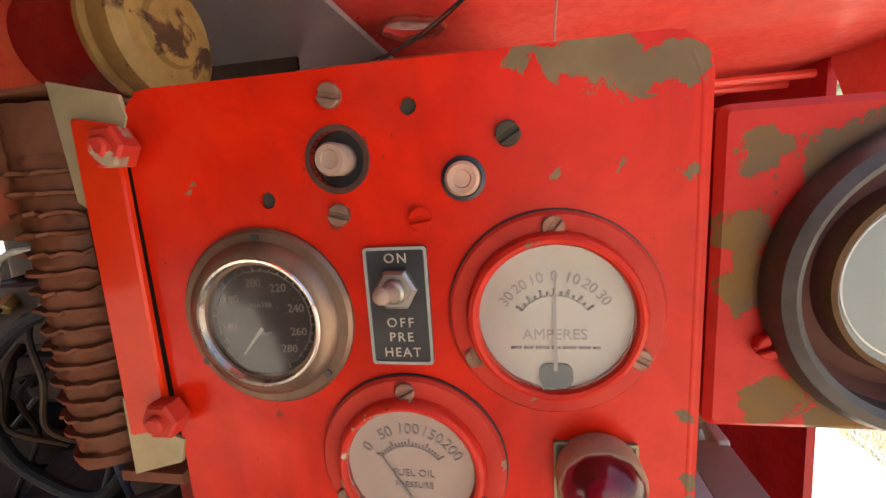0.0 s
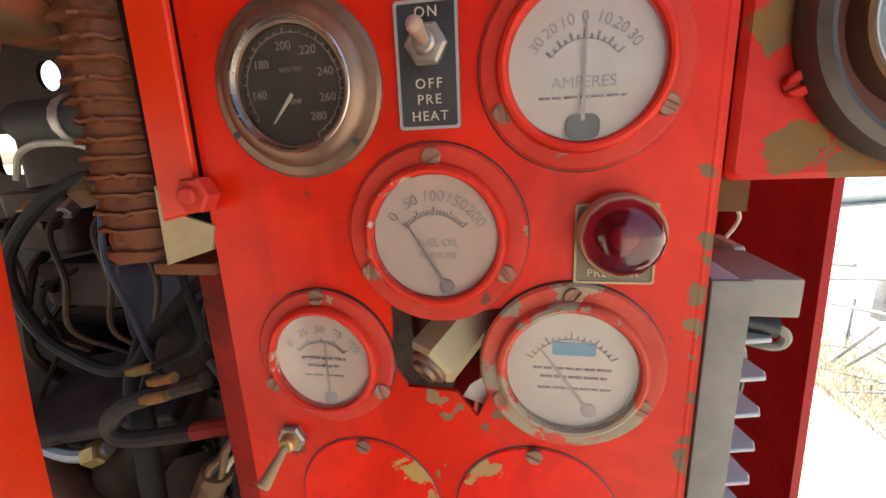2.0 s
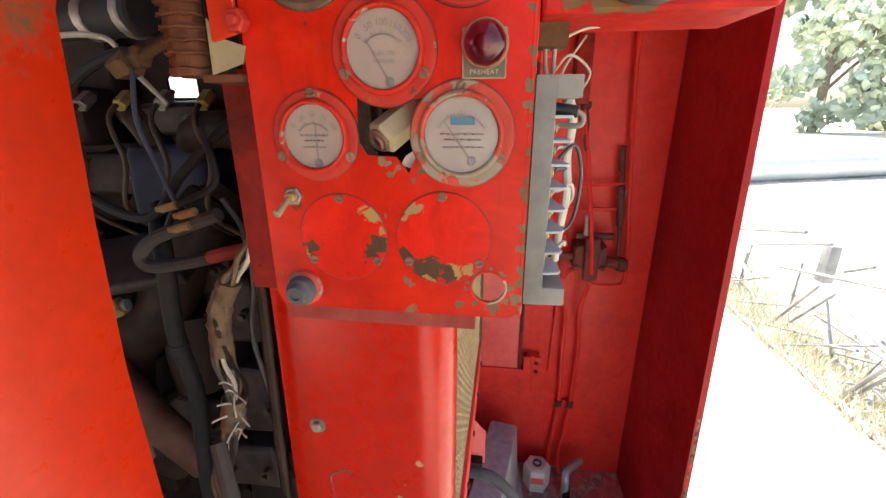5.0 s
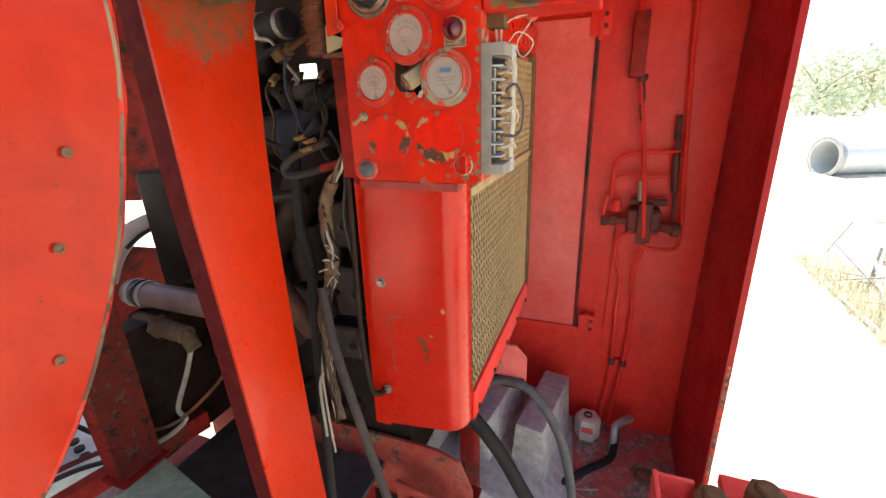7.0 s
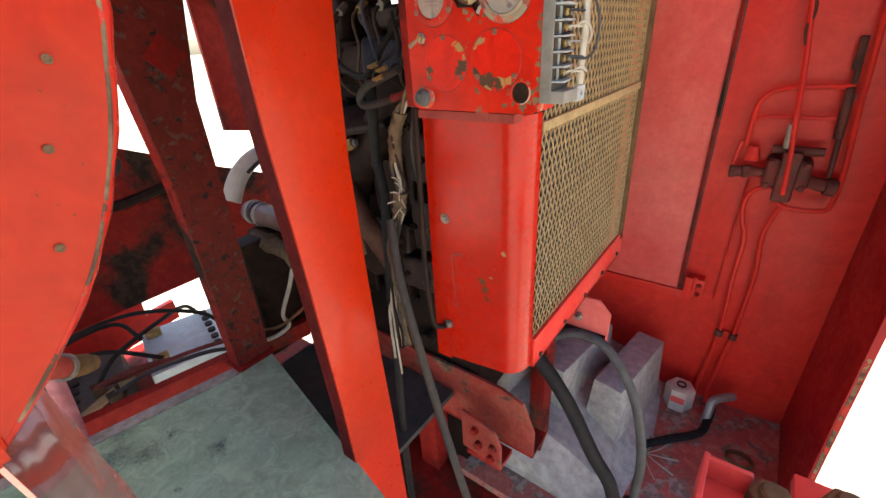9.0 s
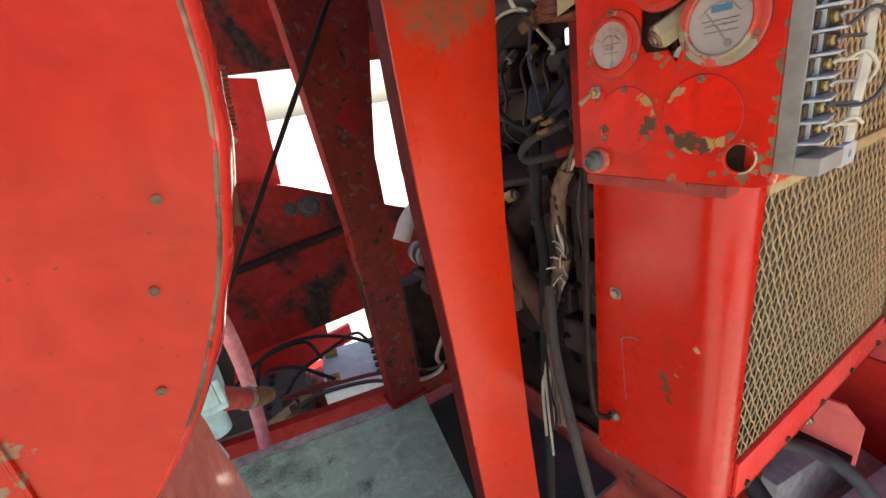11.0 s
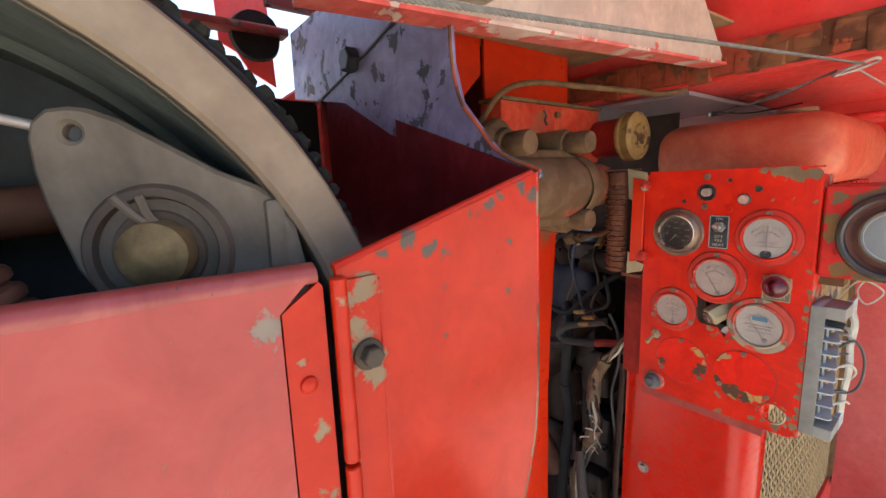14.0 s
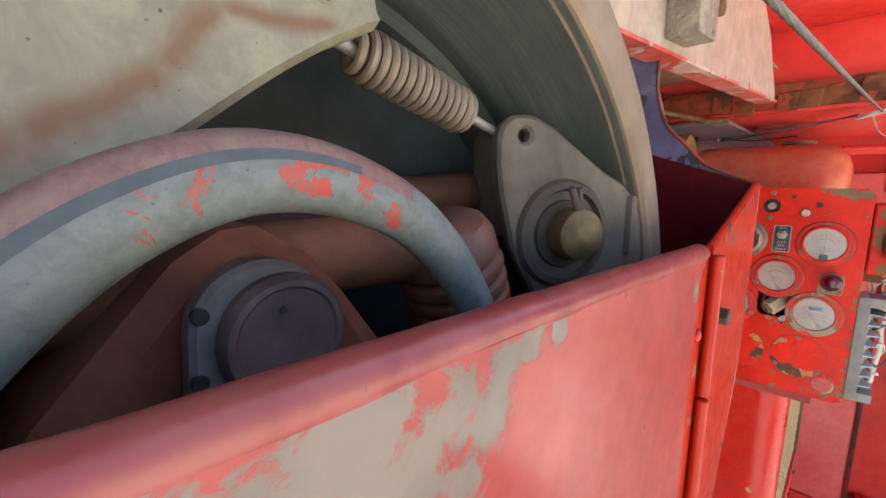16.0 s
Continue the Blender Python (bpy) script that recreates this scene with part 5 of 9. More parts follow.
def make_finned_tube():
    p = thing("finned_tube", (-0.165, 0.02, 1.47), "rusty brown finned cooler tube clamped beside the panel", "cooler tube")
    zz = [1.474 + 0.0092 * k for k in range(17)]
    add("tube", wobble(lathe([(0, 0), (0.022, 0), (0.022, 0.006)] + [(0.0195 + 0.0014 * (k % 2), 0.007 + 0.0046 * k) for k in range(34)] + [(0.0205, 0.162), (0.0205, 0.176), (0, 0.176)], (-0.168, 0.022, 1.466), (-0.168, 0.022, 2), 36), 0.0016, 160), M_HOSE, p)
    for k, z in enumerate(zz[1:-1]):
        bm = bmesh.new()
        n = 40
        top, bot = [], []
        for i in range(n):
            a = 2 * math.pi * i / n
            r = 0.0226 + 0.0052 * abs(noise.noise(Vector((k * 3.1, math.cos(a) * 9, math.sin(a) * 9)))) + 0.0005 * math.sin(17 * a + k * 1.3)
            dz = 0.0017 * noise.noise(Vector((math.cos(a) * 9, math.sin(a) * 9, k * 1.7))) + 0.0004 * math.sin(13 * a + k * 2.1)
            top.append(bm.verts.new((-0.168 + r * math.cos(a), 0.022 + r * math.sin(a), z + dz + 0.0008)))
            bot.append(bm.verts.new((-0.168 + r * math.cos(a), 0.022 + r * math.sin(a), z + dz - 0.0008)))
        for i in range(n):
            bm.faces.new((top[i], top[(i + 1) % n], bot[(i + 1) % n], bot[i]))
        ct, cb = bm.verts.new((-0.168, 0.022, z + 0.004)), bm.verts.new((-0.168, 0.022, z - 0.004))
        for i in range(n):
            bm.faces.new((top[i], top[(i + 1) % n], ct))
            bm.faces.new((bot[i], bot[(i + 1) % n], cb))
        add("fin", bm, M_HOSE, p)
    t = add("clamp_plate", sheet([(-0.140, 1.466), (-0.113, 1.474), (-0.109, 1.486), (-0.128, 1.492), (-0.1385, 1.506)], "y", -0.001, 0.002), M_TAN, p, "bare zinc clamp plate")
    add("upper_plate", sheet([(-0.1395, 1.598), (-0.134, 1.594), (-0.132, 1.618), (-0.112, 1.622), (-0.108, 1.631), (-0.110, 1.640), (-0.143, 1.648)], "y", -0.001, 0.002), M_TAN, p, "bare zinc upper clamp plate")
    add("top_flap", box(-0.188, -0.142, 0.0, 0.045, 1.645, 1.6475, 0.0006), M_HOSE, p)
    # blackened to paint the dark gap beside the tube
    add("plate_fold", box(-0.145, -0.1425, 0.006, 0.045, 1.474, 1.642), M_SHADE_BLACK, t)
    add("strip", sheet([(-0.134, 1.489), (-0.112, 1.494), (-0.1105, 1.628), (-0.131, 1.632)], "y", -0.005, 0.004, bevel=0.001), M_POST, p, "orange-red painted strip")
    for z in (1.502, 1.6185):
        add("bolt", merge(hexnut((-0.109, -0.004, z), (-0.109, -0.013, z), 0.0088), rod((-0.109, -0.012, z), (-0.109, -0.016, z), 0.0042, bev=0.001)), M_GAUGE_RED, p)
    add("foot", box(-0.150, -0.115, 0.000, 0.045, 1.4605, 1.4665, 0.001), M_HOSE, p)


make_finned_tube()

# ---- radiator bay ----
def make_radiator():
    p = thing("radiator", (-0.07, 0.5, 0.64), "red radiator with a rounded side cowl and tan expanded metal grille", "radiator")

    def cowl(u, v):
        s = u * 0.236
        z0 = 0.625 + 0.035 * min(1, s / 0.27)
        z = z0 + v * (1.242 - z0)
        lean = 0.012 * (1.24 - z)
        if s < 0.155:
            return (-0.166 + s - lean, 0.122 + lean, z)
        a = (s - 0.155) / 0.045
        if a < math.pi / 2:
            return (-0.011 + 0.045 * math.sin(a) - lean * 0.5, 0.167 - 0.045 * math.cos(a) + lean, z)
        return (0.034 - lean * 0.5, 0.167 + s - 0.155 - 0.045 * math.pi / 2 + lean, z)
    c = add("cowl", grid_sheet(cowl, 40, 10, 0.003), M_COWL, p, "rounded red cowl with scratches")
    add("lap_strip", sheet([(-0.205, 0.62), (-0.163, 0.62), (-0.157, 1.235), (-0.198, 1.235)], "y", 0.124, 0.003), M_COWL, c)
    for x, z in ((-0.154, 1.018), (-0.161, 0.733)):
        add("bolt", merge(hexnut((x, 0.122, z), (x, 0.114, z), 0.008), rod((x, 0.122, z), (x, 0.1205, z), 0.012)), M_STEEL, c)
    add("scratch", merge(tube([(-0.145, 0.1235, 0.915), (-0.140, 0.1225, 0.93), (-0.118, 0.1225, 0.94), (-0.110, 0.1225, 0.935)], 0.0012, 5), tube([(-0.143, 0.1235, 0.915), (-0.140, 0.1245, 0.84), (-0.136, 0.1245, 0.79)], 0.0010, 5)), M_ROPE, c, "pale scratch in the paint")
    for x, z, w in ((-0.035, 0.905, 0.004), (-0.028, 0.882, 0.003), (-0.033, 1.10, 0.003), (-0.012, 0.80, 0.003), (-0.02, 0.86, 0.003)):
        add("paint_spot", lathe([(0, 0.0008), (w, 0.0004), (w, 0)], (x, 0.1225 + 0.012 * (1.24 - z), z), (x, -1, z), 8), M_BRASS, c)
    add("core", box(-0.165, -0.005, 0.215, 0.88, 0.70, 1.56), M_CORE, p, "dusty dark radiator core")
    for k in range(42):
        add("fin", box(-0.004, 0.002, 0.215, 0.88, 0.705 + 0.02 * k, 0.708 + 0.02 * k), M_CORE, p)
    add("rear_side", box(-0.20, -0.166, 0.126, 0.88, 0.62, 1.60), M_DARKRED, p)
    add("bottom_rail", merge(box(-0.17, 0.040, 0.185, 0.90, 0.642, 0.648), box(0.034, 0.040, 0.185, 0.90, 0.642, 0.724, 0.001), box(0.030, 0.040, 0.185, 0.90, 0.7235, 0.726, 0.001)), M_CEIL, p)
    for k in range(5):
        add("rail_bolt", hexnut((0.040, 0.22 + 0.155 * k, 0.660), (0.0455, 0.22 + 0.155 * k, 0.660), 0.0068), M_DULLBOLT, p)
    add("top_rail", box(-0.17, 0.040, 0.13, 0.90, 1.515, 1.60, 0.004), M_COWL, p)
    add("end_rail", box(0.018, 0.040, 0.862, 0.90, 0.70, 1.515, 0.002), M_MUD, p)
    add("front_rail", box(0.012, 0.034, 0.165, 0.192, 1.242, 1.515, 0.003), M_COWL, p)
    add("cross_bar", box(0.026, 0.036, 0.19, 0.865, 1.203, 1.222, 0.002), M_GRILLE, p, "tan bar across the grille")
    # expanded metal
    bm = bmesh.new()
    py, pz, th = 0.021, 0.036, 0.0022
    ny, nz = int(0.672 / py), int(0.812 / pz)
    def strand(a, b):
        d = (Vector(b) - Vector(a)).normalized()
        s = Vector((0, -d.z, d.y)) * th * 0.5
        o = Vector((0.0013, 0, 0))
        vs = [bm.verts.new(Vector(q) + t) for q in (a, b) for t in (-s + o, s + o, s * 0.8 - o, -s * 0.8 - o)]
        for i in range(4):
            bm.faces.new((vs[i], vs[(i + 1) % 4], vs[4 + (i + 1) % 4], vs[4 + i]))
    for j in range(nz):
        for i in range(ny):
            y0, z0 = 0.19 + i * py, 0.703 + j * pz
            x = 0.031 + 0.0015 * noise.noise(Vector((y0 * 4, z0 * 4, 0)))
            strand((x - 0.001, y0, z0 + pz / 2), (x + 0.001, y0 + py / 2, z0))
            strand((x + 0.001, y0 + py / 2, z0), (x - 0.001, y0 + py, z0 + pz / 2))
            strand((x - 0.001, y0, z0 + pz / 2), (x + 0.001, y0 + py / 2, z0 + pz))
            strand((x + 0.001, y0 + py / 2, z0 + pz), (x - 0.001, y0 + py, z0 + pz / 2))
    g = add("grille", bm, M_GRILLE, p, "tan dusty expanded metal mesh", smooth=0)
    g["kind"] = "stuff"
    # top tank
    t = add("top_tank", wobble(box(-0.27, 0.075, 0.33, 0.86, 1.60, 1.744, 0.070, 8), 0.003, 9), M_TANK, p, "rounded red top tank")
    add("filler_neck", rod((-0.038, 0.507, 1.73), (-0.038, 0.507, 1.755), 0.026), M_TAN, t)
    add("filler_cap", lathe([(0, 0), (0.036, 0), (0.038, 0.004), (0.036, 0.008), (0.015, 0.010), (0, 0.010)], (-0.038, 0.507, 1.755), (-0.038, 0.507, 2), 26), M_TAN, t, "flat zinc filler cap")
    for k in range(4):
        add("stay", rod((0.03, 0.42 + 0.12 * k, 1.61), (0.03, 0.42 + 0.12 * k, 1.56), 0.006), M_DARKRED, p)
    add("leg", box(-0.16, -0.10, 0.62, 0.70, FLOOR_Z - 0.02, 0.645, 0.004), M_DARKRED, p)


make_radiator()


def make_bay_wall():
    M_VALVE = plain("grimy_valve_iron", (0.10, 0.045, 0.038), 0.55, 0.2, 0.4, 30, 0.6, (0.30, 0.04, 0.03))
    d = thing("bay_door", (0, 1.49, 0.22), "faded red steel door panel on the rear wall", "door")
    add("panel", box(-0.62, 0.205, 1.462, 1.478, 0.235, 1.70, 0.003), M_DOOR, d)
    add("edge_strip", box(0.193, 0.207, 1.455, 1.462, 0.24, 1.70, 0.001), M_DARKRED, d)
    add("sill", box(-0.62, 0.235, 1.455, 1.499, 0.20, 0.232, 0.003), M_WALL, d)
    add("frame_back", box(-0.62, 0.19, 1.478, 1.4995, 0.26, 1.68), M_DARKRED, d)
    add("gap", box(0.2075, 0.2120, 1.470, 1.479, 0.235, 1.70), M_BLACK, d)
    add("lower_gap", box(-0.62, 0.207, 1.470, 1.477, 0.2325, 0.2345), M_BLACK, d)
    add("frame_strip", box(-0.62, 0.225, 1.470, 1.4985, 0.170, 0.196, 0.003), M_WALL, d)
    for x, z in ((0.265, 0.26), (0.215, 1.685)):
        h = add("hinge", merge(box(x - 0.045, x + 0.035, 1.448, 1.458, z - 0.06, z + 0.05, 0.002), rod((x - 0.005, 1.452, z - 0.075), (x - 0.005, 1.452, z + 0.06), 0.009)), M_WALL, d)
        add("bolt", hexnut((x + 0.015, 1.448, z + 0.02), (x + 0.015, 1.440, z + 0.02), 0.011), M_DARKRED, h)
        add("bolt", hexnut((x + 0.015, 1.448, z - 0.025), (x + 0.015, 1.440, z - 0.025), 0.011), M_DARKRED, h)
        add("backing", box(x - 0.03, x + 0.03, 1.458, 1.4995, z - 0.05, z + 0.05), M_WALL, h)
    v = thing("valve_block", (0.47, 1.45, 0.75), "grimy hydraulic valve block with red painted steel pipes", "valve")
    add("body", wobble(merge(box(0.395, 0.53, 1.40, 1.499, 0.79, 0.90, 0.018, 3), box(0.435, 0.495, 1.375, 1.41, 0.745, 0.935, 0.012, 3), rod((0.40, 1.43, 0.93), (0.55, 1.43, 0.93), 0.014), rod((0.53, 1.43, 0.82), (0.60, 1.43, 0.81), 0.024, bev=0.004), rod((0.58, 1.43, 0.812), (0.615, 1.43, 0.808), 0.032, bev=0.004)), 0.004, 22), M_VALVE, v)
    for x, z in ((0.41, 0.80), (0.515, 0.80), (0.41, 0.885), (0.515, 0.885)):
        add("bolt", hexnut((x, 1.402, z), (x, 1.388, z), 0.012), M_VALVE, v)
    add("left_port", merge(rod((0.395, 1.43, 0.84), (0.345, 1.43, 0.838), 0.018, bev=0.003), hexnut((0.35, 1.43, 0.838), (0.325, 1.43, 0.836), 0.026), rod((0.325, 1.43, 0.836), (0.285, 1.43, 0.832), 0.021, bev=0.003), hexnut((0.305, 1.43, 0.833), (0.282, 1.43, 0.832), 0.025)), M_VALVE, v)
    add("bell_union", lathe([(0.014, 0), (0.024, 0.03), (0.027, 0.05), (0.016, 0.055)], (0.345, 1.43, 0.935), (0.342, 1.43, 0.80), 16), M_WALL, v)
    add("spool", rod((0.440, 1.41, 0.94), (0.434, 1.41, 1.03), 0.013, 0.010, bev=0.003), M_STEEL, v, "bare steel spool end")
    add("glint_nut", hexnut((0.568, 1.44, 1.125), (0.562, 1.44, 1.085), 0.016), M_STEEL, v, "bright steel nut")
    pipes = ([(0.372, 1.46, 1.62), (0.390, 1.44, 1.42), (0.418, 1.42, 1.24), (0.440, 1.39, 1.05), (0.458, 1.375, 0.90), (0.468, 1.37, 0.78)],
             [(0.462, 1.40, 0.735), (0.50, 1.40, 0.722), (0.58, 1.41, 0.722), (0.615, 1.42, 0.745), (0.617, 1.43, 0.88), (0.600, 1.44, 1.06), (0.588, 1.45, 1.24), (0.572, 1.46, 1.45), (0.562, 1.46, 1.62), (0.555, 1.46, 1.78)],
             [(0.568, 1.44, 1.150), (0.48, 1.43, 1.150), (0.40, 1.43, 1.145), (0.345, 1.43, 1.125), (0.318, 1.43, 1.07), (0.318, 1.43, 0.93)],
             [(0.555, 1.44, 1.047), (0.46, 1.44, 1.045), (0.36, 1.44, 1.045), (0.322, 1.44, 1.03)],
             [(0.300, 1.44, 0.95), (0.293, 1.44, 0.90), (0.291, 1.435, 0.855)])
    for k, q in enumerate(pipes):
        add("pipe", tube(q, 0.0085 if k < 3 else 0.007, 9, 8), M_WALL, v)
    for q in ([(0.476, 1.42, 0.72), (0.451, 1.44, 0.591), (0.462, 1.46, 0.45), (0.467, 1.465, 0.366), (0.459, 1.465, 0.073), (0.427, 1.46, -0.254), (0.43, 1.44, -0.36)],
              [(0.430, 1.42, 0.790), (0.385, 1.43, 0.770), (0.362, 1.44, 0.72), (0.367, 1.45, 0.64), (0.395, 1.46, 0.54), (0.395, 1.465, 0.349), (0.404, 1.465, 0.028), (0.377, 1.46, -0.275), (0.38, 1.44, -0.36)],
              [(0.352, 1.48, 0.841), (0.352, 1.485, 0.604), (0.344, 1.49, 0.211)]):
        add("pipe", tube(q, 0.009 if q[0][1] < 1.47 else 0.004, 9, 8), M_WALL, v)
    for x in (0.404, 0.459):
        add("pipe_union", rod((x + 0.001, 1.465, 0.070), (x - 0.001, 1.465, 0.034), 0.0165, bev=0.004), M_VALVE, v)
    add("pipe_clamp", box(0.40, 0.465, 1.476, 1.499, 0.040, 0.060, 0.003), M_WALL, v)
    add("actuator", wobble(merge(rod((0.553, 1.45, 1.30), (0.585, 1.44, 0.83), 0.008), rod((0.550, 1.45, 1.30), (0.556, 1.45, 1.20), 0.012, bev=0.004), rod((0.558, 1.43, 1.15), (0.570, 1.43, 0.98), 0.014, bev=0.004)), 0.003, 25), M_VALVE, v)
    s = thing("solenoid_box", (0.40, 1.47, 1.25), "narrow dark red solenoid box high on the rear wall", "solenoid")
    add("case", box(0.338, 0.395, 1.40, 1.499, 1.455, 1.70, 0.008), M_DARKRED, s)
    add("conduit", tube([(0.362, 1.45, 1.70), (0.360, 1.46, 1.75), (0.358, 1.47, 1.79)], 0.010, 8), M_WALL, s)
    add("gland", lathe([(0.02, 0), (0.02, 0.02), (0.012, 0.03)], (0.392, 1.44, 1.465), (0.398, 1.43, 1.2), 12), M_VALVE, s)
    add("flex_lead", tube([(0.394, 1.44, 1.44), (0.404, 1.435, 1.38), (0.398, 1.43, 1.33), (0.408, 1.425, 1.28)], 0.007, 8), M_VALVE, s)


make_bay_wall()


def make_floor_things():
    c = thing("canister", (0.315, 1.375, FLOOR_Z), "dirty white hexagonal plastic canister on the floor", "canister")
    add("body", lathe([(0, 0), (0.064, 0), (0.067, 0.008), (0.067, 0.108), (0.062, 0.122), (0.042, 0.130), (0.038, 0.128), (0, 0.128)], (0.315, 1.375, FLOOR_Z), (0.315, 1.375, 1), 6), M_WHITE, c, smooth=25)
    add("mouth", lathe([(0.022, 0.127), (0.022, 0.136), (0.016, 0.136), (0.014, 0.11), (0, 0.11)], (0.315, 1.375, FLOOR_Z), (0.315, 1.375, 1), 18), M_BLACK, c)
    add("label_band", sheet([(0.284, FLOOR_Z + 0.055), (0.346, FLOOR_Z + 0.055), (0.346, FLOOR_Z + 0.092), (0.284, FLOOR_Z + 0.092)], "y", 1.3155, 0.0012), M_DOOR, c, "faded red paper label")
    t = thing("tyre", (-0.1, 1.0, FLOOR_Z), "dusty grey tractor tyre with tall worn lugs", "tyre")
    add("carcass", moved(lathe([(0.30, -0.5), (0.60, -0.52), (0.70, -0.40), (0.73, 0.0), (0.70, 0.40), (0.60, 0.52), (0.30, 0.5)], (0, 0, 0), (0, 1, 0), 48), pose(-0.28, 1.08, -0.86)), M_TYRE, t)
    for dx, dy, top, w in ((0.0, 0.0, -0.011, 0.172), (-0.232, -0.06, 0.035, 0.185), (-0.475, -0.12, 0.07, 0.19)):
        bm = box(-w, 0.0, 0.0, 0.49, FLOOR_Z, top, 0.012, 2)
        for q in bm.verts:
            k = (q.co.z - FLOOR_Z) / (top - FLOOR_Z)
            q.co.x -= 0.022 * k * (1 if q.co.x > -w / 2 else -1)
            q.co.y += 0.03 * k * (1 if q.co.y < 0.25 else 0)
        add("lug", wobble(moved(bm, pose(0.146 + dx, 0.868 + dy, 0, 0, 0, -9.2)), 0.003, 14), M_TYRE, t)
    # black boxes put in for the dark gaps between lugs
    for dx in (-0.19, -0.43):
        add("groove_shade", moved(box(-0.06, 0.0, 0.02, 0.45, FLOOR_Z, FLOOR_Z + 0.12, 0.01), pose(0.146 + dx, 0.86, 0, 0, 0, -9.2)), M_RUBBER, t)
    r = thing("frame_rail", (-0.3, 0.4, 0.0), "red steel frame rail with bolted joint plate", "frame rail")
    add("web", sheet([(-1.25, 0.02), (-0.04, 0.02), (-0.04, 0.13), (-0.085, 0.245), (-0.17, 0.272), (-1.25, 0.272)], "y", 0.40, 0.012), M_MUDRED, r)
    add("bottom_flange", box(-1.25, -0.04, 0.40, 0.52, 0.008, 0.02), M_DARKRED, r)
    j = add("joint_plate", moved(sheet([(-0.10, -0.09), (0.07, -0.09), (0.07, 0.02), (0.04, 0.08), (-0.10, 0.09)], "y", 0.0, 0.012, bevel=0.002), pose(-0.18, 0.30, 0.10, 0, 0, -6)), M_MUDRED, r)
    for x, z in ((-0.215, 0.14), (-0.20, 0.08), (-0.14, 0.105), (-0.15, 0.045)):
        add("bolt", hexnut((x, 0.30, z), (x, 0.282, z), 0.016), M_DARKRED, j)
    add("gusset", box(-0.26, -0.12, 0.31, 0.40, -0.02, 0.0), M_DARKRED, r)
    add("leg", box(-0.6, -0.5, 0.41, 0.50, GROUND_Z - 0.02, 0.01), M_DARKRED, r)
    b = thing("mount_bracket", (0.52, -0.1, 0.80), "pinkish red steel bracket with two large bolts", "bracket")
    add("plate", merge(box(0.395, 0.78, -0.30, -0.045, 0.790, 0.815, 0.003), box(0.395, 0.402, -0.30, -0.045, 0.815, 0.850, 0.001), box(0.402, 0.45, -0.055, -0.048, 0.815, 0.850, 0.001)), M_CEIL, b)
    for x, y in ((0.472, -0.068), (0.545, -0.033)):
        add("bolt", merge(hexnut((x, y, 0.80), (x, y, 0.848), 0.026), rod((x, y, 0.847), (x, y, 0.856), 0.016, bev=0.003)), M_MUD, b)
    add("arm", box(0.50, 0.78, -0.06, 0.02, 0.792, 0.812, 0.003), M_CEIL, b)
    add("leg", box(0.62, 0.70, -0.28, -0.20, GROUND_Z - 0.02, 0.79, 0.004), M_DARKRED, b)
    h = thing("rubber_hose", (0.1, 0.55, -0.3), "thick black rubber hose curving down to the floor", "hose")
    add("hose", tube([(-0.17, 0.50, 0.36), (-0.108, 0.55, 0.331), (0.013, 0.55, 0.192), (0.127, 0.55, -0.010), (0.196, 0.56, -0.127), (0.24, 0.6, -0.33), (0.26, 0.7, FLOOR_Z + 0.02)], 0.026, 12, 8), M_RUBBER, h)
    h = thing("rubber_hose", (0.25, 0.6, -0.3), "grey rubber hose looping over the tyre", "hose")
    add("hose", tube([(-0.16, 0.62, 0.36), (-0.072, 0.60, 0.412), (0.0, 0.60, 0.455), (0.08, 0.60, 0.455), (0.152, 0.60, 0.392), (0.228, 0.60, 0.246), (0.275, 0.60, 0.022), (0.278, 0.62, -0.2), (0.29, 0.66, FLOOR_Z + 0.02)], 0.016, 12, 8), plain("scuffed_grey_rubber", (0.065, 0.067, 0.07), 0.5, 0, 0.35, 30, 0.6, (0.07, 0.065, 0.06)), h)
    h = thing("drain_hose", (0.4, 1.2, FLOOR_Z), "black hose with pale elbow fitting lying on the floor", "hose")
    add("hose", tube([(0.174, 0.93, -0.355), (0.321, 1.098, -0.36), (0.433, 1.213, -0.36), (0.455, 1.30, -0.35), (0.46, 1.36, -0.31)], 0.018, 10, 8), M_RUBBER, h)
    add("elbow", merge(tube([(0.445, 1.31, -0.375), (0.45, 1.32, -0.30), (0.452, 1.34, -0.26), (0.48, 1.37, -0.245), (0.53, 1.42, -0.25)], 0.019, 10, 6)), M_GALV, h, "galvanised elbow fitting")
    w = thing("wire_scraps", (0.3, 1.0, FLOOR_Z), "pale wire scraps on the grimy floor", "wire")
    for k in range(9):
        a = k * 0.7
        add("strand", tube([(0.26, 0.98, -0.372), (0.26 + 0.06 * math.cos(a), 0.98 + 0.06 * math.sin(a), -0.355), (0.26 + 0.13 * math.cos(a + 0.3), 0.98 + 0.13 * math.sin(a + 0.3), -0.374)], 0.003, 5, 5), M_WIRE_W, w)
    g = thing("wire_ring", (0.60, 1.16, FLOOR_Z), "small rusty wire coil on the floor", "wire")
    add("coil", tube([(0.60 + 0.05 * math.cos(a * 0.6), 1.16 + 0.04 * math.sin(a * 0.6), FLOOR_Z + 0.008 + 0.001 * a) for a in range(22)], 0.006, 6, 2), M_MUD, g)


make_floor_things()


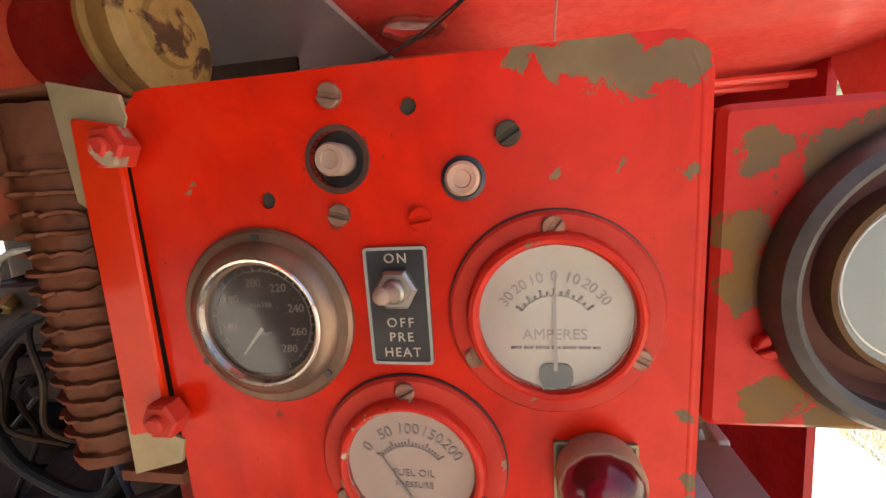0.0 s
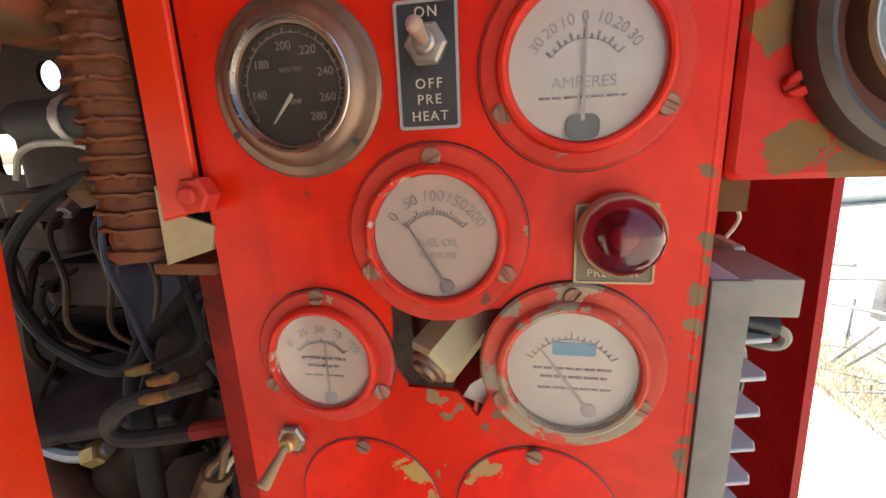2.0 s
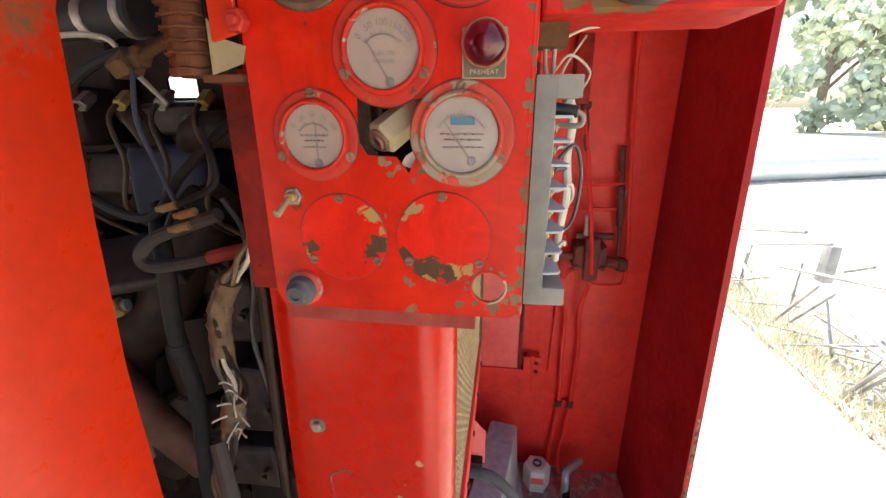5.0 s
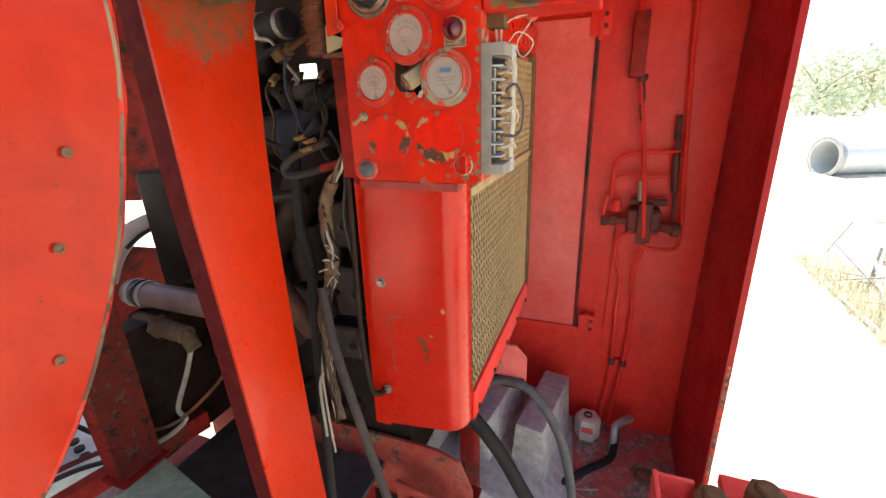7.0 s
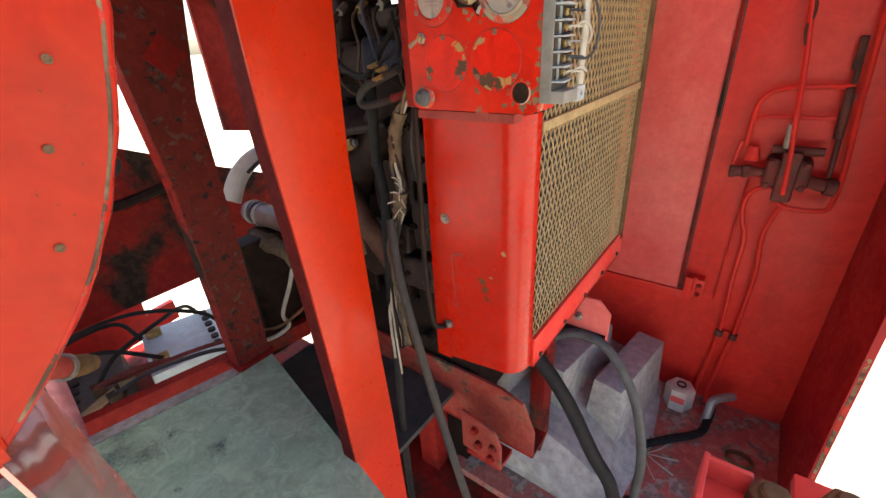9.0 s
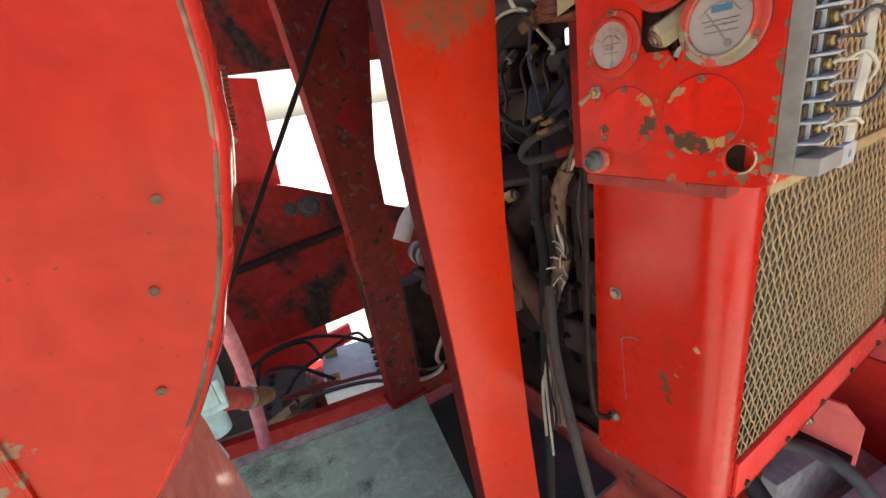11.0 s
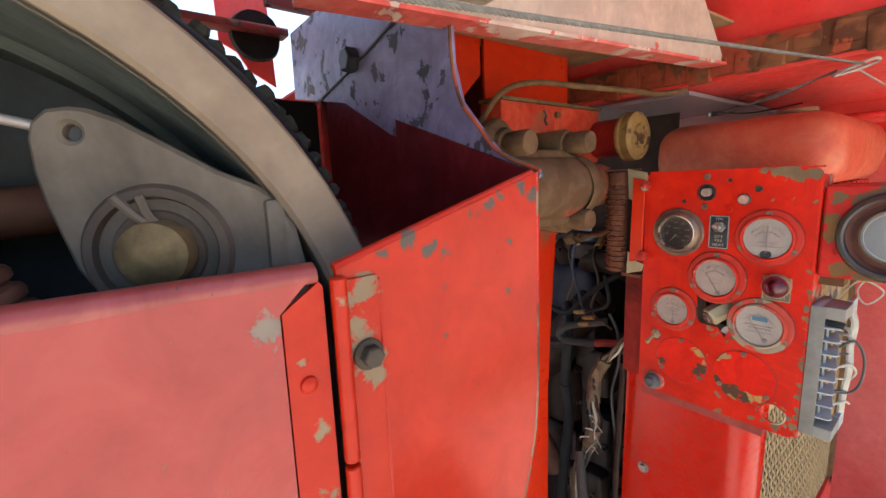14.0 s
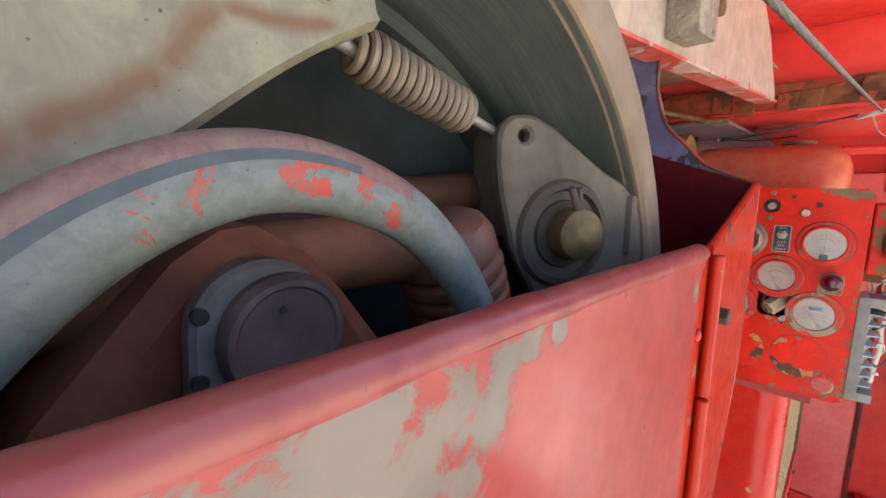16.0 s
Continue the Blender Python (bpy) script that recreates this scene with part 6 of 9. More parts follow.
def make_engine_bracket():
    b = thing("engine_bracket", (0.0, 0.78, 0.40), "faded pinkish red steel bracket bolted to the engine", "bracket")
    add("plate", sheet([(-0.31, 0.30), (0.066, 0.315), (0.066, 0.44), (0.022, 0.488), (-0.10, 0.480), (-0.31, 0.48)], "y", 0.78, 0.010, bevel=0.001), M_DOOR, b)
    add("ledge", wobble(box(-0.31, 0.060, 0.745, 0.781, 0.318, 0.345, 0.004), 0.002, 20), M_ENGINE2, b, "dusty ledge")
    add("bolt", merge(hexnut((-0.045, 0.779, 0.40), (-0.045, 0.765, 0.40), 0.016), rod((-0.045, 0.766, 0.40), (-0.045, 0.755, 0.40), 0.009, bev=0.002)), M_STEEL, b)
    add("bolt", hexnut((-0.085, 0.779, 0.395), (-0.085, 0.767, 0.395), 0.015), M_ENGINE2, b)


make_engine_bracket()

# ---- post, strut, housing and engine side ----
def make_post():
    post = thing("post", (-0.36, -0.04, PLATE_Z), "bright orange-red steel post, its folded edge darkened for shade", "post")
    add("web", sheet([(-0.100, -0.4), (0.060, -0.4), (0.048, 0.38), (0.040, 0.6), (0.036, 0.9), (0.036, 1.15), (0.046, 1.32), (0.064, 1.53), (0.10, 1.62), (0.10, 1.95), (-0.145, 1.95), (-0.142, 1.53), (-0.140, 1.24), (-0.125, 0.95), (-0.109, 0.5)], "x", -0.345, 0.006), M_POST, post)
    # fold coloured dark for the shade on the post's side face
    add("edge_fold", sheet([(-0.106, -0.4), (-0.098, -0.4), (-0.102, 0.5), (-0.118, 0.95), (-0.133, 1.24), (-0.135, 1.53), (-0.135, 1.66), (-0.145, 1.66), (-0.142, 1.53), (-0.140, 1.24), (-0.125, 0.95), (-0.109, 0.5)], "x", -0.389, 0.044), M_SHADE_MAROON, post)
    add("rear_fold", sheet([(0.058, -0.4), (0.052, -0.4), (0.040, 0.38), (0.030, 0.9), (0.030, 1.15), (0.040, 1.32), (0.058, 1.53), (0.064, 1.53), (0.046, 1.32), (0.036, 1.15), (0.036, 0.9), (0.048, 0.38)], "x", -0.40, 0.055), M_POST, post)
    g = thing("gusset_plate", (-0.345, -0.3, 1.6), "red gusset plate with a diagonal lower edge", "gusset")
    add("plate", sheet([(-0.148, 1.825), (-0.413, 1.569), (-0.413, 2.0), (-0.148, 2.0)], "x", -0.350, 0.005), M_POST, g)
    m = thing("mount_block", (-0.33, 0.0, 1.66), "red steel mounting block fixed to the post head", "mounting")
    add("block", wobble(box(-0.338, -0.285, -0.158, 0.136, 1.665, 1.772, 0.004), 0.0015, 20), paint("mud_streaked_red", (0.52, 0.030, 0.012), mottle=0.5, streak=0.5, chip_soft=0.08, fade=(0.50, 0.10, 0.05), under=(0.20, 0.125, 0.06), under2=(0.30, 0.10, 0.05), chip=0.55, chip_scale=7, dirt=0.7, dirt_col=(0.16, 0.09, 0.045), dirt_scale=9, rough=0.5, fade_amt=0.8), m)
    add("crack", tube([(-0.2855, -0.047, 1.762), (-0.2845, -0.040, 1.752), (-0.2845, -0.044, 1.744), (-0.2845, -0.037, 1.735)], 0.0022, 6, 4), M_BLACK, m, "black crack in the paint")
    add("top_lip", wobble(box(-0.340, -0.280, -0.160, 0.138, 1.772, 1.778, 0.001), 0.002, 30), M_MUD, m)
    add("pin", rod((-0.286, -0.01, 1.755), (-0.278, -0.01, 1.755), 0.006), M_MUD, m)
    s = thing("strut", (-1.0, -0.02, PLATE_Z), "rust-speckled dark red strut standing on the deck plate", "strut")
    add("web", sheet([(-0.085, PLATE_Z), (0.037, PLATE_Z), (0.046, 1.03), (0.048, 1.25), (0.082, 1.45), (0.119, 1.65), (0.15, 2.0), (-0.17, 2.0), (-0.132, 1.65), (-0.09, 1.03)], "x", -0.992, 0.012), M_STRUT, s)
    add("edge_fold", sheet([(-0.085, PLATE_Z), (-0.075, PLATE_Z), (-0.080, 1.03), (-0.122, 1.65), (-0.16, 2.0), (-0.17, 2.0), (-0.132, 1.65), (-0.09, 1.03)], "x", -1.05, 0.058), M_DARKRED, s)
    add("foot", box(-1.06, -0.96, -0.10, 0.05, PLATE_Z - 0.002, PLATE_Z + 0.012, 0.002), M_DARKRED, s)
    add("patch", moved(box(-0.04, 0.04, -0.002, 0.002, -0.04, 0.04), pose(-0.978, 0.0, 1.37, 0, 0, 90) @ pose(0, 0, 0, 0, 45, 0)), M_DARKRED, s)


make_post()


def make_housing():
    p = thing("bearing_housing", (-0.23, -0.18, 1.56), "mud-caked iron bearing housing with four bolts", "bearing housing")
    prof = [(0, 0), (0.044, 0), (0.052, 0.010), (0.053, 0.05), (0.050, 0.10), (0.052, 0.11), (0.052, 0.26), (0.047, 0.29), (0.040, 0.30), (0.040, 0.37), (0, 0.37)]
    add("body", wobble(lathe(prof, (-0.222, -0.335, 1.620), (-0.222, 1, 1.620), 40), 0.003, 30), M_CASTRED, p)
    add("end_ring", wobble(lathe([(0.0535, 0.0), (0.056, 0.006), (0.056, 0.030), (0.053, 0.036)], (-0.222, -0.325, 1.620), (-0.222, 1, 1.620), 40), 0.0015, 40), M_CASTRED, p)
    add("neck_ring", wobble(lathe([(0.0535, 0.0), (0.055, 0.005), (0.055, 0.022), (0.048, 0.034)], (-0.222, -0.062, 1.620), (-0.222, 1, 1.620), 40), 0.0015, 40), M_MUD, p)
    add("bottom_lip", wobble(box(-0.335, -0.178, -0.286, -0.185, 1.556, 1.573, 0.004, 2), 0.002, 40), M_MUD, p)
    add("saddle", wobble(box(-0.338, -0.205, -0.27, -0.04, 1.555, 1.685, 0.02, 3), 0.004, 25), M_MUD, p)
    for y, z, x1 in ((-0.215, 1.690, -0.172), (-0.066, 1.694, -0.172), (-0.210, 1.567, -0.170), (-0.056, 1.564, -0.176)):
        b = add("bolt_boss", wobble(lathe([(0, 0), (0.026, 0), (0.026, 0.085), (0.023, 0.092), (0, 0.092)], (x1 - 0.135, y, z), (1, y, z), 20), 0.002, 50), M_MUD, p)
        add("bolt", wobble(lathe([(0.0175, 0), (0.0185, 0.010), (0.0185, 0.038), (0.0165, 0.043), (0.010, 0.0445), (0, 0.044)], (x1 - 0.044, y, z), (1, y, z), 22), 0.0012, 60), M_MUD, b, "muddy bolt head")
    add("lever_boss", wobble(merge(rod((-0.25, -0.285, 1.66), (-0.25, -0.20, 1.715), 0.036, 0.024), lathe([(0, 0), (0.042, 0), (0.040, 0.03), (0, 0.036)], (-0.26, -0.275, 1.675), (-0.22, -0.275, 1.675), 20)), 0.003, 30), M_MUD, p)
    f = thing("oil_filler", (-0.26, 0.14, 1.66), "dark red filler pipe with a rusted cap", "filler")
    add("pipe", lathe([(0, 0), (0.038, 0), (0.038, 0.10), (0.041, 0.115), (0, 0.115)], (-0.335, 0.135, 1.712), (1, 0.135, 1.712), 32), M_DARKRED, f)
    add("cap", lathe([(0.040, 0.110), (0.047, 0.113), (0.048, 0.118), (0.046, 0.122), (0.0475, 0.127), (0.0465, 0.137), (0.038, 0.142), (0.036, 0.139), (0.024, 0.140), (0.022, 0.144), (0, 0.146)], (-0.335, 0.135, 1.712), (1, 0.135, 1.712), 36), M_CAP, f, "rust-pitted yellowish cap")
    w = thing("bowden_cable", (-0.25, -0.1, 1.75), "muddy cable arching over the bearing housing", "cable")
    add("cable", tube([(-0.262, -0.235, 1.705), (-0.272, -0.215, 1.735), (-0.275, -0.16, 1.785), (-0.277, -0.076, 1.806), (-0.25, 0.01, 1.803), (-0.20, 0.10, 1.794), (-0.17, 0.16, 1.788), (-0.15, 0.22, 1.798)], 0.0052, 9, 8), M_MUD, w)


make_housing()


def make_engine():
    e = thing("engine", (-0.7, 0.6, 0.1), "dark oily diesel engine with pipes and brackets", "engine")
    add("block", wobble(box(-1.35, -0.27, 0.42, 1.25, 0.12, 1.18, 0.02), 0.012, 6), M_ENGINE, e)
    add("head", wobble(box(-1.25, -0.30, 0.50, 1.15, 1.18, 1.38, 0.02), 0.010, 8), M_ENGINE, e)
    add("rocker_cover", wobble(box(-1.2, -0.36, 0.55, 1.05, 1.37, 1.44, 0.03, 4), 0.006, 8), M_ENGINE2, e)
    for k in range(5):
        add("side_cover", wobble(box(-0.50 - 0.17 * k, -0.37 - 0.17 * k, 0.385, 0.43, 0.50, 0.78, 0.015, 3), 0.006, 12), M_ENGINE, e)
    add("air_box", wobble(box(-0.84, -0.64, 0.42, 0.47, 1.38, 1.58, 0.02, 3), 0.012, 12), M_ENGINE2, e)
    add("rear_plate", sheet([(-1.02, 1.36), (-0.27, 1.36), (-0.27, 1.79), (-1.02, 1.79)], "y", 0.472, 0.008, holes=[round_rect(-0.578, -0.512, 1.463, 1.503, 0.006), ring_pts(-0.782, 1.668, 0.026, 20), round_rect(-0.95, -0.845, 1.50, 1.575, 0.01), ring_pts(-0.60, 1.70, 0.012, 12)]), M_ENGINE2, e, "dusty brown plate with bright holes")
    c = add("coupling", rod((-0.66, 0.33, 1.575), (-0.42, 0.27, 1.57), 0.030, bev=0.004), M_RUBBER, e, "rubber coupling on the intake pipe")
    add("clamp", rod((-0.535, 0.299, 1.572), (-0.515, 0.294, 1.572), 0.033, bev=0.002), M_STEEL, c)
    add("clamp", rod((-0.45, 0.2775, 1.57), (-0.435, 0.274, 1.57), 0.033, bev=0.002), M_STEEL, c)
    add("exhaust_elbow", wobble(tube([(-0.60, 0.40, 1.435), (-0.545, 0.35, 1.432), (-0.515, 0.34, 1.40), (-0.51, 0.36, 1.34), (-0.51, 0.42, 1.30)], 0.026, 14, 8), 0.003, 30), M_ENGINE2, e)
    add("manifold", wobble(tube([(-0.45, 0.36, 1.36), (-0.42, 0.33, 1.40), (-0.36, 0.31, 1.41), (-0.30, 0.33, 1.39), (-0.28, 0.42, 1.36)], 0.030, 14, 8), 0.003, 30), M_ENGINE2, e)
    b = add("lug_plate", wobble(box(-0.77, -0.60, 0.385, 0.43, 1.255, 1.325, 0.008), 0.002, 30), M_ENGINE2, e)
    for x in (-0.735, -0.64):
        add("bolt", hexnut((x, 0.385, 1.285), (x, 0.372, 1.285), 0.013), M_ENGINE, b)
    add("water_pipe", wobble(tube([(-0.40, 0.36, 1.30), (-0.455, 0.30, 1.22), (-0.50, 0.29, 1.13), (-0.56, 0.29, 1.06), (-0.635, 0.30, 0.98), (-0.665, 0.30, 0.88), (-0.66, 0.31, 0.76), (-0.62, 0.36, 0.66)], 0.050, 16, 8), 0.005, 20), M_ENGINE2, e, "large dusty brown water pipe")
    add("pipe_neck", rod((-0.41, 0.345, 1.285), (-0.43, 0.325, 1.255), 0.056, bev=0.004), M_ENGINE, e)
    f = add("filter", wobble(lathe([(0, 0), (0.055, 0.01), (0.058, 0.10), (0.05, 0.17), (0.03, 0.18), (0, 0.18)], (-0.50, 0.33, 0.90), (-0.50, 0.33, 2), 22), 0.003, 20), M_ENGINE2, e)
    add("blue_pump", wobble(box(-0.56, -0.40, 0.31, 0.42, 1.24, 1.385, 0.03, 4), 0.014, 14), plain("grimy_blue_casting", (0.020, 0.021, 0.034), 0.45, 0, 0.5, 20, 0.6, (0.03, 0.02, 0.02)), e)
    M_MAUVE = plain("dusty_mauve_iron", (0.040, 0.028, 0.026), 0.46, 0.1, 0.6, 18, 0.7, (0.030, 0.018, 0.014), 0.9)
    add("diagonal_pipe", wobble(tube([(-0.86, 0.30, 1.34), (-0.74, 0.25, 1.16), (-0.63, 0.24, 1.01), (-0.55, 0.24, 0.88), (-0.50, 0.28, 0.74)], 0.032, 14, 6), 0.003, 20), plain("brown_rusty_pipe", (0.10, 0.048, 0.034), 0.5, 0.1, 0.4, 22, 0.6, (0.04, 0.02, 0.015)), e, "rusty brown diagonal pipe")
    add("pale_pipe", tube([(-0.735, 0.24, 1.205), (-0.70, 0.23, 1.168), (-0.64, 0.22, 1.132), (-0.58, 0.22, 1.118), (-0.53, 0.23, 1.128)], 0.010, 9), M_GALV, e, "pale bent pipe")
    add("pipe_nut", hexnut((-0.555, 0.22, 1.120), (-0.535, 0.225, 1.128), 0.017), M_BRASS, e)
    add("pan", wobble(moved(box(-0.13, 0.13, -0.10, 0.06, -0.012, 0.012, 0.008, 3), pose(-0.56, 0.31, 1.19, 18, -10, 8)), 0.008, 14), M_MAUVE, e, "dusty curved pan")
    for x, z, w, h in ((-0.62, 1.33, 0.10, 0.035), (-0.47, 1.425, 0.07, 0.03), (-0.70, 1.43, 0.06, 0.05), (-0.46, 1.16, 0.05, 0.06), (-0.64, 1.10, 0.06, 0.04), (-0.42, 1.07, 0.05, 0.07), (-0.50, 0.97, 0.07, 0.05), (-0.40, 0.86, 0.05, 0.08), (-0.55, 0.80, 0.08, 0.05), (-0.44, 0.68, 0.06, 0.06)):
        k = add("casting", wobble(box(x - w, x + w, 0.33, 0.42, z - h, z + h, 0.016, 3), 0.010, 16, x), M_MAUVE, e)
        for dx in (-0.7, 0.7):
            add("bolt", merge(hexnut((x + dx * w, 0.338, z), (x + dx * w, 0.318, z), 0.011), rod((x + dx * w, 0.318, z), (x + dx * w, 0.308, z), 0.006)), M_ENGINE2 if dx < 0 else M_DULLBOLT, k)
    for k in range(5):              # injector lines with bright unions
        x = -0.70 + 0.075 * k
        add("injector_line", tube([(x, 0.36, 1.47), (x + 0.010, 0.29, 1.43), (x + 0.040, 0.27, 1.36), (x + 0.015, 0.28, 1.28), (x + 0.045, 0.33, 1.22)], 0.0042, 7, 6), M_DULLBOLT, e)
        add("injector_nut", hexnut((x + 0.002, 0.345, 1.464), (x + 0.008, 0.315, 1.446), 0.011), M_STEEL if k % 2 else M_BRASS, e)

    add("red_union", rod((-0.47, 0.31, 1.258), (-0.41, 0.31, 1.262), 0.014), M_CASTRED, e)
    add("brass_union", merge(hexnut((-0.375, 0.16, 1.49), (-0.345, 0.15, 1.495), 0.017), hexnut((-0.335, 0.145, 1.497), (-0.325, 0.142, 1.499), 0.013), rod((-0.33, 0.145, 1.498), (-0.24, 0.11, 1.52), 0.006)), M_MUD, e)
    rng = random.Random(5)
    for k in range(26):
        x, y, z = rng.uniform(-1.0, -0.3), rng.uniform(0.36, 0.42), rng.uniform(0.35, 1.42)
        s = rng.uniform(0.015, 0.045)
        kind = rng.random()
        if kind < 0.4:
            bm = rod((x, y + 0.03, z), (x, y - s, z), s * 0.8, s * 0.7, 14, 0.004)
        elif kind < 0.7:
            bm = wobble(box(x - s * 1.4, x + s * 1.4, y - s, y + 0.04, z - s, z + s, 0.006), 0.004, 20)
        else:
            bm = hexnut((x, y + 0.02, z), (x, y - 0.02, z), s * 0.6)
        add("fitting", bm, M_ENGINE2 if rng.random() < 0.5 else M_ENGINE, e)
    for k in range(9):
        x0, z0 = rng.uniform(-0.95, -0.3), rng.uniform(0.9, 1.4)
        pts = [(x0, 0.38, z0)]
        for j in range(4):
            q = pts[-1]
            pts.append((q[0] + rng.uniform(-0.12, 0.12), 0.30 + rng.uniform(-0.04, 0.06), q[2] - rng.uniform(0.03, 0.14)))
        add("fuel_line", tube(pts, rng.choice((0.004, 0.006, 0.009)), 7, 6), M_ENGINE2 if k % 3 else M_DULLBOLT, e)
    add("foot", box(-1.2, -0.4, 0.5, 1.1, GROUND_Z - 0.02, 0.13), M_ENGINE, e)
    # cables and hoses in front of it
    h = thing("black_cable", (-0.4, 0.15, 1.4), "black looped battery cable hanging by the engine", "cable")
    add("cable", tube([(-0.335, 0.14, 1.500), (-0.360, 0.15, 1.504), (-0.405, 0.15, 1.49), (-0.445, 0.15, 1.465), (-0.481, 0.15, 1.428), (-0.488, 0.15, 1.39), (-0.470, 0.15, 1.345), (-0.437, 0.15, 1.319), (-0.39, 0.15, 1.303), (-0.355, 0.15, 1.315), (-0.315, 0.15, 1.36), (-0.25, 0.15, 1.413), (-0.19, 0.14, 1.45)], 0.0065, 9, 8), M_RUBBER, h)
    h = thing("thin_wire", (-0.34, 0.14, 1.4), "thin blue-grey wire hanging by the engine", "wire")
    add("wire", tube([(-0.345, 0.145, 1.488), (-0.350, 0.14, 1.427), (-0.335, 0.14, 1.374), (-0.310, 0.13, 1.328), (-0.28, 0.12, 1.31)], 0.003, 7, 8), plain("blue_grey_wire", (0.05, 0.055, 0.085), 0.5), h)
    h = thing("thin_wire", (-0.52, 0.25, 1.5), "thin pale wire bent over the intake pipe", "wire")
    add("wire", tube([(-0.590, 0.25, 1.50), (-0.574, 0.25, 1.531), (-0.536, 0.25, 1.542), (-0.471, 0.25, 1.535), (-0.455, 0.26, 1.50), (-0.44, 0.30, 1.45)], 0.004, 7, 8), M_WIRE_W, h)
    h = thing("black_hose", (-0.3, 0.08, 0.9), "long black rubber hose running down beside the post", "hose")
    add("hose", tube([(-0.42, 0.22, 1.30), (-0.372, 0.16, 1.285), (-0.365, 0.15, 1.24), (-0.374, 0.15, 1.128), (-0.362, 0.15, 1.03), (-0.374, 0.15, 0.90), (-0.386, 0.15, 0.72), (-0.400, 0.15, 0.45), (-0.416, 0.15, 0.10), (-0.42, 0.15, -0.40)], 0.0125, 12, 8), M_RUBBER, h)
    for z0, x0 in ((1.115, -0.3735), (0.72, -0.386)):
        add("hose_clamp", rod((x0, 0.15, z0), (x0 - 0.001, 0.15, z0 - 0.016), 0.0142, bev=0.001), M_RUBBER, h)
    h = thing("grey_hose", (-0.2, 0.05, 0.5), "grey dusty hose running down to the frame", "hose")
    add("hose", tube([(-0.29, 0.09, 1.0), (-0.256, 0.06, 0.89), (-0.222, 0.05, 0.769), (-0.172, 0.05, 0.557), (-0.104, 0.05, 0.288), (-0.03, 0.06, -0.02), (0.0, 0.1, -0.36)], 0.011, 10, 8), M_DULLHOSE, h)
    h = thing("bent_hose", (-0.3, 0.12, 1.26), "dark looped hose with a red end", "hose")
    add("pipe", tube([(-0.248, 0.12, 1.320), (-0.30, 0.12, 1.302), (-0.345, 0.12, 1.285), (-0.370, 0.12, 1.262), (-0.355, 0.12, 1.247), (-0.292, 0.12, 1.258), (-0.235, 0.12, 1.273), (-0.19, 0.11, 1.285)], 0.0085, 10, 8), M_DULLHOSE, h)
    add("red_end", tube([(-0.270, 0.12, 1.264), (-0.235, 0.12, 1.273), (-0.185, 0.11, 1.286)], 0.0089, 10, 8), M_MUDRED, h, "red painted end")
    h = thing("wire_harness", (-0.25, 0.1, 1.1), "frayed bundle of taped wires hanging below the panel", "wires")
    spine = [(-0.175, 0.085, 1.31), (-0.205, 0.10, 1.275), (-0.234, 0.10, 1.242), (-0.257, 0.10, 1.195), (-0.262, 0.10, 1.14), (-0.258, 0.10, 1.07), (-0.275, 0.10, 1.0), (-0.305, 0.10, 0.92), (-0.31, 0.10, 0.80), (-0.30, 0.10, 0.62)]
    for k in range(9):
        a, r = k * 0.7, 0.006 + 0.006 * (k % 3) / 2
        pts = [(x + r * math.cos(a + 1.1 * j) + 0.003 * rng.uniform(-1, 1), y + r * math.sin(a + 1.1 * j), z) for j, (x, y, z) in enumerate(spine)]
        add("wire", wobble(tube(pts, 0.0030, 6, 7), 0.006, 25, k), (M_TAPE, M_WIRE_W, M_ENGINE2, M_BLACK, M_TAPE)[k % 5], h)
    add("tape", wobble(tube([spine[2], spine[3], spine[4]], 0.014, 10, 8, ribs=0.10, rib_len=0.02), 0.002, 60), M_TAPE, h)
    add("tape", tube([spine[5], ((-0.264), 0.10, 1.045), (-0.268, 0.10, 1.02)], 0.016, 10, 6, ribs=0.08, rib_len=0.02), M_TAPE, h)
    for k in range(12):
        a = rng.uniform(0, 6.28)
        q = Vector((-0.252, 0.095, 1.045 + rng.uniform(-0.03, 0.05)))
        add("frayed_end", tube([q, q + Vector((0.014 * math.cos(a), -0.012, 0.014 * math.sin(a))), q + Vector((0.028 * math.cos(a), -0.018, 0.022 * math.sin(a) - 0.006))], 0.0012, 5, 4), M_WIRE_W, h)
    h = thing("side_cable", (-0.2, 0.1, 0.95), "grey sheathed cable along the radiator side", "cable")
    add("cable", tube([(-0.196, 0.10, 1.25), (-0.196, 0.10, 1.211), (-0.200, 0.10, 1.08), (-0.204, 0.10, 0.94), (-0.202, 0.10, 0.83), (-0.192, 0.10, 0.74), (-0.176, 0.115, 0.722), (-0.165, 0.118, 0.735)], 0.0065, 9, 8), M_ENGINE2, h)
    for q, r, m in (([(-0.26, 0.13, 1.42), (-0.245, 0.12, 1.36), (-0.30, 0.12, 1.33), (-0.33, 0.13, 1.30)], 0.004, M_RUBBER),
                    ([(-0.24, 0.12, 1.34), (-0.22, 0.12, 1.30), (-0.21, 0.11, 1.24), (-0.23, 0.12, 1.15), (-0.21, 0.12, 1.02)], 0.0035, M_BLACK),
                    ([(-0.33, 0.12, 0.86), (-0.30, 0.10, 0.80), (-0.345, 0.10, 0.72), (-0.35, 0.1, 0.55)], 0.004, M_WIRE_W),
                    ([(-0.32, 0.13, 0.88), (-0.33, 0.10, 0.78), (-0.335, 0.10, 0.66), (-0.33, 0.1, 0.5)], 0.003, M_WIRE_W)):
        h = thing("loose_wire", q[0], "loose thin wire by the engine", "wire")
        add("wire", tube(q, r, 7, 8), m, h)
